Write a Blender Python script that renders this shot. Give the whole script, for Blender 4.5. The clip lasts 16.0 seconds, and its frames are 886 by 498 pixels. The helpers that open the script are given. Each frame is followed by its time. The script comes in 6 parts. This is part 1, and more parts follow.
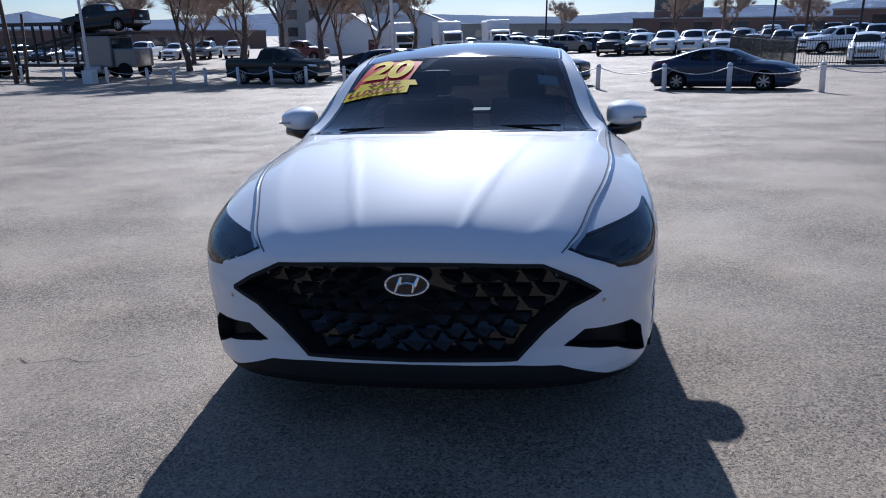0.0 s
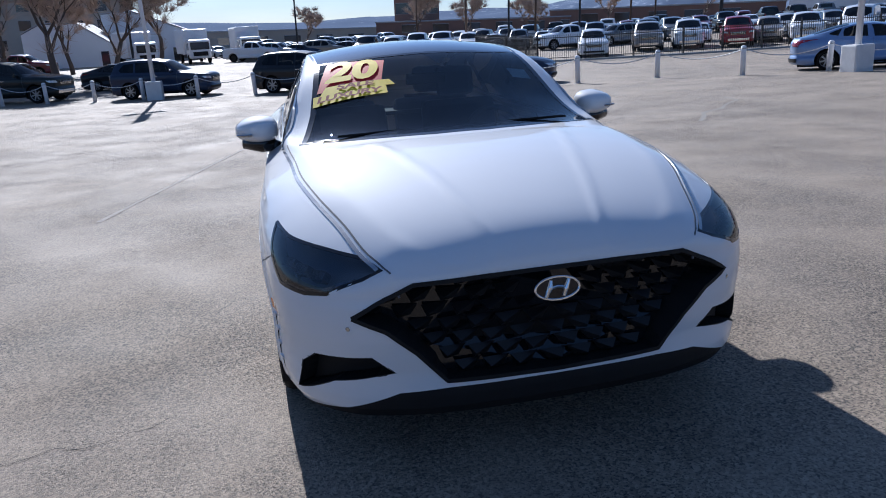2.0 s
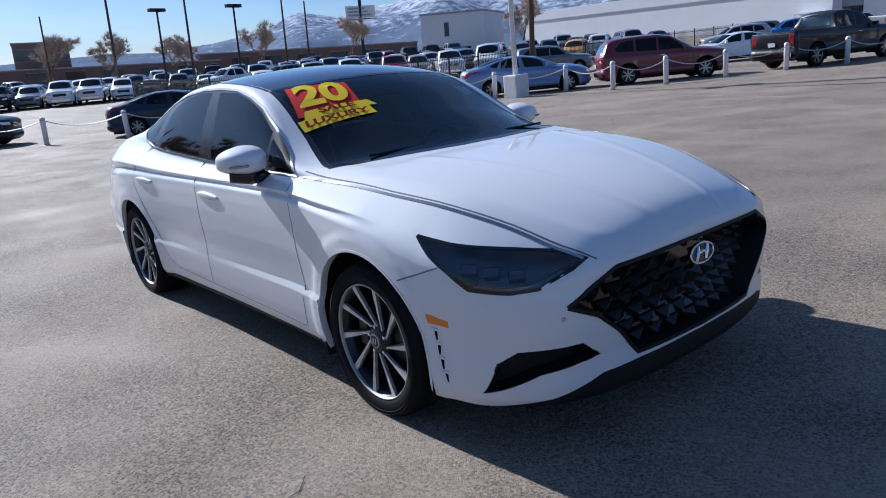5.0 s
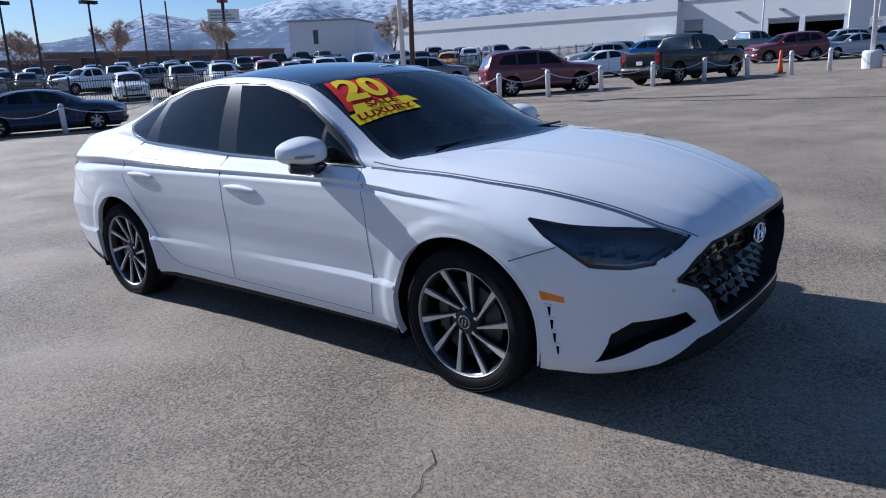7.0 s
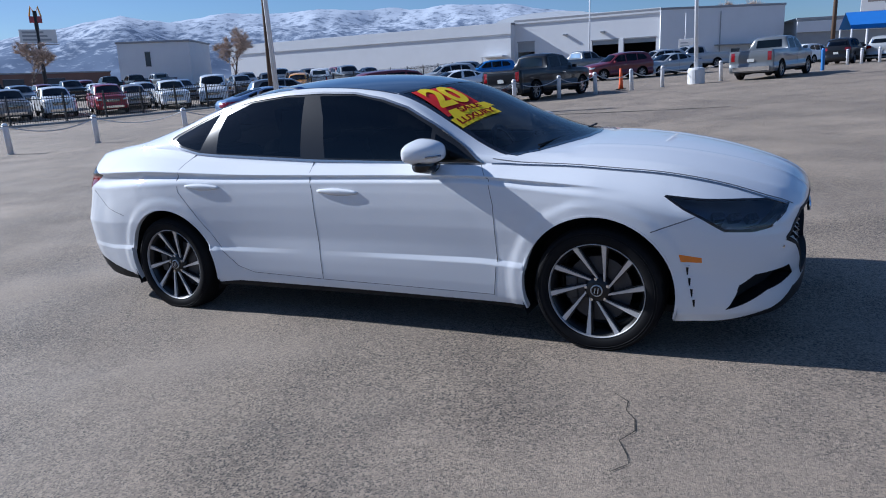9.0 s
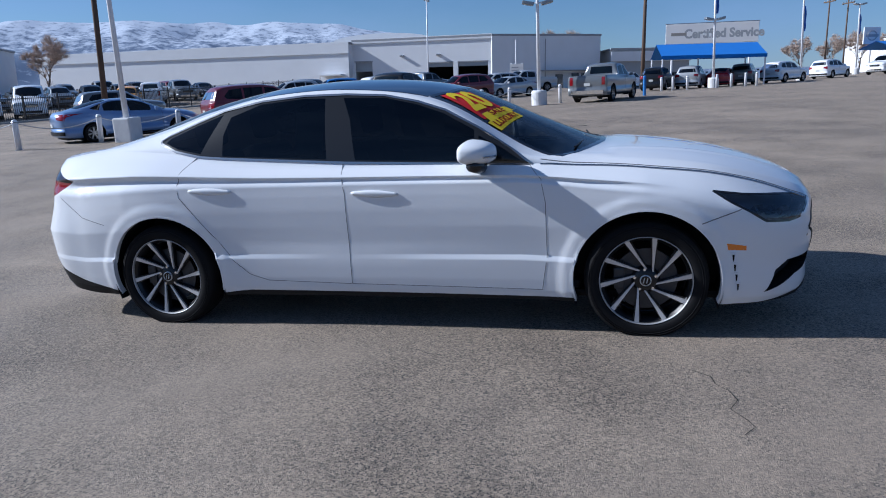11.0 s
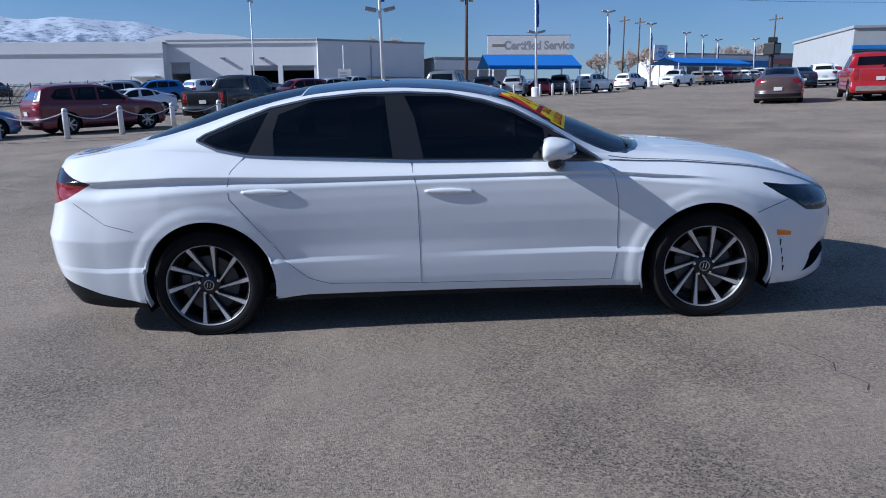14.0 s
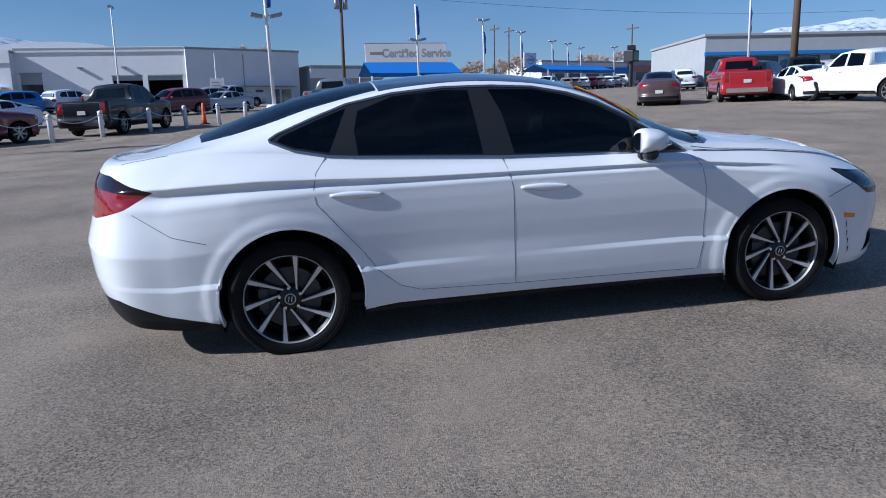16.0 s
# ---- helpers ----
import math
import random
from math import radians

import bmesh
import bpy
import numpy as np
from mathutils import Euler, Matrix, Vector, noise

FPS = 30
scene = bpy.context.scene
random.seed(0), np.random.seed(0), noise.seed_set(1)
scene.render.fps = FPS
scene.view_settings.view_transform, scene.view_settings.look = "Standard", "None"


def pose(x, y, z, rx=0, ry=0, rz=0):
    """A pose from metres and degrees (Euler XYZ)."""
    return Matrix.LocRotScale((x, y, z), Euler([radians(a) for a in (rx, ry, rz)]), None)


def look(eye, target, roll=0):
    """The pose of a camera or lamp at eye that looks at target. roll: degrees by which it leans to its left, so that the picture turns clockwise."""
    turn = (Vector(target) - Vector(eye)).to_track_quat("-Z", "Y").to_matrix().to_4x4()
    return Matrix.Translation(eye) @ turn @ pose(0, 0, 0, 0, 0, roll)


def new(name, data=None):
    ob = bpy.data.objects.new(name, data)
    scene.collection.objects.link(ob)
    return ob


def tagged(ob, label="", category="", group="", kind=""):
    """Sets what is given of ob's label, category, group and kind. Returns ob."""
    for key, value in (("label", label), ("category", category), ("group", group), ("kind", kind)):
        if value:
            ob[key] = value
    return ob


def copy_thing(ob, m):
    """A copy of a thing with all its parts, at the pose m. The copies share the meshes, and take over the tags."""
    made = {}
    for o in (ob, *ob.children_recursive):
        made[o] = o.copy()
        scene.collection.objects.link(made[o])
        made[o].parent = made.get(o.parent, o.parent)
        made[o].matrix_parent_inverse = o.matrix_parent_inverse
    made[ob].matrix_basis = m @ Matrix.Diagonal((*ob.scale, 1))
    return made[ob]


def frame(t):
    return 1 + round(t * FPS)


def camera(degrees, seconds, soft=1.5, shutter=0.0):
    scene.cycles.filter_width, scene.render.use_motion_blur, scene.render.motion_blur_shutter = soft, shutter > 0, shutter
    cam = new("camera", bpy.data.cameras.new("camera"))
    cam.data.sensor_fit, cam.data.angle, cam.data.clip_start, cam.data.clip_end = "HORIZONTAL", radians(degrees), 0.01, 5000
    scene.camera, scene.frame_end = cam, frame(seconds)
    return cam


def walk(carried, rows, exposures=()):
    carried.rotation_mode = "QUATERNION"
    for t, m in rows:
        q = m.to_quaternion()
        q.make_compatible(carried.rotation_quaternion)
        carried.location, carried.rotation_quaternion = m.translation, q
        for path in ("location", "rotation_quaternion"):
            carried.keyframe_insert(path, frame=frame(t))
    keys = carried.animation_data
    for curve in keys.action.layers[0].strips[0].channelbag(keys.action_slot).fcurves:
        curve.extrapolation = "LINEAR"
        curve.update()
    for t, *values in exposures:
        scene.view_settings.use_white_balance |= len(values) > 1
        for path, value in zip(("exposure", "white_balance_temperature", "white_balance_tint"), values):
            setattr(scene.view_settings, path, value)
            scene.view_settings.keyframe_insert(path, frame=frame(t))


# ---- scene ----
from mathutils.bvhtree import BVHTree

# The lot slopes: it rises to +x and falls to +y. The parked car and the path are given square to the lot, then leant with it.
LOT = pose(0, 0, 0, -1.9, -1.73, 0)
cam = camera(63.6, 16.0, 1.0)
ROWS = [
    (0, 0.3835, -3.1376, 1.4125, 73.362, 0.068, 7.036),
    (0.5, 0.104, -3.1348, 1.4155, 73.066, 0.18, 3.108),
    (1, -0.1276, -3.0222, 1.3903, 73.039, 0.44, -1.426),
    (1.5, -0.4274, -2.9317, 1.3739, 73.041, 0.988, -6.771),
    (2, -0.8224, -2.9015, 1.3794, 73.466, 1.673, -12.748),
    (2.5, -1.1199, -2.7576, 1.3587, 73.696, 2.519, -18.338),
    (3, -1.4577, -2.6761, 1.3516, 74.116, 3.369, -23.536),
    (3.5, -1.7395, -2.6044, 1.3528, 74.245, 3.814, -28.612),
    (4, -1.9341, -2.4655, 1.3406, 74.941, 3.999, -32.942),
    (6.5, -2.9344, -1.9402, 1.3252, 75.515, 1.678, -47.648),
    (7, -3.1102, -1.7515, 1.3136, 75.768, 1.552, -50.353),
    (7.5, -3.4251, -1.5708, 1.3144, 75.48, 1.646, -53.948),
    (8, -3.7423, -1.3958, 1.3206, 75.917, 1.857, -56.975),
    (8.5, -3.9076, -1.1346, 1.306, 76.372, 2.124, -59.753),
    (9, -4.2105, -0.8723, 1.293, 76.954, 2.25, -63.166),
    (11.5, -4.8048, 0.4909, 1.2283, 78.417, 0.824, -79.573),
    (12, -4.9366, 0.8138, 1.2248, 78.727, 0.813, -82.612),
    (12.5, -4.913, 1.0248, 1.1981, 78.587, 0.873, -85.152),
    (13, -4.8674, 1.2203, 1.2041, 78.584, 0.849, -87.407),
    (13.5, -4.8776, 1.4337, 1.2064, 78.634, 0.627, -89.032),
    (14, -4.9037, 1.5732, 1.2085, 78.402, 0.251, -90.751),
    (14.5, -4.8802, 1.7421, 1.1781, 78.669, 0.114, -92.831),
    (15, -4.7605, 2.0309, 1.1708, 78.451, 0.347, -95.17),
    (15.5, -4.7235, 2.4369, 1.1662, 79.186, 0.737, -97.678),
    (16, -4.6116, 2.7644, 1.1432, 78.933, 1.162, -101.019),
]
walk(cam, [(t, pose(x, y, z, pitch, roll, yaw)) for t, x, y, z, pitch, roll, yaw in ROWS], [(0, 0.52, 5300, 14), (4, 0.54, 5300, 14), (7, 0.52, 5220, 13), (12, 0.40, 5120, 12), (16, 0.38, 5120, 12)])

# ---- light ----
SUN_WAY = Vector((-0.10, 0.86, 0.51)).normalized()
world = bpy.data.worlds.new("world")
scene.world = world
world.use_nodes = True
wn = world.node_tree
sky = wn.nodes.new("ShaderNodeTexSky")
sky.sky_type, sky.sun_disc = "NISHITA", False
sky.sun_elevation = math.asin(SUN_WAY.z)
sky.sun_rotation = math.atan2(SUN_WAY.x, SUN_WAY.y)
sky.air_density, sky.dust_density, sky.ozone_density = 1.0, 0.3, 5.0
# thin high cloud drawn out over the whole sky
way = wn.nodes.new("ShaderNodeTexCoord")
spread = wn.nodes.new("ShaderNodeMapping")
spread.inputs["Scale"].default_value, spread.inputs["Rotation"].default_value = (1.0, 2.2, 6.0), (0.2, 0.1, 0.5)
wisp = wn.nodes.new("ShaderNodeTexNoise")
wisp.inputs["Scale"].default_value, wisp.inputs["Detail"].default_value, wisp.inputs["Roughness"].default_value = 1.6, 7, 0.55
veil = wn.nodes.new("ShaderNodeMapRange")
veil.inputs[1].default_value, veil.inputs[2].default_value, veil.inputs[4].default_value = 0.42, 0.8, 0.5
cloud = wn.nodes.new("ShaderNodeMix")
cloud.data_type = "RGBA"
cloud.inputs[7].default_value = (3.7, 5.0, 7.2, 1)
wn.links.new(way.outputs["Generated"], spread.inputs[0])
wn.links.new(spread.outputs[0], wisp.inputs["Vector"])
wn.links.new(wisp.outputs[0], veil.inputs[0])
wn.links.new(veil.outputs[0], cloud.inputs[0])
wn.links.new(sky.outputs[0], cloud.inputs[6])
wn.links.new(cloud.outputs[2], wn.nodes["Background"].inputs[0])
wn.nodes["Background"].inputs[1].default_value = 0.057
sun = new("sun", bpy.data.lights.new("sun", "SUN"))
sun.data.energy, sun.data.angle, sun.data.color = 5.0, radians(0.53), (1.0, 0.915, 0.775)
sun.matrix_world = look(SUN_WAY * 50, (0, 0, 0))

# ---- materials ----
def material(name):
    m = bpy.data.materials.new(name)
    m.use_nodes = True
    return m, m.node_tree, m.node_tree.nodes["Principled BSDF"]


def plain(name, colour, rough=0.5, metal=0.0, coat=0.0, vary=0.0, scale=3.0, bump=0.0, bump_scale=40.0, spec=0.5):
    m, nt, b = material(name)
    b.inputs["Base Color"].default_value = (*colour, 1)
    b.inputs["Roughness"].default_value, b.inputs["Metallic"].default_value = rough, metal
    b.inputs["Coat Weight"].default_value, b.inputs["Coat Roughness"].default_value = coat, 0.03
    b.inputs["Specular IOR Level"].default_value = spec
    if vary:
        co = nt.nodes.new("ShaderNodeTexCoord")
        no = nt.nodes.new("ShaderNodeTexNoise")
        no.inputs["Scale"].default_value, no.inputs["Detail"].default_value = scale, 6
        nt.links.new(co.outputs["Object"], no.inputs["Vector"])
        mr = nt.nodes.new("ShaderNodeMapRange")
        mr.inputs[3].default_value, mr.inputs[4].default_value = 1 - vary, 1 + vary
        nt.links.new(no.outputs[0], mr.inputs[0])
        mx = nt.nodes.new("ShaderNodeVectorMath")
        mx.operation = "SCALE"
        mx.inputs[0].default_value = colour
        nt.links.new(mr.outputs[0], mx.inputs["Scale"])
        nt.links.new(mx.outputs[0], b.inputs["Base Color"])
    if bump:
        co = nt.nodes.new("ShaderNodeTexCoord")
        no = nt.nodes.new("ShaderNodeTexNoise")
        no.inputs["Scale"].default_value, no.inputs["Detail"].default_value = bump_scale, 4
        nt.links.new(co.outputs["Object"], no.inputs["Vector"])
        bu = nt.nodes.new("ShaderNodeBump")
        bu.inputs["Strength"].default_value, bu.inputs["Distance"].default_value = bump, 0.01
        nt.links.new(no.outputs[0], bu.inputs["Height"])
        nt.links.new(bu.outputs[0], b.inputs["Normal"])
    return m


def glass(name, tint, mix, rough=0.0):
    """A thin pane: part clear and tinted, part mirror by Fresnel."""
    m, nt, b = material(name)
    out = nt.nodes["Material Output"]
    tr = nt.nodes.new("ShaderNodeBsdfTransparent")
    tr.inputs[0].default_value = (*tint, 1)
    gl = nt.nodes.new("ShaderNodeBsdfGlossy")
    gl.inputs["Roughness"].default_value = rough
    fr = nt.nodes.new("ShaderNodeFresnel")
    fr.inputs[0].default_value = mix
    ms = nt.nodes.new("ShaderNodeMixShader")
    nt.links.new(fr.outputs[0], ms.inputs[0])
    nt.links.new(tr.outputs[0], ms.inputs[1])
    nt.links.new(gl.outputs[0], ms.inputs[2])
    nt.links.new(ms.outputs[0], out.inputs[0])
    nt.nodes.remove(b)
    return m


M_WHITE = plain("white_car_paint", (0.68, 0.69, 0.71), 0.6, 0.0, 1.0, 0.015, 2.0, spec=0.12)
M_BLACK_GLOSS = plain("black_gloss", (0.008, 0.008, 0.010), 0.12, 0.0, 0.4, spec=0.3)
M_BLACK = plain("black_plastic", (0.012, 0.012, 0.013), 0.6, 0.0, 0.0, 0.25, 8.0, 0.1, 300.0, 0.2)
M_RUBBER = plain("tyre_rubber", (0.009, 0.009, 0.010), 0.75, 0.0, 0.0, 0.3, 12.0, spec=0.12)
M_CHROME = plain("chrome", (0.78, 0.79, 0.80), 0.12, 1.0)
M_GLASS = glass("tinted_glass", (0.065, 0.07, 0.075), 1.52)
M_WS = glass("windscreen_glass", (0.50, 0.56, 0.58), 1.45)

# ---- building helpers ----
def obj(name, bm, mat, parent=None, smooth=False):
    me = bpy.data.meshes.new(name)
    bm.to_mesh(me)
    bm.free()
    for m in (mat if isinstance(mat, (list, tuple)) else [mat]):
        me.materials.append(m)
    if smooth:
        for p in me.polygons:
            p.use_smooth = True
    ob = new(name, me)
    if parent is not None:
        ob.parent = parent
    return ob


def part(name, bm, mat, parent, label="", smooth=False):
    return tagged(obj(name, bm, mat, parent, smooth), label)


def thing(name, m, label, category, group="", kind=""):
    e = new(name)
    e.empty_display_size = 0.2
    e.matrix_world = m
    return tagged(e, label, category, group, kind)


def box(x0, y0, z0, x1, y1, z1, bevel=0.0, bm=None, m=None):
    bm = bm or bmesh.new()
    r = bmesh.ops.create_cube(bm, size=1)
    mat = Matrix.LocRotScale(((x0 + x1) / 2, (y0 + y1) / 2, (z0 + z1) / 2), None, (abs(x1 - x0), abs(y1 - y0), abs(z1 - z0)))
    bmesh.ops.transform(bm, matrix=mat, verts=r["verts"])
    if bevel:
        es = list({e for v in r["verts"] for e in v.link_edges})
        r = bmesh.ops.bevel(bm, geom=es, offset=bevel, segments=2, affect="EDGES", profile=0.6)
    if m is not None:
        bmesh.ops.transform(bm, matrix=m, verts=r["verts"])
    return bm


def tube(path, radius, sides=8, bm=None):
    """A round bar along points, with its radius at each point."""
    bm = bm or bmesh.new()
    pts = [Vector(p) for p in path]
    rad = radius if isinstance(radius, (list, tuple)) else [radius] * len(pts)
    rings, side = [], None
    for i, p in enumerate(pts):
        d = (pts[min(i + 1, len(pts) - 1)] - pts[max(i - 1, 0)]).normalized()
        if side is None:
            side = d.cross(Vector((0.3, 0.2, 1)) if abs(d.z) < 0.9 else Vector((1, 0.1, 0))).normalized()
        side = (side - d * side.dot(d)).normalized()
        up = d.cross(side)
        rings.append([bm.verts.new(p + rad[i] * (math.cos(a) * side + math.sin(a) * up)) for a in (math.tau * k / sides for k in range(sides))])
    for a, b in zip(rings, rings[1:]):
        for k in range(sides):
            bm.faces.new((a[k], a[(k + 1) % sides], b[(k + 1) % sides], b[k]))
    bm.faces.new(rings[0][::-1])
    bm.faces.new(rings[-1])
    return bm


def lathe(profile, sides=32, axis="z", bm=None, cap=True):
    """Turn (radius, height) pairs round an axis."""
    bm = bm or bmesh.new()
    rings = []
    for r, h in profile:
        ring = []
        for k in range(sides):
            a = math.tau * k / sides
            c, s = r * math.cos(a), r * math.sin(a)
            ring.append(bm.verts.new((c, s, h) if axis == "z" else (h, c, s)))
        rings.append(ring)
    for a, b in zip(rings, rings[1:]):
        for k in range(sides):
            bm.faces.new((a[k], a[(k + 1) % sides], b[(k + 1) % sides], b[k]))
    if cap and profile[0][0] > 1e-4:
        bm.faces.new(rings[0][::-1])
    if cap and profile[-1][0] > 1e-4:
        bm.faces.new(rings[-1])
    bmesh.ops.recalc_face_normals(bm, faces=bm.faces[:])
    return bm


def spline(points, u):
    """Catmull-Rom through points at parameters u (0 to len - 1)."""
    p = np.array(points, float)
    p = np.vstack([2 * p[0] - p[1], p, 2 * p[-1] - p[-2]])
    i = np.clip(np.floor(u).astype(int), 0, len(points) - 2)
    f = (u - i)[:, None]
    a, b, c, d = p[i], p[i + 1], p[i + 2], p[i + 3]
    return 0.5 * (2 * b + (c - a) * f + (2 * a - 5 * b + 4 * c - d) * f ** 2 + (3 * b - a - 3 * c + d) * f ** 3)


def soft(v, low, high, width=8.0):
    """v, held softly between low and high."""
    f = lambda q: width * np.logaddexp(0, q / width)
    return low + f(v - low) - f(v - high)


def ground_z(x, y):
    """Height of the lot over the plan: it rises to +x, dips to +y and rises again beyond the road."""
    x, y = np.array(x, float), np.array(y, float)
    rise = lambda x, y: 0.0302 * soft(x, -25, 50) + 0.045 * (soft(x, 40, 95) - 40) / (1 + np.exp(-(y - 8) / 5)) - 0.0332 * soft(y, -70, 27) + 0.016 * soft(y, 30, 85) + 0.022 * (soft(x, 55, 120) - 55) / (1 + np.exp((y + 8) / 4))
    return rise(x, y) - rise(np.array(0.0), np.array(0.0))


def lot(x, y, turn=0.0):
    """A pose on the ground, turned round z and leant with the ground."""
    n = Vector((float(ground_z(x - 0.5, y) - ground_z(x + 0.5, y)), float(ground_z(x, y - 0.5) - ground_z(x, y + 0.5)), 1)).normalized()
    q = Vector((0, 0, 1)).rotation_difference(n)
    return Matrix.Translation((x, y, float(ground_z(x, y)))) @ q.to_matrix().to_4x4() @ pose(0, 0, 0, 0, 0, turn)


# ---- the white saloon: its body as one skin ----
OUT = [(0, -.925), (.28, -.915), (.50, -.88), (.69, -.80), (.845, -.62), (.908, -.36), (.925, 0), (.91, .42), (.905, .65), (.90, 1.15), (.90, 1.68), (.905, 2.2), (.92, 2.65), (.925, 3.0), (.89, 3.45), (.80, 3.75), (.45, 3.93), (0, 3.965)]
EDGE = [(0, -.91, .668), (.25, -.902, .667), (.46, -.872, .658), (.565, -.80, .69), (.645, -.57, .78), (.72, -.32, .845), (.765, .0, .885), (.785, .36, .912), (.80, .60, .928), (.80, 1.15, .94), (.80, 1.68, .95), (.795, 2.2, .97), (.775, 2.6, 1.01), (.74, 2.88, 1.05), (.70, 3.25, 1.065), (.66, 3.64, 1.03), (.40, 3.80, 1.03), (0, 3.85, 1.03)]
RAIL = [(0, -.885, .715), (.16, -.87, .722), (.32, -.82, .738), (.40, -.71, .785), (.46, -.51, .845), (.52, -.28, .90), (.57, .01, .94), (.64, .34, .96), (.755, .66, .99), (.655, 1.13, 1.265), (.60, 1.66, 1.365), (.595, 2.2, 1.35), (.61, 2.62, 1.255), (.62, 2.92, 1.165), (.61, 3.27, 1.095), (.54, 3.6, 1.05), (.27, 3.76, 1.037), (0, 3.82, 1.032)]
CREST = [(-.855, .75), (-.80, .782), (-.72, .815), (-.60, .857), (-.45, .896), (-.25, .934), (0, .965), (.26, .985), (.62, 1.13), (1.12, 1.345), (1.65, 1.42), (2.2, 1.41), (2.65, 1.345), (2.95, 1.265), (3.3, 1.15), (3.58, 1.07), (3.74, 1.045), (3.80, 1.037)]
FRAC = [0, .08, .18, .30, .345, .367, .39, .5, .65, .8, .92, 1]
IN_SIDE = [.035, .018, .010, .004, .002, 0, .022, .015, .004, 0, .002, .006]
IN_PLAIN = [.035, .018, .010, .006, .0065, .007, .0075, .010, .004, 0, .002, .006]
IN_FRONT = [.05, .025, .02, .022, .022, .022, .021, .012, .003, 0, .004, .012]
IN_REAR = [.09, .06, .04, .02, .015, .012, .01, .004, 0, .03, .05, .06]
Z_LOW = [.178, .178, .178, .178, .178, .178, .18, .185, .19, .19, .19, .19, .19, .18, .175, .205, .215, .22]
Z_UP = [.60, .60, .60, .60, .62, .67, .765, .815, .835, .838, .84, .84, .842, .828, .79, .80, .85, .85]
UPPER = [.06, .12, .20, .25, .32, .40, .45, .47, .50, .6, .8, 1]
UP_DOOR = [.00, .03, .10, .17, .20, .17, .105, .10, .13, .30, .62, 1]


def saloon_skin(n=320):
    """Grid of points of one half: rows along the outline, columns from the sill to the middle of the roof."""
    dense = np.linspace(0, 17, 3000)
    o = spline(OUT, dense)
    run = np.concatenate([[0], np.cumsum(np.linalg.norm(np.diff(o, axis=0), axis=1))])
    u = np.interp(np.linspace(0, run[-1], n), run, dense)
    u[0], u[-1] = 0, 17
    o, e, k, c = spline(OUT, u), spline(EDGE, u), spline(RAIL, u), spline(CREST, u)
    zl, zu = np.interp(u, range(18), Z_LOW), np.interp(u, range(18), Z_UP)
    d = np.gradient(o, axis=0)
    nrm = np.stack([d[:, 1], -d[:, 0]], 1)
    nrm /= np.linalg.norm(nrm, axis=1)[:, None]
    front = np.clip((5.0 - u) / 2.5, 0, 1)
    rear = np.clip((u - 13.2) / 2.0, 0, 1)
    door = np.clip((u - 5.6) / 1.2, 0, 1) * np.clip((15.2 - u) / 1.0, 0, 1)
    cols = []
    fine = np.unique(np.round(np.concatenate([np.linspace(0, 1, 31), FRAC]), 4))
    tab = [np.interp(fine, FRAC, q) for q in (IN_SIDE, IN_PLAIN, IN_FRONT, IN_REAR)]
    # the low crease fades out towards the gap between the doors
    crease = np.interp(o[:, 1], [.05, .52, 1.45, 1.75, 2.5, 2.7], [0, 1, .12, 0, .7, 1])
    for f, a, flat, b, r in zip(fine, *tab):
        i = (a * crease + flat * (1 - crease)) * (1 - front - rear) + b * front + r * rear
        cols.append(np.column_stack([o - nrm * i[:, None], zl + (zu - zl) * f]))
    base = cols[-1]
    for w, a in zip(UPPER, UP_DOOR):
        mix = (a * door + (w ** 1.9) * (1 - door))[:, None]
        p = base[:, :2] * (1 - mix) + e[:, :2] * mix
        cols.append(np.column_stack([p, base[:, 2] * (1 - w) + e[:, 2] * w]))
    glassy = np.clip((u - 7.4) / 0.8, 0, 1) * np.clip((14.5 - u) / 1.2, 0, 1)
    for w in np.linspace(0, 1, 21)[1:]:
        p = e * (1 - w) + k * w
        p[:, 0] += 0.02 * glassy * 4 * w * (1 - w)
        p[:, 2] += 0.012 * (1 - glassy) * 4 * w * (1 - w)
        cols.append(p)
    crown = np.column_stack([0 * u, c])
    for w in np.linspace(0, 1, 23)[1:]:
        p = k * (1 - w) + crown * w
        t = 1 - w
        p[:, 0] = k[:, 0] * t
        drop = (k[:, 2] - c[:, 1])
        p[:, 2] = c[:, 1] + drop * t ** 2
        p[:, 1] = c[:, 0] + (k[:, 1] - c[:, 0]) * t ** 2
        cols.append(p)
    g = np.stack(cols, 1)
    for yc, zc in ((0.0, .305), (2.85, .305)):
        r = np.hypot(g[..., 1] - yc, g[..., 2] - zc)
        out = np.clip((.456 - r) / .022, 0, 1) * np.clip((r - .30) / .05, 0, 1)
        g[..., 0] += .007 * out * (g[..., 0] > .7)
    return g


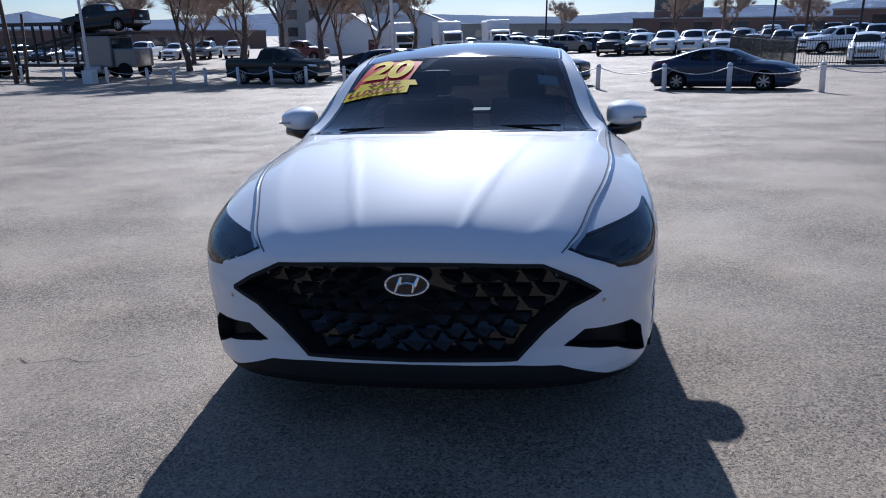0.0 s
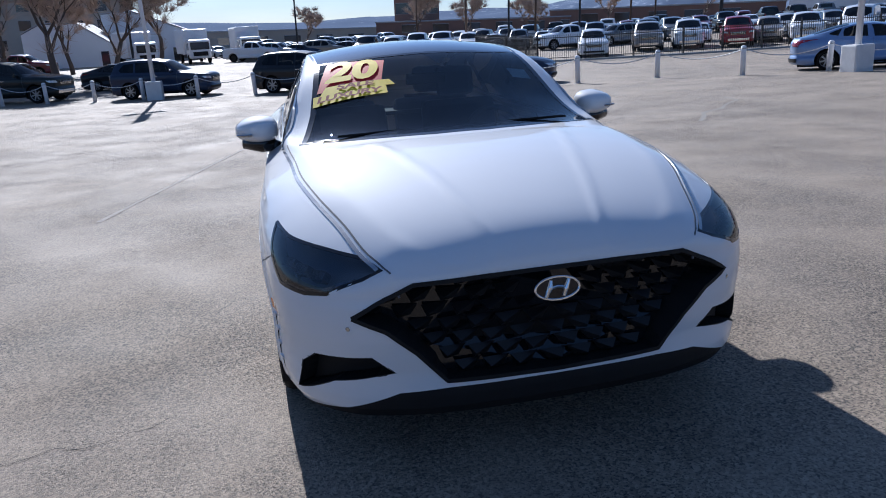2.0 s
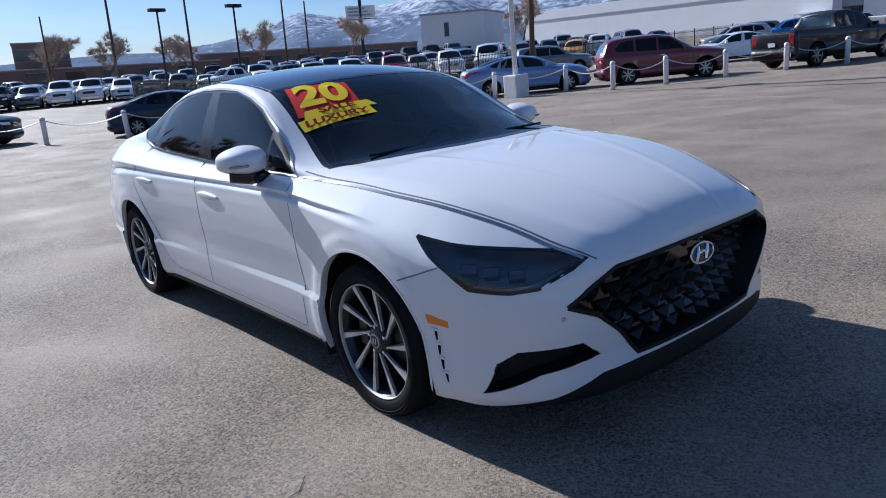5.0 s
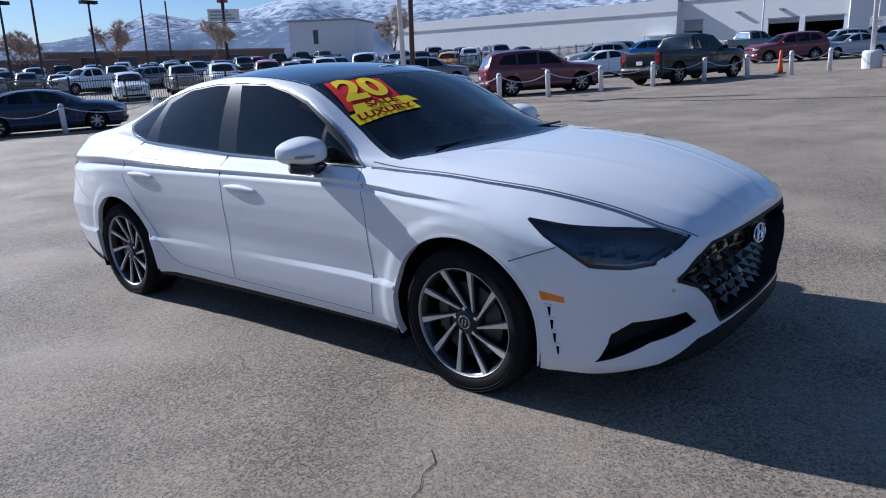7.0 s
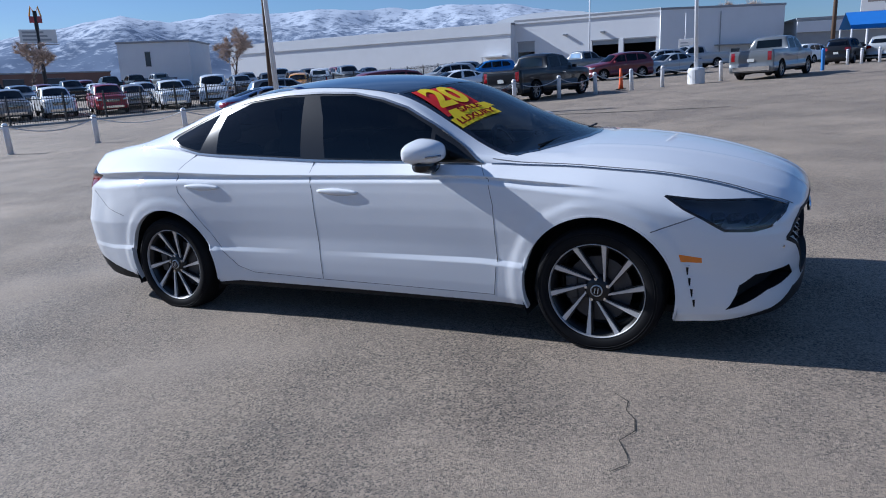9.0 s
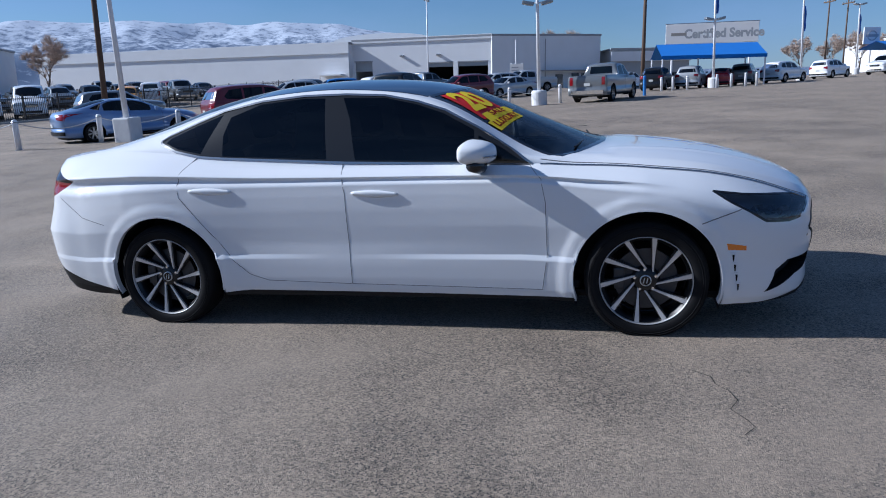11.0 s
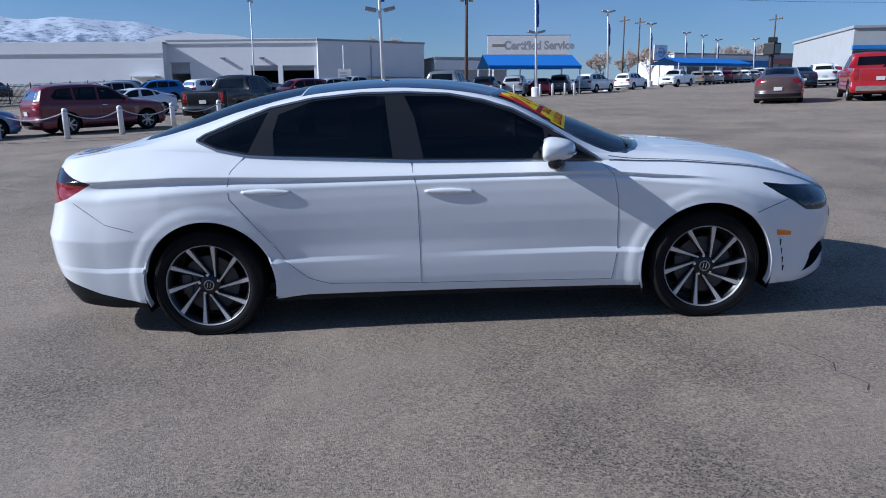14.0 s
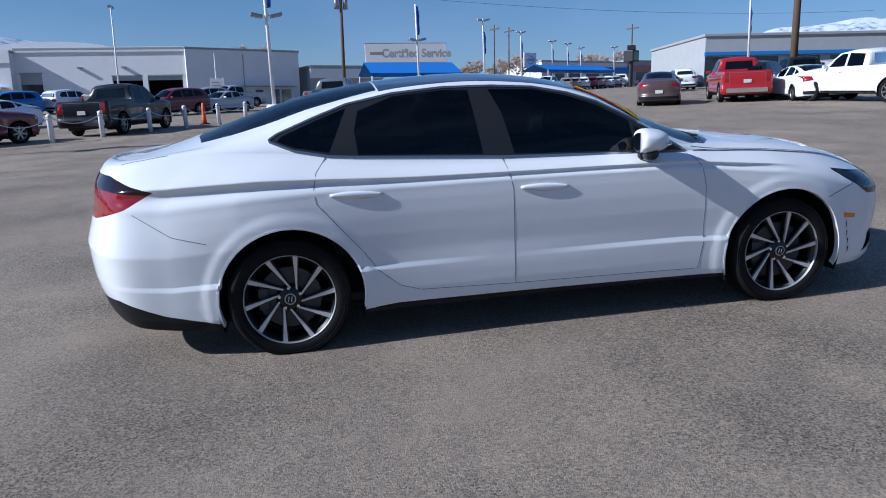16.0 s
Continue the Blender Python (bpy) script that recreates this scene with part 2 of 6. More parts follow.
def saloon_body():
    g = saloon_skin()
    n, m, _ = g.shape
    bm = bmesh.new()
    right = [[bm.verts.new(g[i, j] * (-1, 1, 1)) for j in range(m)] for i in range(n)]
    left = [[right[i][j] if (j == m - 1 or i in (0, n - 1)) else bm.verts.new(g[i, j]) for j in range(m)] for i in range(n)]
    for i in range(n - 1):
        for j in range(m - 1):
            for q in ((left[i][j], left[i + 1][j], left[i + 1][j + 1], left[i][j + 1]), (right[i][j + 1], right[i + 1][j + 1], right[i + 1][j], right[i][j])):
                q = list(dict.fromkeys(q))
                if len(q) > 2:
                    try:
                        bm.faces.new(q)
                    except ValueError:
                        pass
    bmesh.ops.remove_doubles(bm, verts=bm.verts[:], dist=0.0004)
    # the bonnet is one smooth crowned sheet between its edges
    wide = lambda y: np.interp(y, [-.92, -.86, -.82, -.7, -.5, 0, .3], [.36, .42, .46, .54, .61, .72, .75])
    top = [v for v in bm.verts if -.93 < v.co.y < .22 and v.co.z > .672 and abs(v.co.x) < wide(v.co.y)]
    q = np.array([v.co[:] for v in top])
    xx = q[:, 0] ** 2
    back = np.sqrt(np.clip(q[:, 1] + .93 - .12 * xx - .25 * xx ** 2, .0004, None))
    basis = np.stack([xx ** a * back ** b for a in range(3) for b in range(6) if a * 2 + b < 7], 1)
    fit = basis @ np.linalg.lstsq(basis, q[:, 2], rcond=None)[0]
    rim = np.minimum.reduce([wide(q[:, 1]) - np.abs(q[:, 0]), .22 - q[:, 1], (q[:, 2] - .672) * 3])
    w = np.clip(rim / .08, 0, 1)
    ridge = .005 * np.exp(-((np.abs(q[:, 0]) - (.17 + .24 * (q[:, 1] + .9))) / .018) ** 2)
    for v, z, k in zip(top, fit + ridge, w * w * (3 - 2 * w)):
        v.co.z += (z - v.co.z) * k
    bmesh.ops.recalc_face_normals(bm, faces=bm.faces[:])
    return bm


def inside(poly, p):
    """Whether each 2D point lies in the polygon."""
    x, y = p[:, 0], p[:, 1]
    hit = np.zeros(len(p), bool)
    for (x0, y0), (x1, y1) in zip(poly, poly[1:] + poly[:1]):
        hit ^= ((y0 > y) != (y1 > y)) & (x < (x1 - x0) * (y - y0) / (y1 - y0 + 1e-12) + x0)
    return hit


MIDDLES = {}
FLAT = {"side": (1, 2), "front": (0, 2), "top": (0, 1)}


def carve(bm, poly, view, keep):
    """Cut a polygon, given in the side, front or top view, out of a skin; returns what was cut out as a bmesh. keep: which places count."""
    a, b = FLAT[view]
    q = np.array(poly)
    lo, hi = q.min(0) - .12, q.max(0) + .12
    # the middles of the main skin's faces are kept between cuts
    known = MIDDLES.get(id(bm)) or [(f, tuple(f.calc_center_median())) for f in bm.faces]
    l0, l1, h0, h1 = float(lo[0]), float(lo[1]), float(hi[0]), float(hi[1])
    cand, rest = [], []
    for it in known:
        c = it[1]
        if l0 < c[a] < h0 and l1 < c[b] < h1 and keep(Vector(c)):
            cand.append(it)
        else:
            rest.append(it)
    for (u0, w0), (u1, w1) in zip(poly, poly[1:] + poly[:1]):
        if not cand:
            break
        du, dw = u1 - u0, w1 - w0
        size = math.hypot(du, dw) + 1e-9
        cs = np.array([c for _, c in cand])
        pu, pw = cs[:, a] - u0, cs[:, b] - w0
        along, off = (pu * du + pw * dw) / size, np.abs(pu * dw - pw * du) / size
        fs = []
        for i in np.nonzero((along > -.05) & (along < size + .05) & (off < .08))[0]:
            f = cand[i][0]
            side = [(v.co[a] - u0) * dw - (v.co[b] - w0) * du for v in f.verts]
            if min(side) < 0 < max(side):
                fs.append(f)
        if not fs:
            continue
        co, no = [0, 0, 0], [0, 0, 0]
        co[a], co[b] = u0, w0
        no[a], no[b] = -dw, du
        geom = list({v for f in fs for v in f.verts}) + list({e for f in fs for e in f.edges}) + fs
        r = bmesh.ops.bisect_plane(bm, geom=geom, dist=1e-5, plane_co=co, plane_no=no)
        fresh = {g for g in r["geom"] if isinstance(g, bmesh.types.BMFace)}.union(fs)
        cand = [it for it in cand if it[0] not in fresh] + [(f, tuple(f.calc_center_median())) for f in fresh if f.is_valid]
    fl = cand
    cs = np.array([c for _, c in fl]).reshape(-1, 3)
    sel = [f for (f, c), k in zip(fl, inside(poly, cs[:, [a, b]])) if k and keep(Vector(c))]
    piece, made = bmesh.new(), {}
    for f in sel:
        vs = []
        for v in f.verts:
            if v not in made:
                made[v] = piece.verts.new(v.co)
            vs.append(made[v])
        piece.faces.new(vs)
    gone = set(sel)
    if id(bm) in MIDDLES:
        MIDDLES[id(bm)] = rest + [(f, c) for f, c in fl if f not in gone]
    bmesh.ops.delete(bm, geom=sel, context="FACES")
    return piece


def thick(bm, depth):
    """Give a cut skin a rim turned inwards."""
    edges = [e for e in bm.edges if e.is_boundary]
    bm.normal_update()
    nrm = {v: v.normal.copy() for e in edges for v in e.verts}
    r = bmesh.ops.extrude_edge_only(bm, edges=edges)
    old = {}
    for e in edges:
        for v in e.verts:
            old[tuple(round(c, 5) for c in v.co)] = nrm[v]
    for v in [g for g in r["geom"] if isinstance(g, bmesh.types.BMVert)]:
        v.co -= old.get(tuple(round(c, 5) for c in v.co), Vector()) * depth
    return bm


def flip(poly):
    return [(-x, y) for x, y in poly][::-1]


class Skin:
    """The uncut skin, to lay strips and badges on."""

    def __init__(self, bm):
        self.tree = BVHTree.FromBMesh(bm)

    def at(self, p, view, side=-1):
        if view == "side":
            r = self.tree.ray_cast(Vector((side * 3, p[0], p[1])), Vector((-side, 0, 0)))
        elif view == "front":
            r = self.tree.ray_cast(Vector((p[0], -3, p[1])), Vector((0, 1, 0)))
        elif view == "rear":
            r = self.tree.ray_cast(Vector((p[0], 6, p[1])), Vector((0, -1, 0)))
        else:
            r = self.tree.ray_cast(Vector((p[0], p[1], 3)), Vector((0, 0, -1)))
        if r[0] is None:
            return None, None
        return r[0], r[1]

    def strip(self, line, view, width, lift, side=-1, bm=None, closed=False, step=.025, depth=0.004):
        """A flat moulding laid along a line."""
        bm = bm or bmesh.new()
        pts = [np.array(p, float) for p in line]
        if closed:
            pts.append(pts[0])
        path = []
        for p, q in zip(pts, pts[1:]):
            n = max(1, int(np.linalg.norm(q - p) / step))
            path += [p + (q - p) * k / n for k in range(n)]
        path.append(pts[-1])
        at = [self.at(p, view, side) for p in path]
        at = [(p, n) for p, n in at if p is not None]
        last = None
        for k, (p, n) in enumerate(at):
            d = (at[min(k + 1, len(at) - 1)][0] - at[max(k - 1, 0)][0]).normalized()
            s = d.cross(n).normalized() * width / 2
            row = [bm.verts.new(p + s - n * depth), bm.verts.new(p + s + n * lift), bm.verts.new(p - s + n * lift), bm.verts.new(p - s - n * depth)]
            if last:
                for i in range(3):
                    bm.faces.new((last[i], row[i], row[i + 1], last[i + 1]))
            last = row
        return bm

    def lay(self, bm, view, lift, side=-1):
        """Lay a flat mesh, drawn in the view's two coordinates, on the skin."""
        for v in bm.verts[:]:
            p, n = self.at((v.co.x, v.co.y), view, side)
            if p is None:
                continue
            v.co = p + n * (lift + v.co.z)
        bm.normal_update()
        return bm


def sheet(poly, step=.03):
    """A flat polygon cut into a fine grid, to be laid on the skin."""
    bm = bmesh.new()
    bm.faces.new([bm.verts.new((x, y, 0)) for x, y in poly])
    bmesh.ops.triangulate(bm, faces=bm.faces[:])
    q = np.array(poly)
    for ax in (0, 1):
        for c in np.arange(q[:, ax].min() + step, q[:, ax].max(), step):
            co, no = [0, 0, 0], [0, 0, 0]
            co[ax], no[ax] = c, 1
            bmesh.ops.bisect_plane(bm, geom=bm.verts[:] + bm.edges[:] + bm.faces[:], plane_co=co, plane_no=no, dist=1e-6)
    return bm


def letters(text, size):
    """The outline of some text as a flat mesh, centred."""
    cu = bpy.data.curves.new("letters", "FONT")
    cu.body, cu.size, cu.align_x, cu.align_y, cu.resolution_u = text, size, "CENTER", "CENTER", 4
    cu.offset = size * .04
    ob = bpy.data.objects.new("letters", cu)
    scene.collection.objects.link(ob)
    dg = bpy.context.evaluated_depsgraph_get()
    me = bpy.data.meshes.new_from_object(ob.evaluated_get(dg))
    bpy.data.objects.remove(ob)
    bpy.data.curves.remove(cu)
    bm = bmesh.new()
    bm.from_mesh(me)
    bpy.data.meshes.remove(me)
    return bm


M_STUD = plain("grille_black", (0.007, 0.007, 0.008), 0.28, 0.0, 0.0, spec=0.4)
M_TRIM = plain("satin_window_trim", (0.045, 0.044, 0.043), 0.22, 0.6)
M_MOULD = plain("satin_chrome", (0.42, 0.42, 0.42), 0.25, 0.95)
M_SEAM = plain("panel_gap", (0.11, 0.11, 0.12), 0.8)
M_SMOKE = glass("headlight_lens", (0.52, 0.56, 0.62), 1.85, 0.02)
M_HOUSING = plain("headlight_housing", (0.30, 0.33, 0.38), 0.35, 0.3, 0.3)
M_AMBER = plain("amber_lens", (0.75, 0.20, 0.01), 0.15, 0, 0.5)
M_RED_LENS = plain("red_lens", (0.22, 0.004, 0.008), 0.12, 0, 0.8)
M_RED_DARK = plain("dark_red_lens", (0.012, 0.003, 0.005), 0.12, 0, 0.6, spec=.3)
M_RIM_DARK = plain("rim_black", (0.010, 0.010, 0.011), 0.35, 0.0, 0.2, spec=0.3)
M_RIM = plain("rim_machined", (0.62, 0.62, 0.63), 0.42, 0.7)
M_LIP = plain("rim_edge", (0.42, 0.42, 0.43), 0.5, 0.7)
M_DISC = plain("brake_steel", (0.06, 0.06, 0.065), 0.45, 0.7, 0, 0.3, 30)
M_LEATHER = plain("black_leather", (0.045, 0.045, 0.05), 0.6, 0, 0, 0.2, 20, spec=.3)
M_ROOF = plain("roof_glass", (0.012, 0.013, 0.016), 0.04, 0, 1.0)
M_REAR = glass("rear_window_glass", (0.48, 0.52, 0.54), 1.5)
M_PAPER = plain("sticker_paper", (0.85, 0.90, 0.90), 0.6)
M_RED_INK = plain("red_sticker", (0.62, 0.03, 0.03), 0.55, 0, 0, 0.06, 20, spec=0.08)
M_YELLOW_INK = plain("yellow_sticker", (0.85, 0.62, 0.02), 0.55, 0, 0, 0.06, 20, spec=0.08)
M_BROWN_INK = plain("dark_red_ink", (0.22, 0.015, 0.01), 0.6, spec=0.05)
M_LED = plain("headlight_module", (0.35, 0.36, 0.38), 0.15, 0.8)

DLO = [(.588, .926), (.96, .937), (1.66, .963), (2.455, 1.010), (2.60, 1.022), (2.78, 1.058), (2.90, 1.108), (2.905, 1.12), (2.86, 1.147), (2.663, 1.221), (2.485, 1.282), (2.234, 1.327), (1.955, 1.346), (1.68, 1.342), (1.444, 1.325), (1.245, 1.283), (1.08, 1.228), (.891, 1.128), (.704, 1.008)]
PANES = [
    [(.64, .942), (.872, .95), (.885, 1.085), (.76, 1.02)],
    [(.90, .95), (1.60, .975), (1.645, 1.2), (1.70, 1.325), (1.444, 1.313), (1.25, 1.268), (1.09, 1.212), (.91, 1.115)],
    [(1.775, .985), (2.45, 1.022), (2.46, 1.144), (2.43, 1.245), (2.234, 1.312), (1.955, 1.332), (1.815, 1.327)],
    [(2.60, 1.04), (2.77, 1.072), (2.865, 1.11), (2.84, 1.135), (2.66, 1.205), (2.49, 1.263)],
]
DOORS = [
    [(.60, .922), (.535, .855), (.512, .73), (.512, .43), (.541, .25), (1.643, .27), (1.64, .43), (1.641, .80), (1.672, .958), (.96, .934)],
    [(1.678, .960), (1.647, .80), (1.646, .43), (1.649, .27), (2.17, .288), (2.286, .326), (2.397, .423), (2.469, .53), (2.615, .707), (2.69, .80), (2.698, .87), (2.68, .95), (2.62, 1.02), (2.45, 1.006)],
]
HEADLIGHT = [(-.325, .768), (-.47, .745), (-.65, .724), (-.75, .708), (-.825, .682), (-.815, .655), (-.765, .608), (-.70, .600), (-.58, .612), (-.50, .665), (-.41, .713)]
GRILLE = [(-.65, .535), (-.575, .580), (-.455, .636), (-.23, .645), (0, .647), (.23, .645), (.455, .636), (.575, .580), (.65, .535), (.55, .490), (.46, .412), (.368, .303), (0, .298), (-.368, .303), (-.46, .412), (-.55, .490)]
FOG = [(-.842, .235), (-.815, .352), (-.775, .393), (-.60, .402), (-.53, .342), (-.72, .305)]
LOWER = [(-.86, .10), (-.83, .178), (-.69, .212), (-.52, .272), (-.36, .281), (0, .282), (.36, .281), (.52, .272), (.69, .212), (.83, .178), (.86, .10)]
MARKER = [(-.392, .507), (-.489, .490), (-.489, .466), (-.400, .472)]
TAIL = [(3.485, .905), (3.60, .935), (3.72, .985), (3.99, 1.0), (3.99, .76), (3.83, .765), (3.64, .823)]
SCREEN = [(-.565, 1.19), (-.60, .95), (-.638, .73), (-.715, .44), (-.62, .365), (-.48, .312), (-.30, .265), (-.12, .235), (.12, .235), (.30, .265), (.48, .312), (.62, .365), (.715, .44), (.638, .73), (.60, .95), (.565, 1.19), (.36, 1.12), (.12, 1.09), (-.12, 1.09), (-.36, 1.12)]
ROOF = [(-.565, 1.202), (-.36, 1.132), (-.12, 1.102), (.12, 1.102), (.36, 1.132), (.565, 1.202), (.572, 1.6), (.567, 2.0), (.55, 2.3), (-.55, 2.3), (-.567, 2.0), (-.572, 1.6)]
REAR_GLASS = [(-.53, 2.31), (.53, 2.31), (.52, 2.7), (.53, 3.1), (.50, 3.27), (.25, 3.31), (-.25, 3.31), (-.50, 3.27), (-.53, 3.1), (-.52, 2.7)]
HOOD_EDGE = [(-.80, .545), (-.785, .36), (-.773, .19), (-.757, -.09), (-.712, -.36), (-.645, -.58), (-.60, -.73), (-.555, -.82)]
SKIRT = [(.30, .0), (.36, .205), (1.4, .218), (2.3, .225), (2.5, .205), (2.56, 0)]
VALANCE = [(3.15, .05), (3.20, .20), (3.50, .265), (3.73, .355), (4.1, .36), (4.1, .05)]

HOOD_EDGE = [tuple(p) for p in spline(HOOD_EDGE, np.linspace(0, len(HOOD_EDGE) - 1, 36))]
near = lambda c: c.x < -.35
far = lambda c: c.x > .35


def arch(yc, zc, r, n=40):
    return [(yc + r * math.cos(math.tau * k / n), zc + r * math.sin(math.tau * k / n)) for k in range(n)]


def road_wheel(parent, x, y, side):
    """A tyre on a ten-spoke alloy rim, with brake disc and bolts."""
    m = pose(0, 0, 0, 0, 0, 0 if side > 0 else 180)
    tyre = lathe([(.230, -.10), (.245, -.108), (.280, -.114), (.305, -.108), (.316, -.088), (.321, -.05), (.321, .05), (.316, .086), (.306, .106), (.284, .114), (.258, .112), (.246, .107), (.238, .098)], 84, "x", cap=False)
    tread = bmesh.new()
    for k in range(4):
        xo = -.045 + .03 * k
        lathe([(.3195, xo - .003), (.3225, xo), (.3195, xo + .003)], 84, "x", tread, False)
    for k in (.285, .296):
        lathe([(k - .002, .1135), (k, .116), (k + .002, .1125)], 84, "x", tread, False)
    # the tyre stands flat on the ground
    for mesh in (tyre, tread):
        for v in mesh.verts:
            v.co.z = max(v.co.z, -.301)
    hub = part("wheel", tyre, M_RUBBER, parent, "black road tyre on a two-tone alloy rim", True)
    hub.matrix_basis = Matrix.Translation((x, y, .302)) @ m
    part("tread", tread, M_RUBBER, hub)
    part("rim", lathe([(.205, -.09), (.242, -.10), (.238, -.06), (.216, -.04), (.213, .06), (.224, .078), (.233, .09)], 64, "x", cap=False), M_RIM_DARK, hub, "", True)
    part("rim_lip", lathe([(.233, .084), (.2345, .100), (.237, .105), (.240, .104), (.242, .09)], 72, "x", cap=False), M_LIP, hub, "bright machined rim edge", True)
    bm = lathe([(.0, .04), (.165, .04), (.165, .02), (0, .02)], 48, "x")
    part("brake_disc", bm, M_DISC, hub, "dark grey steel brake disc")
    part("caliper", box(.012, -.165, -.06, .052, -.105, .06, .01), M_DISC, hub)
    part("hub", lathe([(.0, .080), (.042, .080), (.058, .072), (.074, .052), (.076, .03)], 40, "x"), M_RIM_DARK, hub, "", True)
    for k in range(10):
        a = math.tau * k / 10 + .12
        for dark in (1, 0):
            bm = bmesh.new()
            rows = []
            for f in (0, .3, .65, 1.0):
                wid = (.0040 + .0085 * f ** 1.5) * (1.7 if dark else 1)
                h = .070 + .022 * f
                d = Vector((0, .050 * math.cos(a - .62), .050 * math.sin(a - .62))).lerp(Vector((0, .234 * math.cos(a), .234 * math.sin(a))), f)
                s = Vector((0, -math.sin(a + .13), math.cos(a + .13)))
                top = h - (.012 if dark else 0)
                rows.append([bm.verts.new(d + s * w + Vector((z, 0, 0))) for w, z in ((-wid, top - .03), (-wid, top), (wid, top), (wid, top - .03))])
            for p, q in zip(rows, rows[1:]):
                for i in range(4):
                    bm.faces.new((p[i], p[(i + 1) % 4], q[(i + 1) % 4], q[i]))
            bm.faces.new(rows[0])
            bm.faces.new(rows[-1][::-1])
            bmesh.ops.recalc_face_normals(bm, faces=bm.faces[:])
            part("spoke_backing" if dark else "spoke", bm, M_RIM_DARK if dark else M_RIM, hub)
    for k in range(5):
        a = math.tau * k / 5 + .4
        bm = lathe([(0, .078), (.008, .078), (.009, .06)], 8, "x")
        bmesh.ops.translate(bm, vec=(0, .057 * math.cos(a), .057 * math.sin(a)), verts=bm.verts[:])
        part("wheel_nut", bm, M_CHROME, hub)
    part("centre_cap", lathe([(0, .088), (.024, .088), (.026, .08)], 24, "x"), M_BLACK_GLOSS, hub)
    part("cap_ring", lathe([(.025, .086), (.027, .0895), (.030, .088), (.030, .08)], 28, "x"), M_RIM, hub)
    for y0 in (-.008, .008):
        part("cap_mark", tube([(.0885, y0 - .003, -.014), (.0890, y0 + .003, .014)], .0025, 6), M_RIM, hub)
    return hub


def seat(parent, x, y, wide=.50, lean=18):
    for nm, b, m in (("seat", box(-wide / 2, -.27, 0, wide / 2, .27, .17, .06), pose(x, y, .36, 4)),
                     ("backrest", box(-wide / 2, -.07, 0, wide / 2, .08, .60, .06), pose(x, y + .24, .46, -lean)),
                     ("headrest", box(-.13, -.05, 0, .13, .06, .20, .05), pose(x, y + .45, 1.05, -8))):
        part(nm, b, M_LEATHER, parent).matrix_basis = m


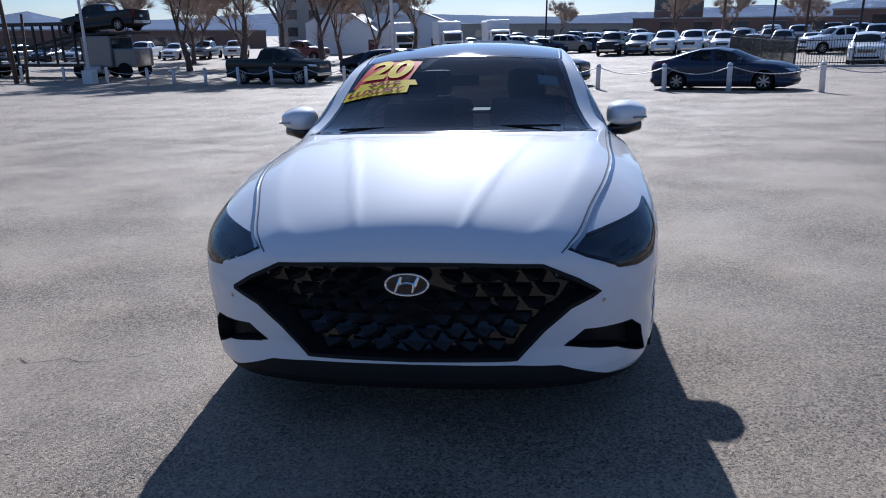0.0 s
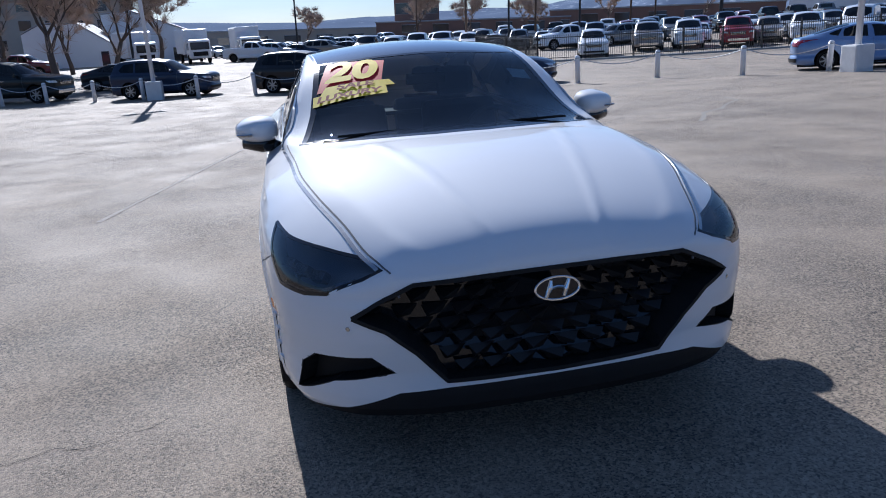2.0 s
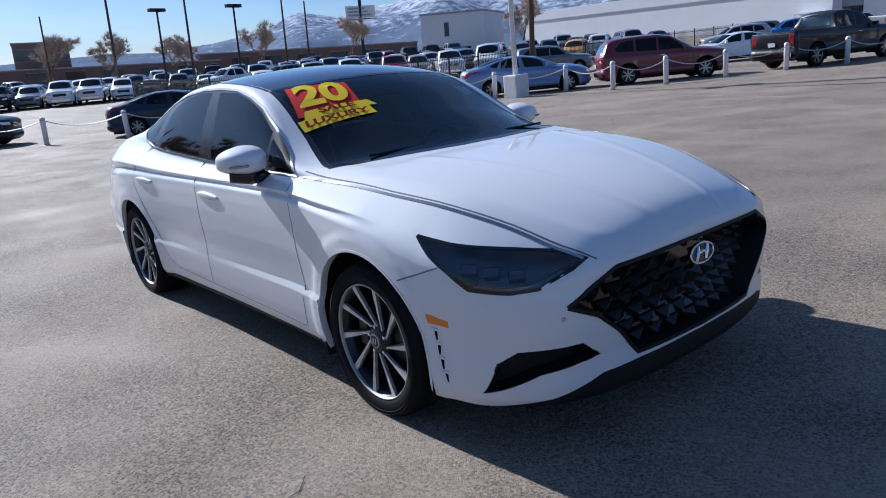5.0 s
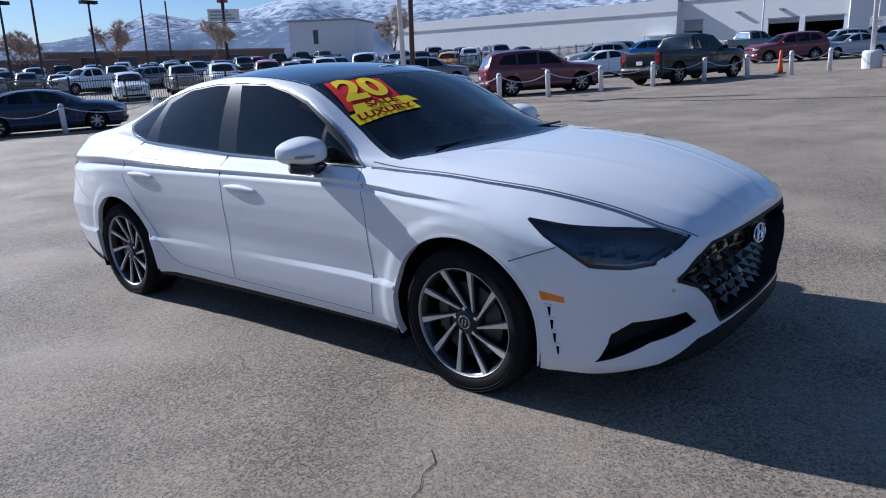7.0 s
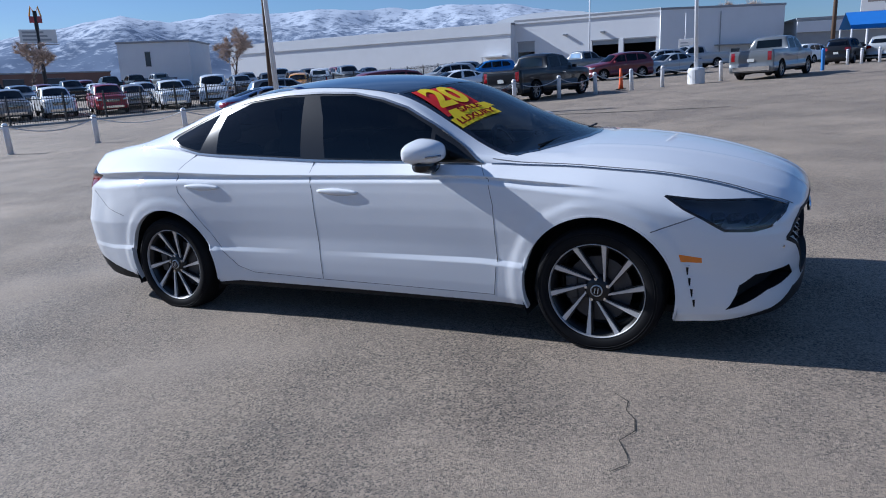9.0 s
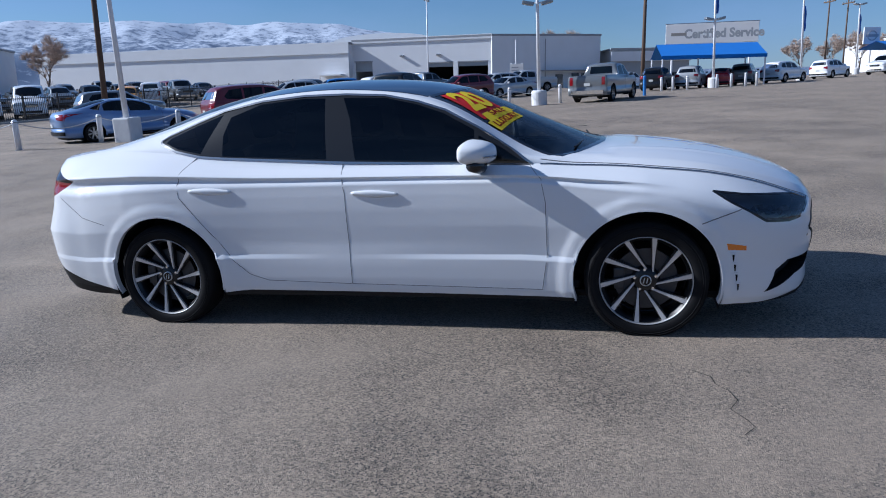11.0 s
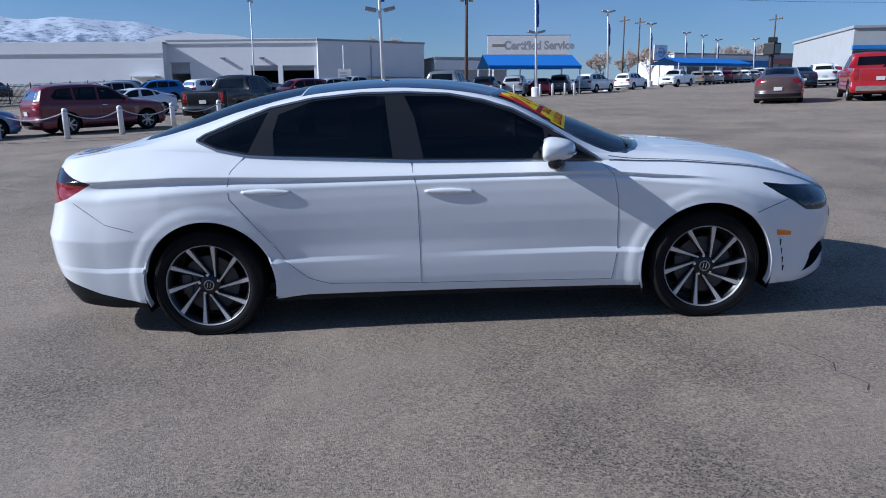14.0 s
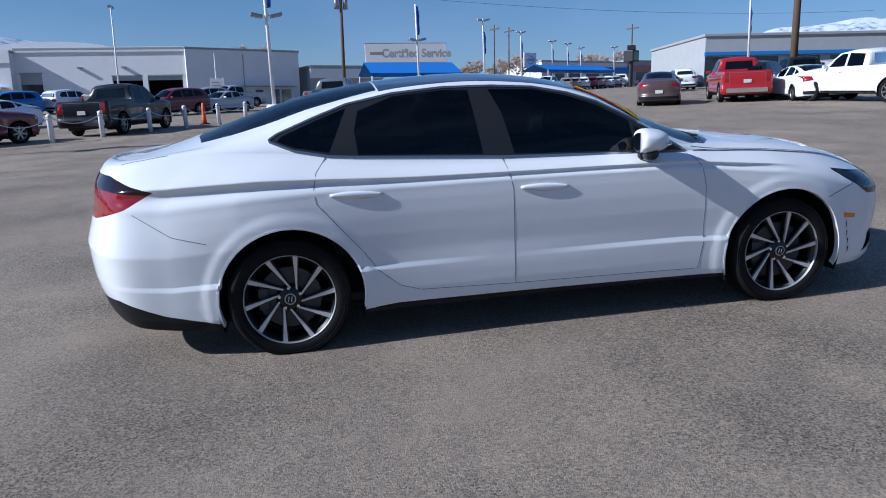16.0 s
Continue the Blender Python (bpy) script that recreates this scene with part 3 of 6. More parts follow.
def build_saloon():
    car = thing("saloon_car", LOT.copy(), "clean white four-door saloon car with a black glass roof", "car")
    skin = saloon_body()
    MIDDLES[id(skin)] = [(f, tuple(f.calc_center_median())) for f in skin.faces]
    lay = Skin(skin)
    for yc in (0.0, 2.85):
        for keep in (lambda c: c.x < -.6, lambda c: c.x > .6):
            carve(skin, arch(yc, .305, .384, 56), "side", keep).free()
    grille = carve(skin, GRILLE, "front", lambda c: c.y < -.5)
    lower = carve(skin, LOWER, "front", lambda c: c.y < -.4 and c.z < .32)
    part("lower_grille", lower, M_BLACK, car, "matt black lower air intake", True)
    grille.free()
    for sgn, keep in ((-1, near), (1, far)):
        sur = carve(skin, DLO, "side", lambda c: keep(c) and abs(c.x) > .5)
        for k, pn in enumerate(PANES):
            g = carve(sur, pn, "side", lambda c: True)
            ob = part("side_window", g, M_GLASS, car, "dark tinted window glass", True)
        part("window_surround", sur, M_TRIM, car, "satin grey window surround", True)
        part("window_moulding", lay.strip(DLO, "side", .013, .004, sgn, closed=True), M_MOULD, car, "satin chrome window moulding")
        for nm, dp in zip(("front_door", "rear_door"), DOORS):
            d = carve(skin, dp, "side", lambda c: keep(c) and abs(c.x) > .6)
            door = part(nm, d, M_WHITE, car, "", True)
            part("door_gap", lay.strip(dp if nm == "front_door" else dp[3:], "side", .003, .0008, sgn, closed=nm == "front_door"), M_SEAM, door)
            y0, z0 = (1.60, .798) if nm == "front_door" else (2.62, .832)
            cup = []
            for k in range(16):
                a = math.tau * k / 16
                cup.append((y0 - .15 + .085 * math.cos(a), z0 - .018 + .034 * math.sin(a)))
            bm = bmesh.new()
            rows = []
            for f in np.linspace(0, 1, 13):
                yy, zz = y0 - .275 * f, z0 - .012 * f + .004
                p, n = lay.at((yy, zz), "side", sgn)
                out = .001 + .006 * math.sin(math.pi * min(1, max(0, f))) ** .6
                hh = .008 + .014 * math.sin(math.pi * f)
                rows.append([bm.verts.new(p + n * (out + o) + Vector((0, 0, z))) for o, z in ((0, hh), (.008, hh * .3), (.006, -hh * .6), (-.006, -hh), (-.010, hh * .5))])
            for p, q in zip(rows, rows[1:]):
                for i in range(5):
                    bm.faces.new((p[i], q[i], q[(i + 1) % 5], p[(i + 1) % 5]))
            bm.faces.new(rows[0])
            bm.faces.new(rows[-1])
            bmesh.ops.recalc_face_normals(bm, faces=bm.faces[:])
            part("handle", bm, M_WHITE, door, "white pull handle with a bright edge", True)
            part("handle_recess", lay.lay(sheet(cup, .015), "side", .0015, sgn), M_WHITE, door)
        hl = carve(skin, HEADLIGHT, "side", lambda c: keep(c) and c.y < 0)
        bowl = hl.copy()
        for v in bowl.verts:
            v.co += Vector((-sgn * .05, .06, -.005))
        lens = part("headlight", hl, M_SMOKE, car, "smoked headlight lens with dark housing", True)
        part("housing", bowl, M_HOUSING, lens, "", True)
        part("lens_rim", lay.strip(HEADLIGHT, "side", .012, .0015, sgn, closed=True), M_BLACK_GLOSS, lens)
        for yy, zz in ((-.56, .685), (-.63, .675), (-.70, .665)):
            p, n = lay.at((yy, zz), "side", sgn)
            b = part("projector", box(-.028, -.02, -.018, .028, .02, .018, .006), M_LED, lens)
            b.matrix_basis = Matrix.Translation(p - n * .035) @ n.to_track_quat("-Y", "Z").to_matrix().to_4x4()
        part("light_guide", lay.strip([(-.80, .655), (-.75, .612), (-.69, .606), (-.59, .618)], "side", .016, -.012, sgn, depth=.016), M_LED, lens)
        fg = FOG if sgn < 0 else flip(FOG)
        pk = carve(skin, fg, "front", lambda c: c.y < -.3)
        for v in pk.verts:
            v.co += Vector((-sgn * .03, .07, 0))
        pocket = part("air_intake", pk, M_BLACK, car, "black side air intake", True)
        part("intake_wall", lay.strip(fg, "front", .006, 0, closed=True, depth=.10), M_BLACK, pocket)
        for sx, sz in ((.665, .50),):
            p, n = lay.at((sgn * sx, sz), "front")
            part("parking_sensor", lathe([(0, .001), (.007, .001), (.008, 0)], 16), M_MOULD, car).matrix_basis = Matrix.Translation(p) @ n.to_track_quat("Z", "Y").to_matrix().to_4x4()
        mk = carve(skin, MARKER, "side", lambda c: keep(c) and c.y < 0)
        part("side_marker", mk, M_AMBER, car, "amber side marker lamp", True)
        for k in range(4):
            z0 = .445 - .052 * k
            y0 = -.428 - .009 * k
            sl = carve(skin, [(y0 - .005, z0), (y0 + .007, z0 + .002), (y0 + .003, z0 - .034), (y0 - .003, z0 - .034)], "side", lambda c: keep(c) and c.y < 0)
            for v in sl.verts:
                v.co.x -= sgn * .015
            part("vent_slot", sl, M_BLACK, car)
            part("vent_fin", lay.strip([(y0 - .010, z0 + .006), (y0 + .016, z0 + .010)], "side", .008, .004, sgn), M_WHITE, car)
        tl = carve(skin, TAIL, "side", lambda c: keep(c) and c.y > 3.3)
        cap_ = carve(tl, [(3.45, .885), (3.60, .95), (3.72, 1.0), (4.0, 1.02), (4.0, .93), (3.76, .915), (3.60, .897)], "side", lambda c: True)
        lamp = part("tail_lamp", tl, M_RED_LENS, car, "dark red wrap-round tail lamp", True)
        part("lamp_top", cap_, M_RED_DARK, lamp, "near-black upper lens", True)
        sk = carve(skin, SKIRT, "side", lambda c: keep(c) and c.z < .3)
        part("side_skirt", sk, M_BLACK, car, "black plastic side skirt", True)
        vl = carve(skin, VALANCE, "side", lambda c: c.x * sgn > 0 and c.y > 3.1)
        part("rear_valance", vl, M_BLACK, car, "black plastic rear valance", True)
        part("exhaust_tip", tube([(sgn * .62, 3.55, .30), (sgn * .62, 3.80, .30)], .035, 16), M_CHROME, car)
        # mouldings and gaps laid on the skin
        part("bonnet_moulding", lay.strip([(sgn * abs(x), y) for x, y in HOOD_EDGE], "top", .013, .003), M_MOULD, car, "chrome strip along the bonnet edge")
        part("bonnet_gap", lay.strip([(sgn * (abs(x) - .018), y) for x, y in HOOD_EDGE] + [(sgn * .50, -.868)], "top", .006, .0012), M_SEAM, car)
        part("bumper_gap", lay.strip([(-.27, .612), (-.46, .677)], "side", .005, .001, sgn), M_SEAM, car)
        part("bumper_gap", lay.strip([(3.60, .80), (3.42, .68), (3.25, .635)], "side", .003, .001, sgn), M_SEAM, car)
        part("boot_gap", lay.strip([(sgn * .66, 3.42), (sgn * .655, 3.55), (sgn * .63, 3.66)], "top", .005, .001), M_SEAM, car)
        part("roof_moulding", lay.strip([(sgn * .578, 1.2), (sgn * .585, 1.6), (sgn * .58, 2.0), (sgn * .563, 2.3)], "top", .014, .002), M_BLACK_GLOSS, car)
        for yc in (0.0, 2.85):
            lip = [p for p in arch(yc, .305, .381, 60) if p[1] > .185]
            k = max(range(len(lip)), key=lambda i: math.dist(lip[i], lip[i - 1]))
            lip = lip[k:] + lip[:k]
            part("arch_lip", lay.strip(lip, "side", .010, .002, sgn, depth=.03), M_WHITE, car)
            liner = bmesh.new()
            ring = [p for p in arch(yc, .305, .390, 48) if p[1] > .12]
            k = max(range(len(ring)), key=lambda i: math.dist(ring[i], ring[i - 1]))
            ring = ring[k:] + ring[:k]
            va = [liner.verts.new((sgn * .90, y, z)) for y, z in ring]
            vb = [liner.verts.new((sgn * .58, y, z)) for y, z in ring]
            for i in range(len(ring) - 1):
                liner.faces.new((va[i], va[i + 1], vb[i + 1], vb[i]))
            liner.faces.new(vb)
            part("wheel_arch_liner", liner, M_BLACK, car)
            road_wheel(car, sgn * .795, yc if yc < 1 else 2.868, sgn)
        # door mirror
        mir = bmesh.new()
        bmesh.ops.create_uvsphere(mir, u_segments=32, v_segments=20, radius=1)
        for v in mir.verts:
            x, y, z = (math.copysign(abs(q) ** e, q) for q, e in zip(v.co, (.72, .85, .62)))
            k = 1 - .28 * max(0, x)
            v.co = Vector((x * .108, y * (.125 if y < 0 else .06), z * (.075 if z > 0 else .062) * k * (1 - .15 * max(0, -y))))
            v.co.y = min(v.co.y, .042)
            v.co.y += .035 * max(0, x)
        if sgn < 0:
            bmesh.ops.scale(mir, vec=(-1, 1, 1), verts=mir.verts[:])
            bmesh.ops.reverse_faces(mir, faces=mir.faces[:])
        shell = part("door_mirror", mir, M_WHITE, car, "white door mirror on a black foot", True)
        shell.matrix_basis = pose(sgn * .925, .885, 1.003)
        gl = lathe([(0, .0), (.5, .0), (.5, -.01)], 28)
        part("mirror_glass", gl, M_CHROME, shell).matrix_basis = Matrix.Translation((0, .046, 0)) @ pose(0, 0, 0, -90) @ Matrix.Diagonal((.175, .105, 1, 1))
        part("turn_signal", tube([(sgn * (.02 + .075 * f), -.122 + .05 * f ** 2, -.012) for f in (0, .35, .7, 1)], .006, 6), M_LED, shell)
        part("mirror_base", tube([(sgn * .07, .0, -.058), (sgn * -.02, -.03, -.066), (sgn * -.075, -.02, -.07)], [.03, .045, .04], 10), M_BLACK_GLOSS, shell, "", True)
        ft = tube([(sgn * -.125, -.02, -.10), (sgn * -.09, -.02, -.088), (sgn * -.05, -.02, -.068)], [.03, .034, .04], 12)
        part("mirror_foot", ft, M_BLACK_GLOSS, shell, "", True)
    ws = carve(skin, SCREEN, "top", lambda c: c.z > .85)
    part("windscreen", ws, M_WS, car, "laminated windscreen", True)
    part("windscreen_border", lay.strip(SCREEN, "top", .03, .0015, closed=True), M_BLACK_GLOSS, car)
    part("roof_panel", carve(skin, ROOF, "top", lambda c: c.z > 1.2), M_ROOF, car, "black glass roof panel", True)
    part("rear_window", carve(skin, REAR_GLASS, "top", lambda c: c.z > 1.0), M_REAR, car, "black tinted rear window", True)
    edge = HOOD_EDGE + [(-.50, -.868), (-.455, -.89), (0, -.95), (.455, -.89), (.50, -.868)] + [(-x, y) for x, y in HOOD_EDGE[::-1]] + [(.60, .352), (.30, .25), (0, .215), (-.30, .25), (-.60, .352)]
    hood = carve(skin, edge, "top", lambda c: c.z > .649)
    part("bonnet", hood, M_WHITE, car, "smooth white bonnet with two soft creases", True)
    part("body", skin, M_WHITE, car, "glossy white painted body shell", True)
    # grille: dark backing, faceted studs and badge
    bm = bmesh.new()
    bm.faces.new([bm.verts.new((x * .99, -.835 + .25 * x * x, z)) for x, z in GRILLE])
    back = part("grille", bm, M_BLACK_GLOSS, car, "black faceted grille")
    frame_bm = lay.strip(GRILLE, "front", .014, .003, closed=True, depth=.12)
    part("grille_frame", frame_bm, M_BLACK, back)
    for row in range(7):
        for col in range(-8, 9):
            cx = col * .094 + (.047 if row % 2 else 0)
            cz = .325 + row * .050
            if not inside(GRILLE, np.array([[cx * 1.04, cz - .018], [cx * 1.04, cz + .012]])).all():
                continue
            if abs(cx) < .10 and abs(cz - .575) < .06:
                continue
            y0 = -.868 + .30 * cx * cx
            s = 1 if cx >= 0 else -1
            bm = bmesh.new()
            pts = [(-s * .043, .022), (s * .049, .019), (s * .031, -.024), (-s * .014, -.014)]
            rim = [bm.verts.new((cx + x, y0 + .014 + .2 * abs(x), cz + z)) for x, z in pts]
            tip = bm.verts.new((cx + s * .026, y0 - .002, cz - .006))
            for i in range(4):
                bm.faces.new((rim[i], rim[(i + 1) % 4], tip))
            bm.faces.new(rim)
            bmesh.ops.recalc_face_normals(bm, faces=bm.faces[:])
            part("grille_stud", bm, M_STUD, back)
    badge = part("badge", lathe([(0, .012), (.5, .010), (.5, 0)], 40), M_BLACK_GLOSS, car, "oval chrome badge")
    badge.matrix_basis = Matrix.Translation((0, -.900, .575)) @ pose(0, 0, 0, 84) @ Matrix.Diagonal((.155, .078, 1, 1))
    bm = bmesh.new()
    ring = [(.074 * math.cos(math.tau * k / 40), .037 * math.sin(math.tau * k / 40), .012) for k in range(41)]
    tube(ring, .0045, 8, bm)
    badge_ring = part("badge_ring", bm, M_CHROME, car)
    badge_ring.matrix_basis = Matrix.Translation((0, -.900, .575)) @ pose(0, 0, 0, 84)
    for bar, rad in (([(-.040, -.026, .012), (-.026, .004, .013), (-.020, .027, .012)], [.006, .009, .006]), ([(.040, .026, .012), (.026, -.004, .013), (.020, -.027, .012)], [.006, .009, .006]), ([(-.028, .0, .012), (0, .006, .013), (.028, 0, .012)], .006)):
        part("badge_bar", tube(bar, rad, 8), M_CHROME, car).matrix_basis = badge_ring.matrix_basis.copy()
    # sale sticker on the windscreen
    quad = [Vector((-.515, 1.145)), Vector((-.215, 1.035)), Vector((-.275, .795)), Vector((-.60, .875))]

    def place(bm, w, h, cx, cy):
        for v in bm.verts:
            u, t = v.co.x + cx, v.co.y + cy
            p = (quad[0] * (1 - u) + quad[1] * u) * t + (quad[3] * (1 - u) + quad[2] * u) * (1 - t)
            v.co.x, v.co.y = p.x, p.y
        return bm
    red = part("sale_sticker", lay.lay(place(sheet([(0, 0), (1, 0), (1, 1), (0, 1)], .1), 1, 1, 0, 0), "top", .004), M_RED_INK, car, "red and yellow sale sticker")
    for poly in ([(.12, .13), (1.12, .15), (1.22, -.06), (.06, -.12)], [(-.04, -.09), (1.08, -.07), (1.12, -.36), (.0, -.37)]):
        part("sticker_band", lay.lay(place(sheet(poly, .1), 1, 1, 0, 0), "top", .006), M_YELLOW_INK, red)
    for txt, size, sx, cx, cy, mat, lift in (("20", 1.02, .80, .50, .58, M_YELLOW_INK, .0085), ("SALE", .215, 1.25, .60, .045, M_BROWN_INK, .010), ("LUXURY", .225, 1.12, .53, -.225, M_BROWN_INK, .010)):
        bm = letters(txt, size)
        bmesh.ops.scale(bm, vec=(sx, 1, 1), verts=bm.verts[:])
        part("lettering", lay.lay(place(bm, 1, 1, cx, cy), "top", lift), mat, red)
    # cabin
    cab = part("cabin_floor", box(-.72, .35, .20, .72, 3.1, .26, .02), M_LEATHER, car)
    part("dashboard", box(-.68, .42, .62, .68, .85, .93, .06), M_LEATHER, car, "black dashboard")
    for x in (-.37, .37):
        seat(car, x, 1.42)
        seat(car, x, 2.28, .60, 24)
    bm = tube([(.17 * math.cos(math.tau * k / 28), 0, .17 * math.sin(math.tau * k / 28)) for k in range(29)], .016, 8)
    box(-.15, -.01, -.03, .15, .02, .03, .01, bm)
    part("steering_wheel", bm, M_LEATHER, car).matrix_basis = pose(.37, .93, .86, -24)
    part("parcel_shelf", box(-.62, 2.62, .90, .62, 3.2, .93, .01), M_LEATHER, car)
    part("inner_mirror", box(-.11, -.012, -.03, .11, .012, .03, .01), M_BLACK, car).matrix_basis = pose(0, 1.0, 1.20, 10)
    part("window_paper", box(-.003, -.09, -.13, .003, .09, .13), M_PAPER, car, "price sheet inside the rear door window").matrix_basis = pose(-.64, 1.93, 1.13, 0, 20)
    part("screen_label", lay.lay(sheet([(.44, .93), (.55, .95), (.56, .86), (.45, .84)], .05), "top", -.004), M_PAPER, car)
    for x0, x1 in ((-.55, .10), (.02, .55)):
        bm = tube([(x0, .375, .985), ((x0 + x1) / 2, .335, .995), (x1, .36, .992)], .006, 6)
        part("wiper", bm, M_BLACK, car)
    core = bmesh.new()
    xs = np.linspace(-.80, .80, 25)
    ys = np.interp(np.abs(xs), [p[0] for p in OUT[:6]], [p[1] for p in OUT[:6]]) + .13
    lo, hi = ([core.verts.new((x, y, z)) for x, y in zip(xs, ys)] for z in (.19, .63))
    for i in range(24):
        core.faces.new((lo[i], lo[i + 1], hi[i + 1], hi[i]))
    part("bumper_core", core, M_BLACK, car)
    part("under_tray", box(-.74, -.70, .165, .74, 3.45, .21, .02), M_BLACK, car)
    return car


saloon = build_saloon()


# ---- other vehicles ----
def shape_skin(t, n=100):
    """A coarser skin from a vehicle's design curves: outline, edge, rail, crest, low and upper heights."""
    out, edge, rail, crest, zlow, zup = t
    last = len(out) - 1
    dense = np.linspace(0, last, 1500)
    o = spline(out, dense)
    run = np.concatenate([[0], np.cumsum(np.linalg.norm(np.diff(o, axis=0), axis=1))])
    u = np.unique(np.concatenate([np.interp(np.linspace(0, run[-1], n), run, dense), np.arange(last + 1)]))
    lin = lambda pts: np.column_stack([np.interp(u, range(last + 1), c) for c in np.array(pts, float).T])
    o, e, k, c = spline(out, u), lin(edge), lin(rail), lin(crest)
    zl, zu = np.interp(u, range(last + 1), zlow), np.interp(u, range(last + 1), zup)
    d = np.gradient(o, axis=0)
    nrm = np.stack([d[:, 1], -d[:, 0]], 1)
    nrm /= np.linalg.norm(nrm, axis=1)[:, None]
    cols = []
    for f, i in ((0, .05), (.06, .02), (.2, .006), (.4, .0), (.42, .02), (.6, .012), (.8, .0), (1, .008)):
        cols.append(np.column_stack([o - nrm * i, zl + (zu - zl) * f]))
    base = cols[-1]
    for w in (.3, .6, .85, 1):
        mix = w ** 1.7
        cols.append(np.column_stack([base[:, :2] * (1 - mix) + e[:, :2] * mix, base[:, 2] * (1 - w) + e[:, 2] * w]))
    for w in np.linspace(0, 1, 7)[1:]:
        cols.append(e * (1 - w) + k * w)
    for w in np.linspace(0, 1, 7)[1:]:
        s = 1 - w
        cols.append(np.column_stack([k[:, 0] * s, c[:, 0] + (k[:, 1] - c[:, 0]) * s ** 2, c[:, 1] + (k[:, 2] - c[:, 1]) * s ** 2]))
    g = np.stack(cols, 1)
    rows, m, _ = g.shape
    bm = bmesh.new()
    right = [[bm.verts.new(g[i, j] * (-1, 1, 1)) for j in range(m)] for i in range(rows)]
    left = [[right[i][j] if (j == m - 1 or i in (0, rows - 1)) else bm.verts.new(g[i, j]) for j in range(m)] for i in range(rows)]
    for i in range(rows - 1):
        for j in range(m - 1):
            for q in ((left[i][j], left[i + 1][j], left[i + 1][j + 1], left[i][j + 1]), (right[i][j + 1], right[i + 1][j + 1], right[i + 1][j], right[i][j])):
                q = list(dict.fromkeys(q))
                if len(q) > 2 and bm.faces.get(q) is None:
                    bm.faces.new(q)
    bmesh.ops.remove_doubles(bm, verts=bm.verts[:], dist=0.0006)
    bmesh.ops.recalc_face_normals(bm, faces=bm.faces[:])
    return bm


SALOON = (OUT, EDGE, RAIL, CREST, Z_LOW, Z_UP)
SUV = (
    [(0, -.88), (.32, -.87), (.58, -.83), (.76, -.73), (.87, -.55), (.92, -.33), (.93, 0), (.92, .42), (.915, .65), (.91, 1.15), (.91, 1.68), (.915, 2.2), (.925, 2.65), (.93, 2.9), (.90, 3.25), (.85, 3.58), (.55, 3.72), (0, 3.75)],
    [(0, -.85, .93), (.3, -.84, .93), (.55, -.79, .92), (.68, -.68, .94), (.75, -.5, .97), (.78, -.3, 1.0), (.80, 0, 1.03), (.82, .36, 1.05), (.82, .55, 1.06), (.82, 1.1, 1.07), (.82, 1.65, 1.08), (.82, 2.2, 1.09), (.82, 2.65, 1.11), (.81, 3.0, 1.12), (.80, 3.3, 1.13), (.77, 3.55, 1.12), (.5, 3.66, 1.12), (0, 3.68, 1.12)],
    [(0, -.82, .955), (.2, -.80, .96), (.38, -.72, .975), (.46, -.6, .995), (.52, -.45, 1.02), (.56, -.27, 1.05), (.6, 0, 1.075), (.66, .36, 1.10), (.78, .58, 1.12), (.66, 1.12, 1.52), (.63, 1.65, 1.62), (.63, 2.2, 1.63), (.63, 2.65, 1.62), (.62, 2.98, 1.60), (.61, 3.2, 1.57), (.60, 3.38, 1.50), (.45, 3.50, 1.42), (0, 3.52, 1.42)],
    [(-.78, .98), (-.74, .99), (-.66, 1.01), (-.56, 1.03), (-.42, 1.06), (-.25, 1.085), (0, 1.105), (.28, 1.13), (.6, 1.33), (1.08, 1.60), (1.65, 1.68), (2.2, 1.69), (2.65, 1.68), (2.98, 1.66), (3.2, 1.64), (3.36, 1.60), (3.47, 1.47), (3.5, 1.44)],
    [.24] * 18, [.86, .86, .86, .86, .88, .90, .93, .95, .95, .96, .96, .97, .98, .99, 1.0, 1.0, 1.0, 1.0])
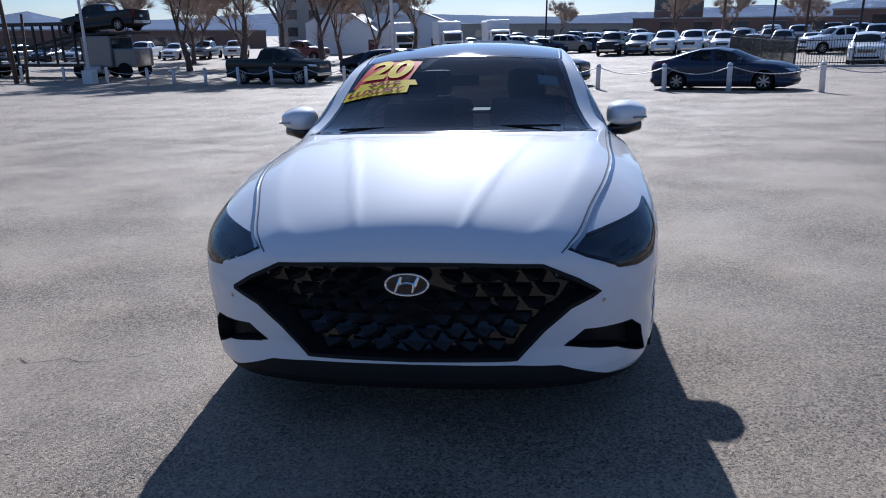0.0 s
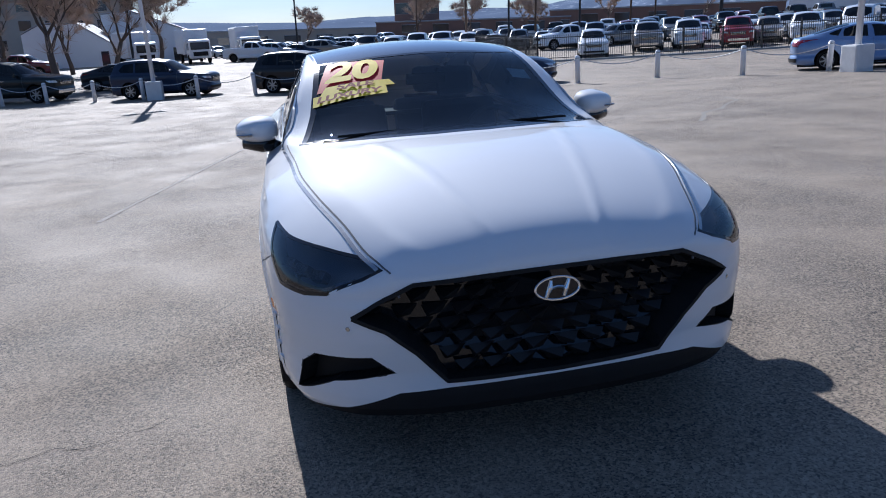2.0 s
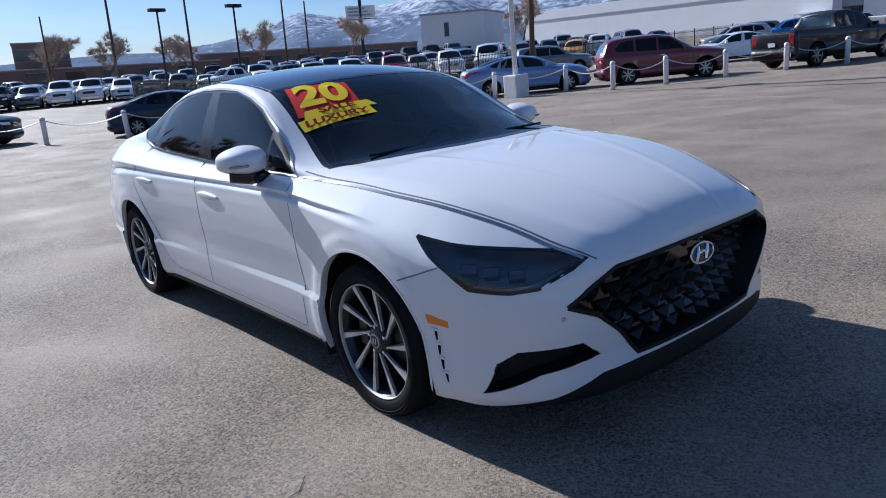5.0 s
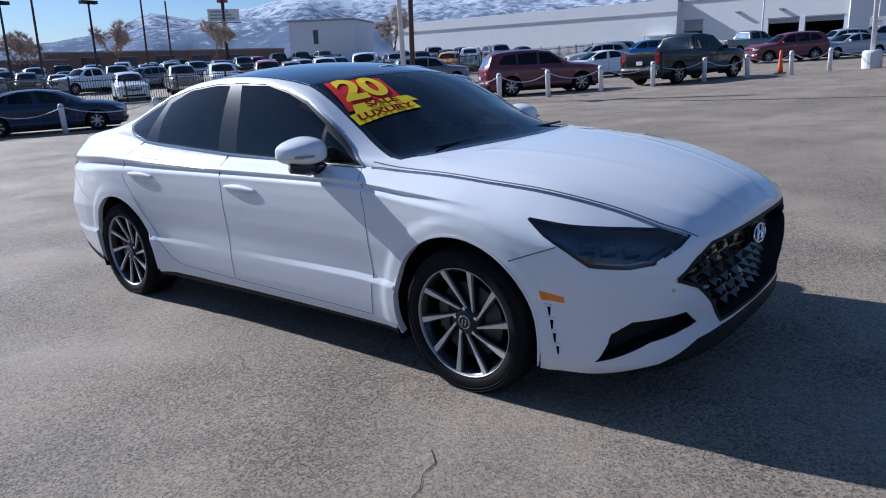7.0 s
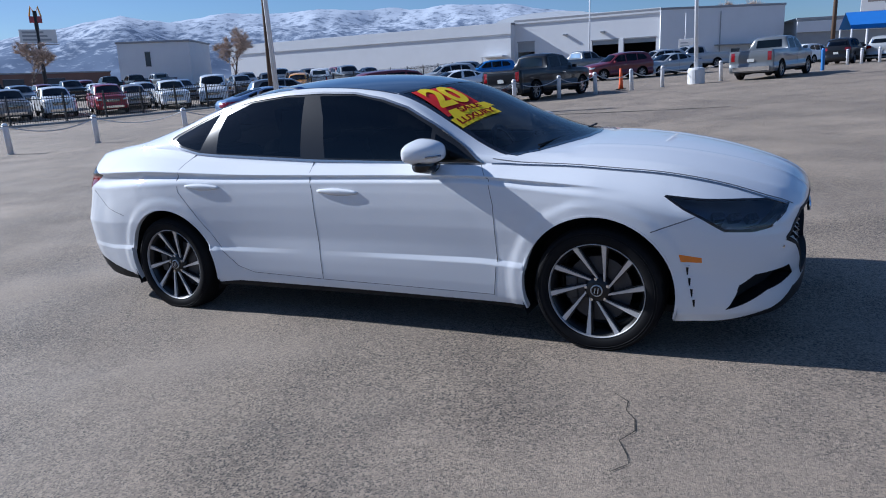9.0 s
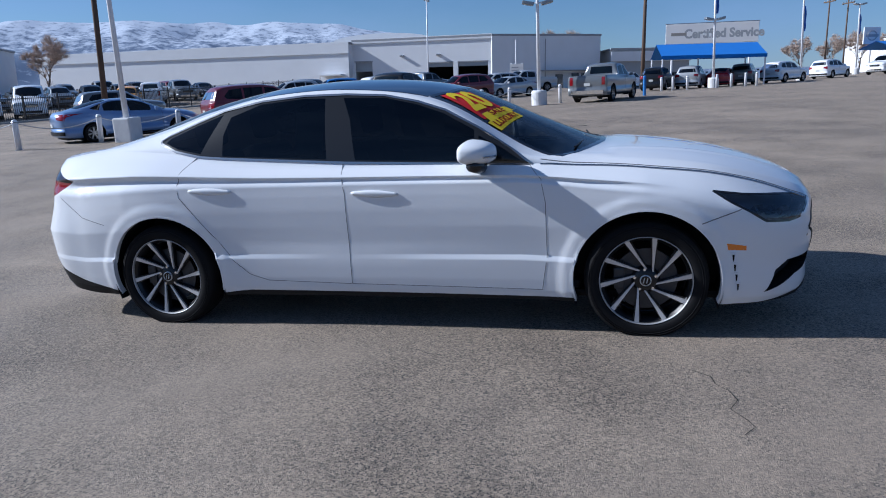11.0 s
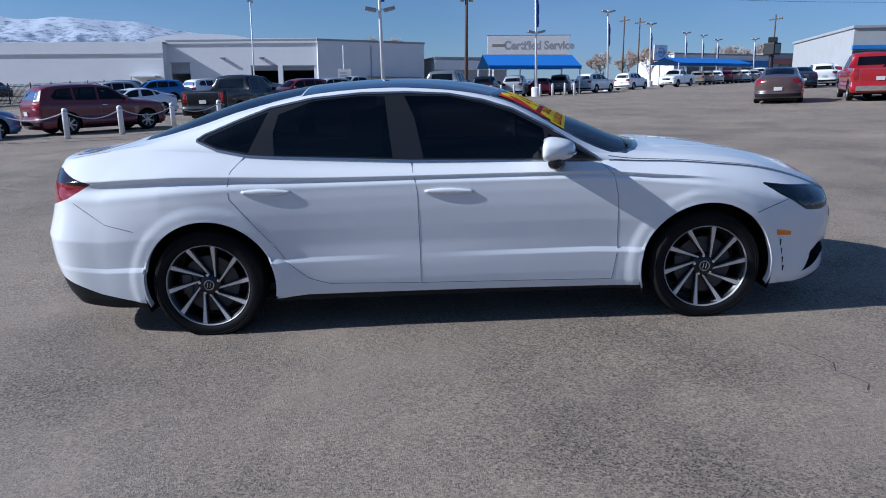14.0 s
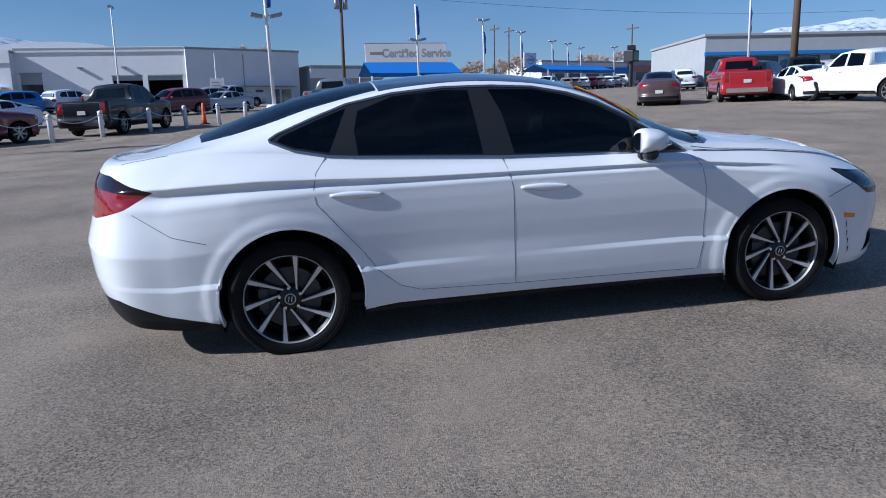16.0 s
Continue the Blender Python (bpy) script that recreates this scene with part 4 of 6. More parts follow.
PICKUP = (
    [(0, -.95), (.4, -.94), (.7, -.90), (.86, -.80), (.95, -.55), (.98, -.3), (1.0, 0), (.99, .4), (.98, .65), (.98, 1.2), (.98, 1.8), (.98, 2.4), (.98, 2.66), (.98, 3.2), (.98, 3.8), (.97, 4.6), (.93, 4.80), (0, 4.84)],
    [(0, -.90, 1.12), (.4, -.89, 1.12), (.66, -.84, 1.12), (.80, -.72, 1.13), (.87, -.5, 1.15), (.89, -.3, 1.17), (.90, 0, 1.19), (.91, .4, 1.2), (.91, .6, 1.2), (.91, 1.2, 1.21), (.91, 1.8, 1.22), (.91, 2.35, 1.23), (.91, 2.62, 1.24), (.93, 2.75, 1.28), (.93, 3.7, 1.28), (.93, 4.6, 1.28), (.90, 4.78, 1.28), (0, 4.8, 1.28)],
    [(0, -.86, 1.15), (.28, -.85, 1.155), (.48, -.78, 1.165), (.56, -.66, 1.18), (.62, -.48, 1.2), (.66, -.28, 1.22), (.69, 0, 1.24), (.76, .4, 1.26), (.87, .62, 1.28), (.74, 1.2, 1.74), (.71, 1.8, 1.83), (.71, 2.3, 1.82), (.75, 2.52, 1.72), (.86, 2.72, 1.28), (.86, 3.7, 1.28), (.86, 4.6, 1.28), (.84, 4.70, 1.28), (0, 4.74, 1.28)],
    [(-.82, 1.17), (-.78, 1.175), (-.7, 1.19), (-.58, 1.205), (-.44, 1.22), (-.25, 1.24), (0, 1.26), (.3, 1.28), (.62, 1.5), (1.15, 1.82), (1.8, 1.89), (2.3, 1.88), (2.56, 1.80), (2.66, .80), (3.7, .80), (4.5, .80), (4.66, .80), (4.72, 1.27)],
    [.34] * 18, [1.02] * 4 + [1.03, 1.05, 1.06, 1.07, 1.07, 1.07, 1.07, 1.07, 1.08, 1.1, 1.1, 1.1, 1.1, 1.1])
VAN = (
    [(0, -.90), (.4, -.89), (.7, -.85), (.88, -.74), (.97, -.5), (1.0, -.3), (1.0, 0), (1.0, .4), (1.0, .65), (1.0, 1.15), (1.0, 1.68), (1.0, 2.2), (1.0, 2.65), (1.0, 3.2), (1.0, 3.9), (.99, 4.5), (.9, 4.62), (0, 4.64)],
    [(0, -.86, 1.05), (.4, -.85, 1.05), (.66, -.80, 1.05), (.78, -.68, 1.08), (.85, -.5, 1.13), (.88, -.3, 1.18), (.90, 0, 1.22), (.93, .3, 1.25), (.94, .5, 1.25), (.94, 1.15, 1.25), (.95, 1.68, 1.25), (.95, 2.2, 1.25), (.95, 2.65, 1.25), (.95, 3.2, 1.25), (.95, 3.9, 1.25), (.94, 4.45, 1.25), (.84, 4.58, 1.25), (0, 4.6, 1.25)],
    [(0, -.82, 1.08), (.25, -.8, 1.09), (.42, -.72, 1.12), (.5, -.6, 1.15), (.58, -.45, 1.19), (.62, -.28, 1.24), (.66, -.02, 1.29), (.80, .26, 1.36), (.86, .46, 1.5), (.82, 1.1, 1.95), (.82, 1.68, 2.0), (.82, 2.2, 2.0), (.82, 2.65, 2.0), (.82, 3.2, 2.0), (.82, 3.9, 2.0), (.81, 4.4, 1.98), (.7, 4.5, 1.96), (0, 4.52, 1.96)],
    [(-.78, 1.11), (-.74, 1.12), (-.66, 1.15), (-.56, 1.18), (-.42, 1.22), (-.25, 1.27), (0, 1.33), (.2, 1.42), (.45, 1.68), (.95, 2.02), (1.6, 2.08), (2.2, 2.08), (2.65, 2.08), (3.2, 2.08), (3.9, 2.07), (4.35, 2.05), (4.45, 2.0), (4.48, 1.98)],
    [.30] * 18, [1.0] * 18)

KINDS = {
    "saloon": (SALOON, 2.87, .31, [PANES[1], PANES[2], PANES[3]], SCREEN, REAR_GLASS, .72, (.60, .52)),
    "suv": (SUV, 2.74, .35, [[(.72, 1.11), (1.62, 1.12), (1.60, 1.54), (1.2, 1.50), (.95, 1.33)], [(1.70, 1.12), (2.42, 1.14), (2.42, 1.55), (1.68, 1.55)], [(2.50, 1.15), (3.10, 1.18), (3.18, 1.28), (2.95, 1.50), (2.50, 1.54)]],
            [(-.58, 1.02), (-.68, .56), (-.40, .36), (0, .30), (.40, .36), (.68, .56), (.58, 1.02), (0, 1.0)], None, .86, (.70, .62)),
    "pickup": (PICKUP, 3.70, .40, [[(.80, 1.26), (1.58, 1.27), (1.58, 1.73), (1.30, 1.72), (1.05, 1.55)], [(1.68, 1.27), (2.45, 1.28), (2.40, 1.70), (1.68, 1.74)]],
               [(-.64, 1.10), (-.76, .62), (-.45, .42), (0, .36), (.45, .42), (.76, .62), (.64, 1.10), (0, 1.08)], None, 1.0, (.78, .66)),
    "van": (VAN, 3.45, .37, [[(.40, 1.32), (1.15, 1.34), (1.15, 1.82), (.95, 1.80), (.60, 1.58)]],
            [(-.70, .88), (-.76, .44), (-.45, .22), (0, .16), (.45, .22), (.76, .44), (.70, .88), (0, .86)], None, .95, (.72, .62)),
}
PAINTS = {
    "white": (.78, .79, .80), "black": (.012, .013, .016), "navy": (.018, .028, .058), "blue": (.16, .24, .42), "bright blue": (.02, .14, .42), "grey": (.16, .17, .18),
    "silver": (.42, .43, .44), "maroon": (.13, .012, .02), "red": (.30, .008, .012), "tan": (.30, .26, .22), "brown": (.075, .045, .042), "orange": (.75, .33, .03), "dark green": (.012, .016, .017),
}
PAINT = {k: plain(k.replace(" ", "_") + "_paint", c, .3, .25 if k in ("grey", "silver", "tan", "blue") else 0.0, .45 if sum(c) < .12 else .8, .04, 1.0, spec=.15 if sum(c) < .12 else .4) for k, c in PAINTS.items()}
M_LAMP_CLEAR = plain("clear_lamp", (.6, .62, .65), .1, .3, 1.0)
M_PLATE = plain("plate_metal", (.55, .56, .55), .5)
M_CARGLASS = glass("car_window", (.10, .11, .12), 1.5)
M_HUB = plain("grey_alloy", (.38, .38, .39), .35, .9)
PROTO = {}


def vehicle(kind, colour, m, label, group="", mat=None):
    """A parked vehicle at the pose m: nose to -y, front axle at the origin."""
    key = (kind, colour)
    paint = mat or PAINT[colour]
    name = {"saloon": "parked_car", "suv": "parked_suv", "pickup": "pickup_truck", "van": "panel_van"}[kind]
    category = {"saloon": "car", "suv": "car", "pickup": "truck", "van": "van"}[kind]
    if kind in PROTO:
        ob = copy_thing(PROTO[kind], m)
        for k in list(ob.keys()):
            del ob[k]
        tagged(ob, label, category, group)
        for c in ob.children_recursive:
            if c.get("painted"):
                c.material_slots[0].link = "OBJECT"
                c.material_slots[0].material = paint
        return ob
    shape, wb, r, panes, screen, rear, zl, lampx = KINDS[kind]
    ob = thing(name, m, label, category, group)
    skin = shape_skin(shape)
    lay = Skin(skin)
    length = shape[0][-1][1]
    front = shape[0][0][1]
    for yc in (0.0, wb):
        for keep in (lambda c: c.x < -.6, lambda c: c.x > .6):
            carve(skin, arch(yc, r, r * 1.19, 20), "side", keep).free()
    for sgn in (-1, 1):
        for pn in panes:
            part("side_window", carve(skin, pn, "side", lambda c: c.x * sgn > .4), M_CARGLASS, ob, "", True)
        for yc in (0.0, wb):
            w = part("wheel", lathe([(r * .66, -.1), (r * .9, -.11), (r * .985, -.09), (r, -.04), (r, .04), (r * .985, .09), (r * .9, .11), (r * .7, .10), (r * .66, .07)], 28, "x", cap=False), M_RUBBER, ob, "", True)
            w.matrix_basis = Matrix.Translation((sgn * (shape[0][6][0] - .13), yc, r)) @ pose(0, 0, 0, 0, 0, 0 if sgn > 0 else 180)
            part("rim", lathe([(0, .03), (r * .70, .02), (r * .70, -.08), (0, -.08)], 24, "x", cap=False), M_RIM_DARK, w)
            bm = bmesh.new()
            for k in range(7):
                a = math.tau * k / 7
                box(.03, -.022, r * .08, .075, .022, r * .68, 0, bm, pose(0, 0, 0, math.degrees(a)))
            lathe([(r * .64, .07), (r * .68, .09), (r * .70, .07)], 24, "x", bm, cap=False)
            lathe([(0, .085), (r * .16, .08), (r * .18, .03)], 12, "x", bm)
            part("spokes", bm, M_HUB, w)
            ring = [p for p in arch(yc, r, r * 1.22, 32) if p[1] > .15]
            k = max(range(len(ring)), key=lambda i: math.dist(ring[i], ring[i - 1]))
            ring = ring[k:] + ring[:k]
            bm = bmesh.new()
            va, vb = ([bm.verts.new((sgn * x, y, z)) for y, z in ring] for x in (shape[0][6][0] - .03, .5))
            for i in range(len(ring) - 1):
                bm.faces.new((va[i], va[i + 1], vb[i + 1], vb[i]))
            bm.faces.new(vb)
            part("arch_liner", bm, M_BLACK, ob)
        hl = lay.lay(sheet([(sgn * a, z) for a, z in ((lampx[0] - .18, zl - .12), (lampx[0] + .12, zl - .10), (lampx[0] + .16, zl + .0), (lampx[0] - .12, zl - .02))], .06), "front", .006)
        part("headlight", hl, M_LAMP_CLEAR, ob, "", True)
        zt = shape[1][-1][2] - .12
        tl = lay.lay(sheet([(sgn * a, z) for a, z in ((.50, zt - .10), (.82, zt - .16), (.82, zt + .06), (.52, zt + .04))] if kind != "pickup" else [(sgn * a, z) for a, z in ((.72, zt - .32), (.88, zt - .32), (.88, zt + .05), (.72, zt + .05))], .06), "rear", .006)
        part("tail_lamp", tl, M_RED_LENS, ob, "", True)
        bm = box(-.10, -.06, -.07, .10, .04, .07, .03)
        part("door_mirror", bm, paint, ob).matrix_basis = pose(sgn * (shape[0][8][0] + .06), .78 if kind != "van" else .45, shape[1][8][2] + .07)
        part("door_handle", box(-.012, -.09, -.012, .012, .09, .012, .004), M_CHROME if kind != "saloon" else paint, ob).matrix_basis = pose(sgn * (shape[0][9][0] - .005), 1.5, shape[5][9] - .02)
        part("sill", lay.strip([(r * 1.3, shape[4][9] + .04), (wb - r * 1.3, shape[4][9] + .04)], "side", .06, .012, sgn), M_BLACK, ob)
        for yy in ((1.64, .55) if kind != "van" else (1.3,)):
            part("door_gap", lay.strip([(yy, shape[4][9] + .08), (yy, shape[1][10][2] - .01)], "side", .008, .002, sgn), M_SEAM, ob)
    part("windscreen", carve(skin, screen, "top", lambda c: c.z > .9), M_CARGLASS, ob, "", True)
    rb = [(-.56, shape[1][-1][2] + .06), (.56, shape[1][-1][2] + .06), (.48, shape[2][-3][2] - .02), (-.48, shape[2][-3][2] - .02)]
    if rear:
        part("rear_window", carve(skin, rear, "top", lambda c: c.z > 1.0), M_CARGLASS, ob, "", True)
    elif kind == "suv":
        part("rear_window", lay.lay(sheet([(-.62, 1.18), (.62, 1.18), (.54, 1.44), (-.54, 1.44)], .1), "rear", .006), M_CARGLASS, ob, "", True)
    elif kind == "pickup":
        part("rear_window", lay.lay(sheet([(-.58, 1.36), (.58, 1.36), (.54, 1.70), (-.54, 1.70)], .1), "rear", .008), M_CARGLASS, ob, "", True)
        part("tailgate_gap", lay.strip([(-.70, .62), (-.70, 1.22), (.70, 1.22), (.70, .62)], "rear", .012, .002), M_SEAM, ob)
    body = part("body", skin, paint, ob, "", True)
    gz = zl - .06
    part("grille", lay.lay(sheet([(-.42, gz - .16), (.42, gz - .16), (.46, gz + .02), (-.46, gz + .02)], .08), "front", .008), M_BLACK_GLOSS, ob)
    for k in range(3):
        part("grille_bar", lay.strip([(-.42, gz - .12 + .05 * k), (.42, gz - .12 + .05 * k)], "front", .014, .02), M_CHROME, ob)
    low = shape[4][0]
    part("front_bumper", lay.strip([(-.62, low + .14), (0, low + .14), (.62, low + .14)], "front", .14 if kind in ("pickup", "van") else .10, .02), M_CHROME if kind == "pickup" else M_BLACK, ob)
    part("rear_bumper", lay.strip([(-.80, low + .16), (0, low + .16), (.80, low + .16)], "rear", .18 if kind in ("pickup", "van") else .12, .03), M_CHROME if kind == "pickup" else M_BLACK, ob)
    part("number_plate", lay.lay(sheet([(-.15, zl - .20), (.15, zl - .20), (.15, zl - .06), (-.15, zl - .06)], .1), "rear", .03), M_PLATE, ob)
    part("under_tray", box(-.72, front + .25, low - .06, .72, length - .25, low + .06, .02), M_BLACK, ob)
    for yy in (1.35, 2.2) if kind != "pickup" else (1.3, 2.05):
        for x in (-.36, .36):
            part("seat_back", box(-.24, -.06, 0, .24, .06, .62, .05), M_LEATHER, ob).matrix_basis = pose(x, yy + .2, shape[1][9][2] - .42, -14)
    part("dashboard", box(-.66, .5, shape[1][9][2] - .3, .66, .8, shape[1][9][2] + .0, .04), M_LEATHER, ob)
    for c in ob.children:
        if len(c.data.materials) and c.data.materials[0] == paint:
            c["painted"] = True
    PROTO[kind] = ob
    return ob


# ---- ground ----
def asphalt():
    m, nt, b = material("worn_asphalt")
    N, L = nt.nodes.new, nt.links.new
    co = N("ShaderNodeTexCoord")

    def noise_(scale, detail=5, rough=.6):
        n = N("ShaderNodeTexNoise")
        n.inputs["Scale"].default_value, n.inputs["Detail"].default_value, n.inputs["Roughness"].default_value = scale, detail, rough
        L(co.outputs["Object"], n.inputs["Vector"])
        return n

    def ramp(src, a, b_, lo=0.0, hi=1.0):
        r = N("ShaderNodeMapRange")
        r.clamp = True
        for i, v in zip((1, 2, 3, 4), (a, b_, lo, hi)):
            r.inputs[i].default_value = v
        L(src, r.inputs[0])
        return r.outputs[0]

    def mix(f, a, c):
        x = N("ShaderNodeMix")
        x.data_type = "RGBA"
        if isinstance(f, float):
            x.inputs[0].default_value = f
        else:
            L(f, x.inputs[0])
        for k, v in ((6, a), (7, c)):
            if isinstance(v, tuple):
                x.inputs[k].default_value = (*v, 1)
            else:
                L(v, x.inputs[k])
        return x.outputs[2]

    big = ramp(noise_(.16, 4).outputs[0], .38, .64)
    dust = ramp(noise_(.55, 8, .7).outputs[0], .48, .78, 0, .7)
    blot = ramp(noise_(2.6, 6).outputs[0], .35, .75)
    grit = N("ShaderNodeTexVoronoi")
    grit.inputs["Scale"].default_value = 92
    L(co.outputs["Object"], grit.inputs["Vector"])
    stone = ramp(grit.outputs["Color"], .15, .95)
    fine = ramp(noise_(300, 3).outputs[0], .3, .7)
    c = mix(big, (0.241, 0.193, 0.145), (0.317, 0.254, 0.189))
    c = mix(dust, c, (0.409, 0.327, 0.240))
    bl = N("ShaderNodeMath")
    bl.operation = "MULTIPLY"
    bl.inputs[1].default_value = .5
    L(blot, bl.inputs[0])
    c = mix(bl.outputs[0], c, (0.209, 0.168, 0.130))
    # swept dusty streaks
    mp = N("ShaderNodeMapping")
    mp.inputs["Scale"].default_value, mp.inputs["Rotation"].default_value = (.22, 1.3, 1), (0, 0, .35)
    L(co.outputs["Object"], mp.inputs[0])
    sn = noise_(1.0, 6, .65)
    L(mp.outputs[0], sn.inputs["Vector"])
    c = mix(ramp(sn.outputs[0], .52, .76, 0, .22), c, (0.461, 0.368, 0.274))
    # dark specks paint the stones' small shadows, fewer where dust fills the gaps
    stone_shade = ramp(noise_(105, 2, .5).outputs[0], .54, .62)
    open_ = ramp(noise_(.7, 4).outputs[0], .36, .62, .36, .95)
    pm = N("ShaderNodeMath")
    pm.operation = "MULTIPLY"
    L(stone_shade, pm.inputs[0])
    L(open_, pm.inputs[1])
    c = mix(pm.outputs[0], c, (.035, .032, .03))
    c2 = N("ShaderNodeMix")
    c2.data_type, c2.blend_type = "RGBA", "MULTIPLY"
    c2.inputs[0].default_value = 1.0
    L(c, c2.inputs[6])
    L(mix(open_, (1.0, 1.0, 1.0), mix(stone, (.47, .47, .48), (1.53, 1.51, 1.48))), c2.inputs[7])
    # hairline cracks
    warp = N("ShaderNodeVectorMath")
    warp.operation = "ADD"
    wn_ = noise_(.9, 5)
    sc = N("ShaderNodeVectorMath")
    sc.operation = "SCALE"
    sc.inputs["Scale"].default_value = 2.2
    L(wn_.outputs["Color"], sc.inputs[0])
    L(co.outputs["Object"], warp.inputs[0])
    L(sc.outputs[0], warp.inputs[1])
    vor = N("ShaderNodeTexVoronoi")
    vor.feature = "DISTANCE_TO_EDGE"
    vor.inputs["Scale"].default_value = .16
    L(warp.outputs[0], vor.inputs["Vector"])
    crack = ramp(vor.outputs["Distance"], .0004, .0012, 1, 0)
    gate = ramp(noise_(.35, 3).outputs[0], .56, .64, 0, .18)
    mm = N("ShaderNodeMath")
    mm.operation = "MULTIPLY"
    L(crack, mm.inputs[0])
    L(gate, mm.inputs[1])
    L(mix(mm.outputs[0], c2.outputs[2], (.10, .098, .095)), b.inputs["Base Color"])
    L(ramp(noise_(1.2, 5).outputs[0], .3, .7, .70, .86), b.inputs["Roughness"])
    b.inputs["Specular IOR Level"].default_value = .65
    h = N("ShaderNodeMath")
    h.operation = "MULTIPLY_ADD"
    L(grit.outputs["Distance"], h.inputs[0])
    h.inputs[1].default_value = -1.0
    L(fine, h.inputs[2])
    bu = N("ShaderNodeBump")
    bu.inputs["Strength"].default_value, bu.inputs["Distance"].default_value = .7, .006
    L(ramp(open_, .42, .95, .5, .95), bu.inputs["Strength"])
    L(h.outputs[0], bu.inputs["Height"])
    L(bu.outputs[0], b.inputs["Normal"])
    return m


def sheet_ground():
    t = np.linspace(-1, 1, 141)
    axis = np.sign(t) * (np.sinh(np.abs(t) * 5.2) / np.sinh(5.2)) * 3400 + t * 60
    xs, ys = axis + 10, axis + 5
    gx, gy = np.meshgrid(xs, ys, indexing="ij")
    gz = ground_z(gx, gy)
    n = len(t)
    me = bpy.data.meshes.new("ground")
    idx = np.arange(n * n).reshape(n, n)
    quads = np.stack([idx[:-1, :-1], idx[1:, :-1], idx[1:, 1:], idx[:-1, 1:]], -1).reshape(-1, 4)
    me.from_pydata(np.stack([gx, gy, gz], -1).reshape(-1, 3).tolist(), [], quads.tolist())
    me.materials.append(asphalt())
    for p in me.polygons:
        p.use_smooth = True
    return tagged(new("ground", me), "worn grey asphalt car lot with dusty patches", "ground", kind="structure")


sheet_ground()
M_LINE = plain("faded_line_paint", (.38, .345, .31), .95, 0, 0, .4, 14, spec=.1)
M_CRACK_SHADOW = plain("crack_and_shadow_dark", (.05, .048, .045), .95, 0, 0, .3, 5, spec=.05)


def ground_strip(name, pts, width, mat, label, category, lift=.004):
    bm = bmesh.new()
    pts = [Vector(p) for p in pts]
    path = []
    for a, b in zip(pts, pts[1:]):
        n = max(2, int((b - a).length / .4))
        path += [a + (b - a) * k / n for k in range(n)]
    path.append(pts[-1])
    rows = []
    for i, p in enumerate(path):
        d = (path[min(i + 1, len(path) - 1)] - path[max(i - 1, 0)]).normalized()
        s = Vector((-d.y, d.x)) * width * (.35 + .65 * random.random())/ 2
        rows.append([bm.verts.new((q.x, q.y, float(ground_z(q.x, q.y)) + lift)) for q in (p - s, p + s)])
    for a, b in zip(rows, rows[1:]):
        bm.faces.new((a[0], b[0], b[1], a[1]))
    return tagged(obj(name, bm, mat), label, category, kind="structure")


ground_strip("trim", [(-2.6, 4.2), (-1.7, 8.6), (-.9, 12.2), (0, 15.8)], .07, M_LINE, "faded white parking line on the asphalt", "line")
ground_strip("trim", [(14.6, 8.7), (13.7, 6.6), (12.9, 4.7)], .08, M_LINE, "faded white parking line on the asphalt", "line")

ground_strip("trim", [(-1.97, -.33), (-1.9, -.38), (-1.84, -.36), (-1.75, -.31), (-1.66, -.35), (-1.57, -.33), (-1.50, -.28), (-1.42, -.27), (-1.36, -.20)], .006, M_CRACK_SHADOW, "thin dark crack in the asphalt", "crack")

M_DUST = plain("pale_dust", (.225, .205, .18), .9, 0, 0, .3, 40, .3, 200, spec=.4)
ground_strip("trim", [(5.84, 7.67), (6.3, 8.3), (6.68, 8.92), (7.3, 9.3), (7.82, 9.96), (8.5, 10.6), (8.83, 11.58), (8.4, 11.9)], .10, M_DUST, "pale curling trail of dust on the asphalt", "smear", .003)
# long shadow of a lamp post, painted as a dark strip
ground_strip("trim", [(15.9, 6.8), (15.7, 4.6), (15.54, 2.59), (15.58, 1.01)], .22, M_CRACK_SHADOW, "painted lamp post shadow across the asphalt", "smear", .003)

# ---- bollards and chains ----
M_POST = plain("bollard_white", (.72, .72, .74), .5, 0, 0, .12, 6)
M_STEEL = plain("galvanised_steel", (.34, .35, .36), .4, .9, 0, .2, 20)
M_DARKSTEEL = plain("black_steel", (.02, .02, .022), .45, .3)
M_CHAIN = plain("pale_chain", (.55, .55, .56), .5, .5, 0, .2, 20)
POSTS = [(-36, 41.5), (-32, 40), (-28, 38.4), (-24.3, 36.9), (-21, 35.5), (-19.1, 34.8), (-16.9, 34.0), (-15.0, 33.8), (-13, 33.3), (-11, 32.8), (-8.8, 31.9), (-6.6, 30.9), (-4.2, 29.8), (-1.8, 28.8), (.6, 27.2), (2.8, 25), (4.9, 23.0), (6.8, 22.0), (9.2, 20.6), (12.0, 20.3), (13.8, 18.1), (16.0, 16.9), (17.9, 15.2), (17.6, 12.9), (19, 11.8), (21, 10.8), (23.2, 9.8), (24.9, 8.5), (26.5, 7.4), (28.4, 6.3), (30.1, 5.3), (32.9, 3.1), (47.6, -2.6), (48.4, -3.4), (49, -4.4), (49.6, -6.4), (50, -7.4), (50.4, -8.4), (50.8, -9.2)]
proto = thing("bollard", lot(*POSTS[0]), "white painted steel bollard with a domed cap", "bollard", "bollards along the lot")
bm = lathe([(.085, 0), (.085, .86), (.08, .90), (.05, .93), (0, .94)], 16)
part("post", bm, M_POST, proto, "", True)
part("ring", lathe([(.086, .83), (.096, .845), (.086, .86)], 16, cap=False), M_STEEL, proto)
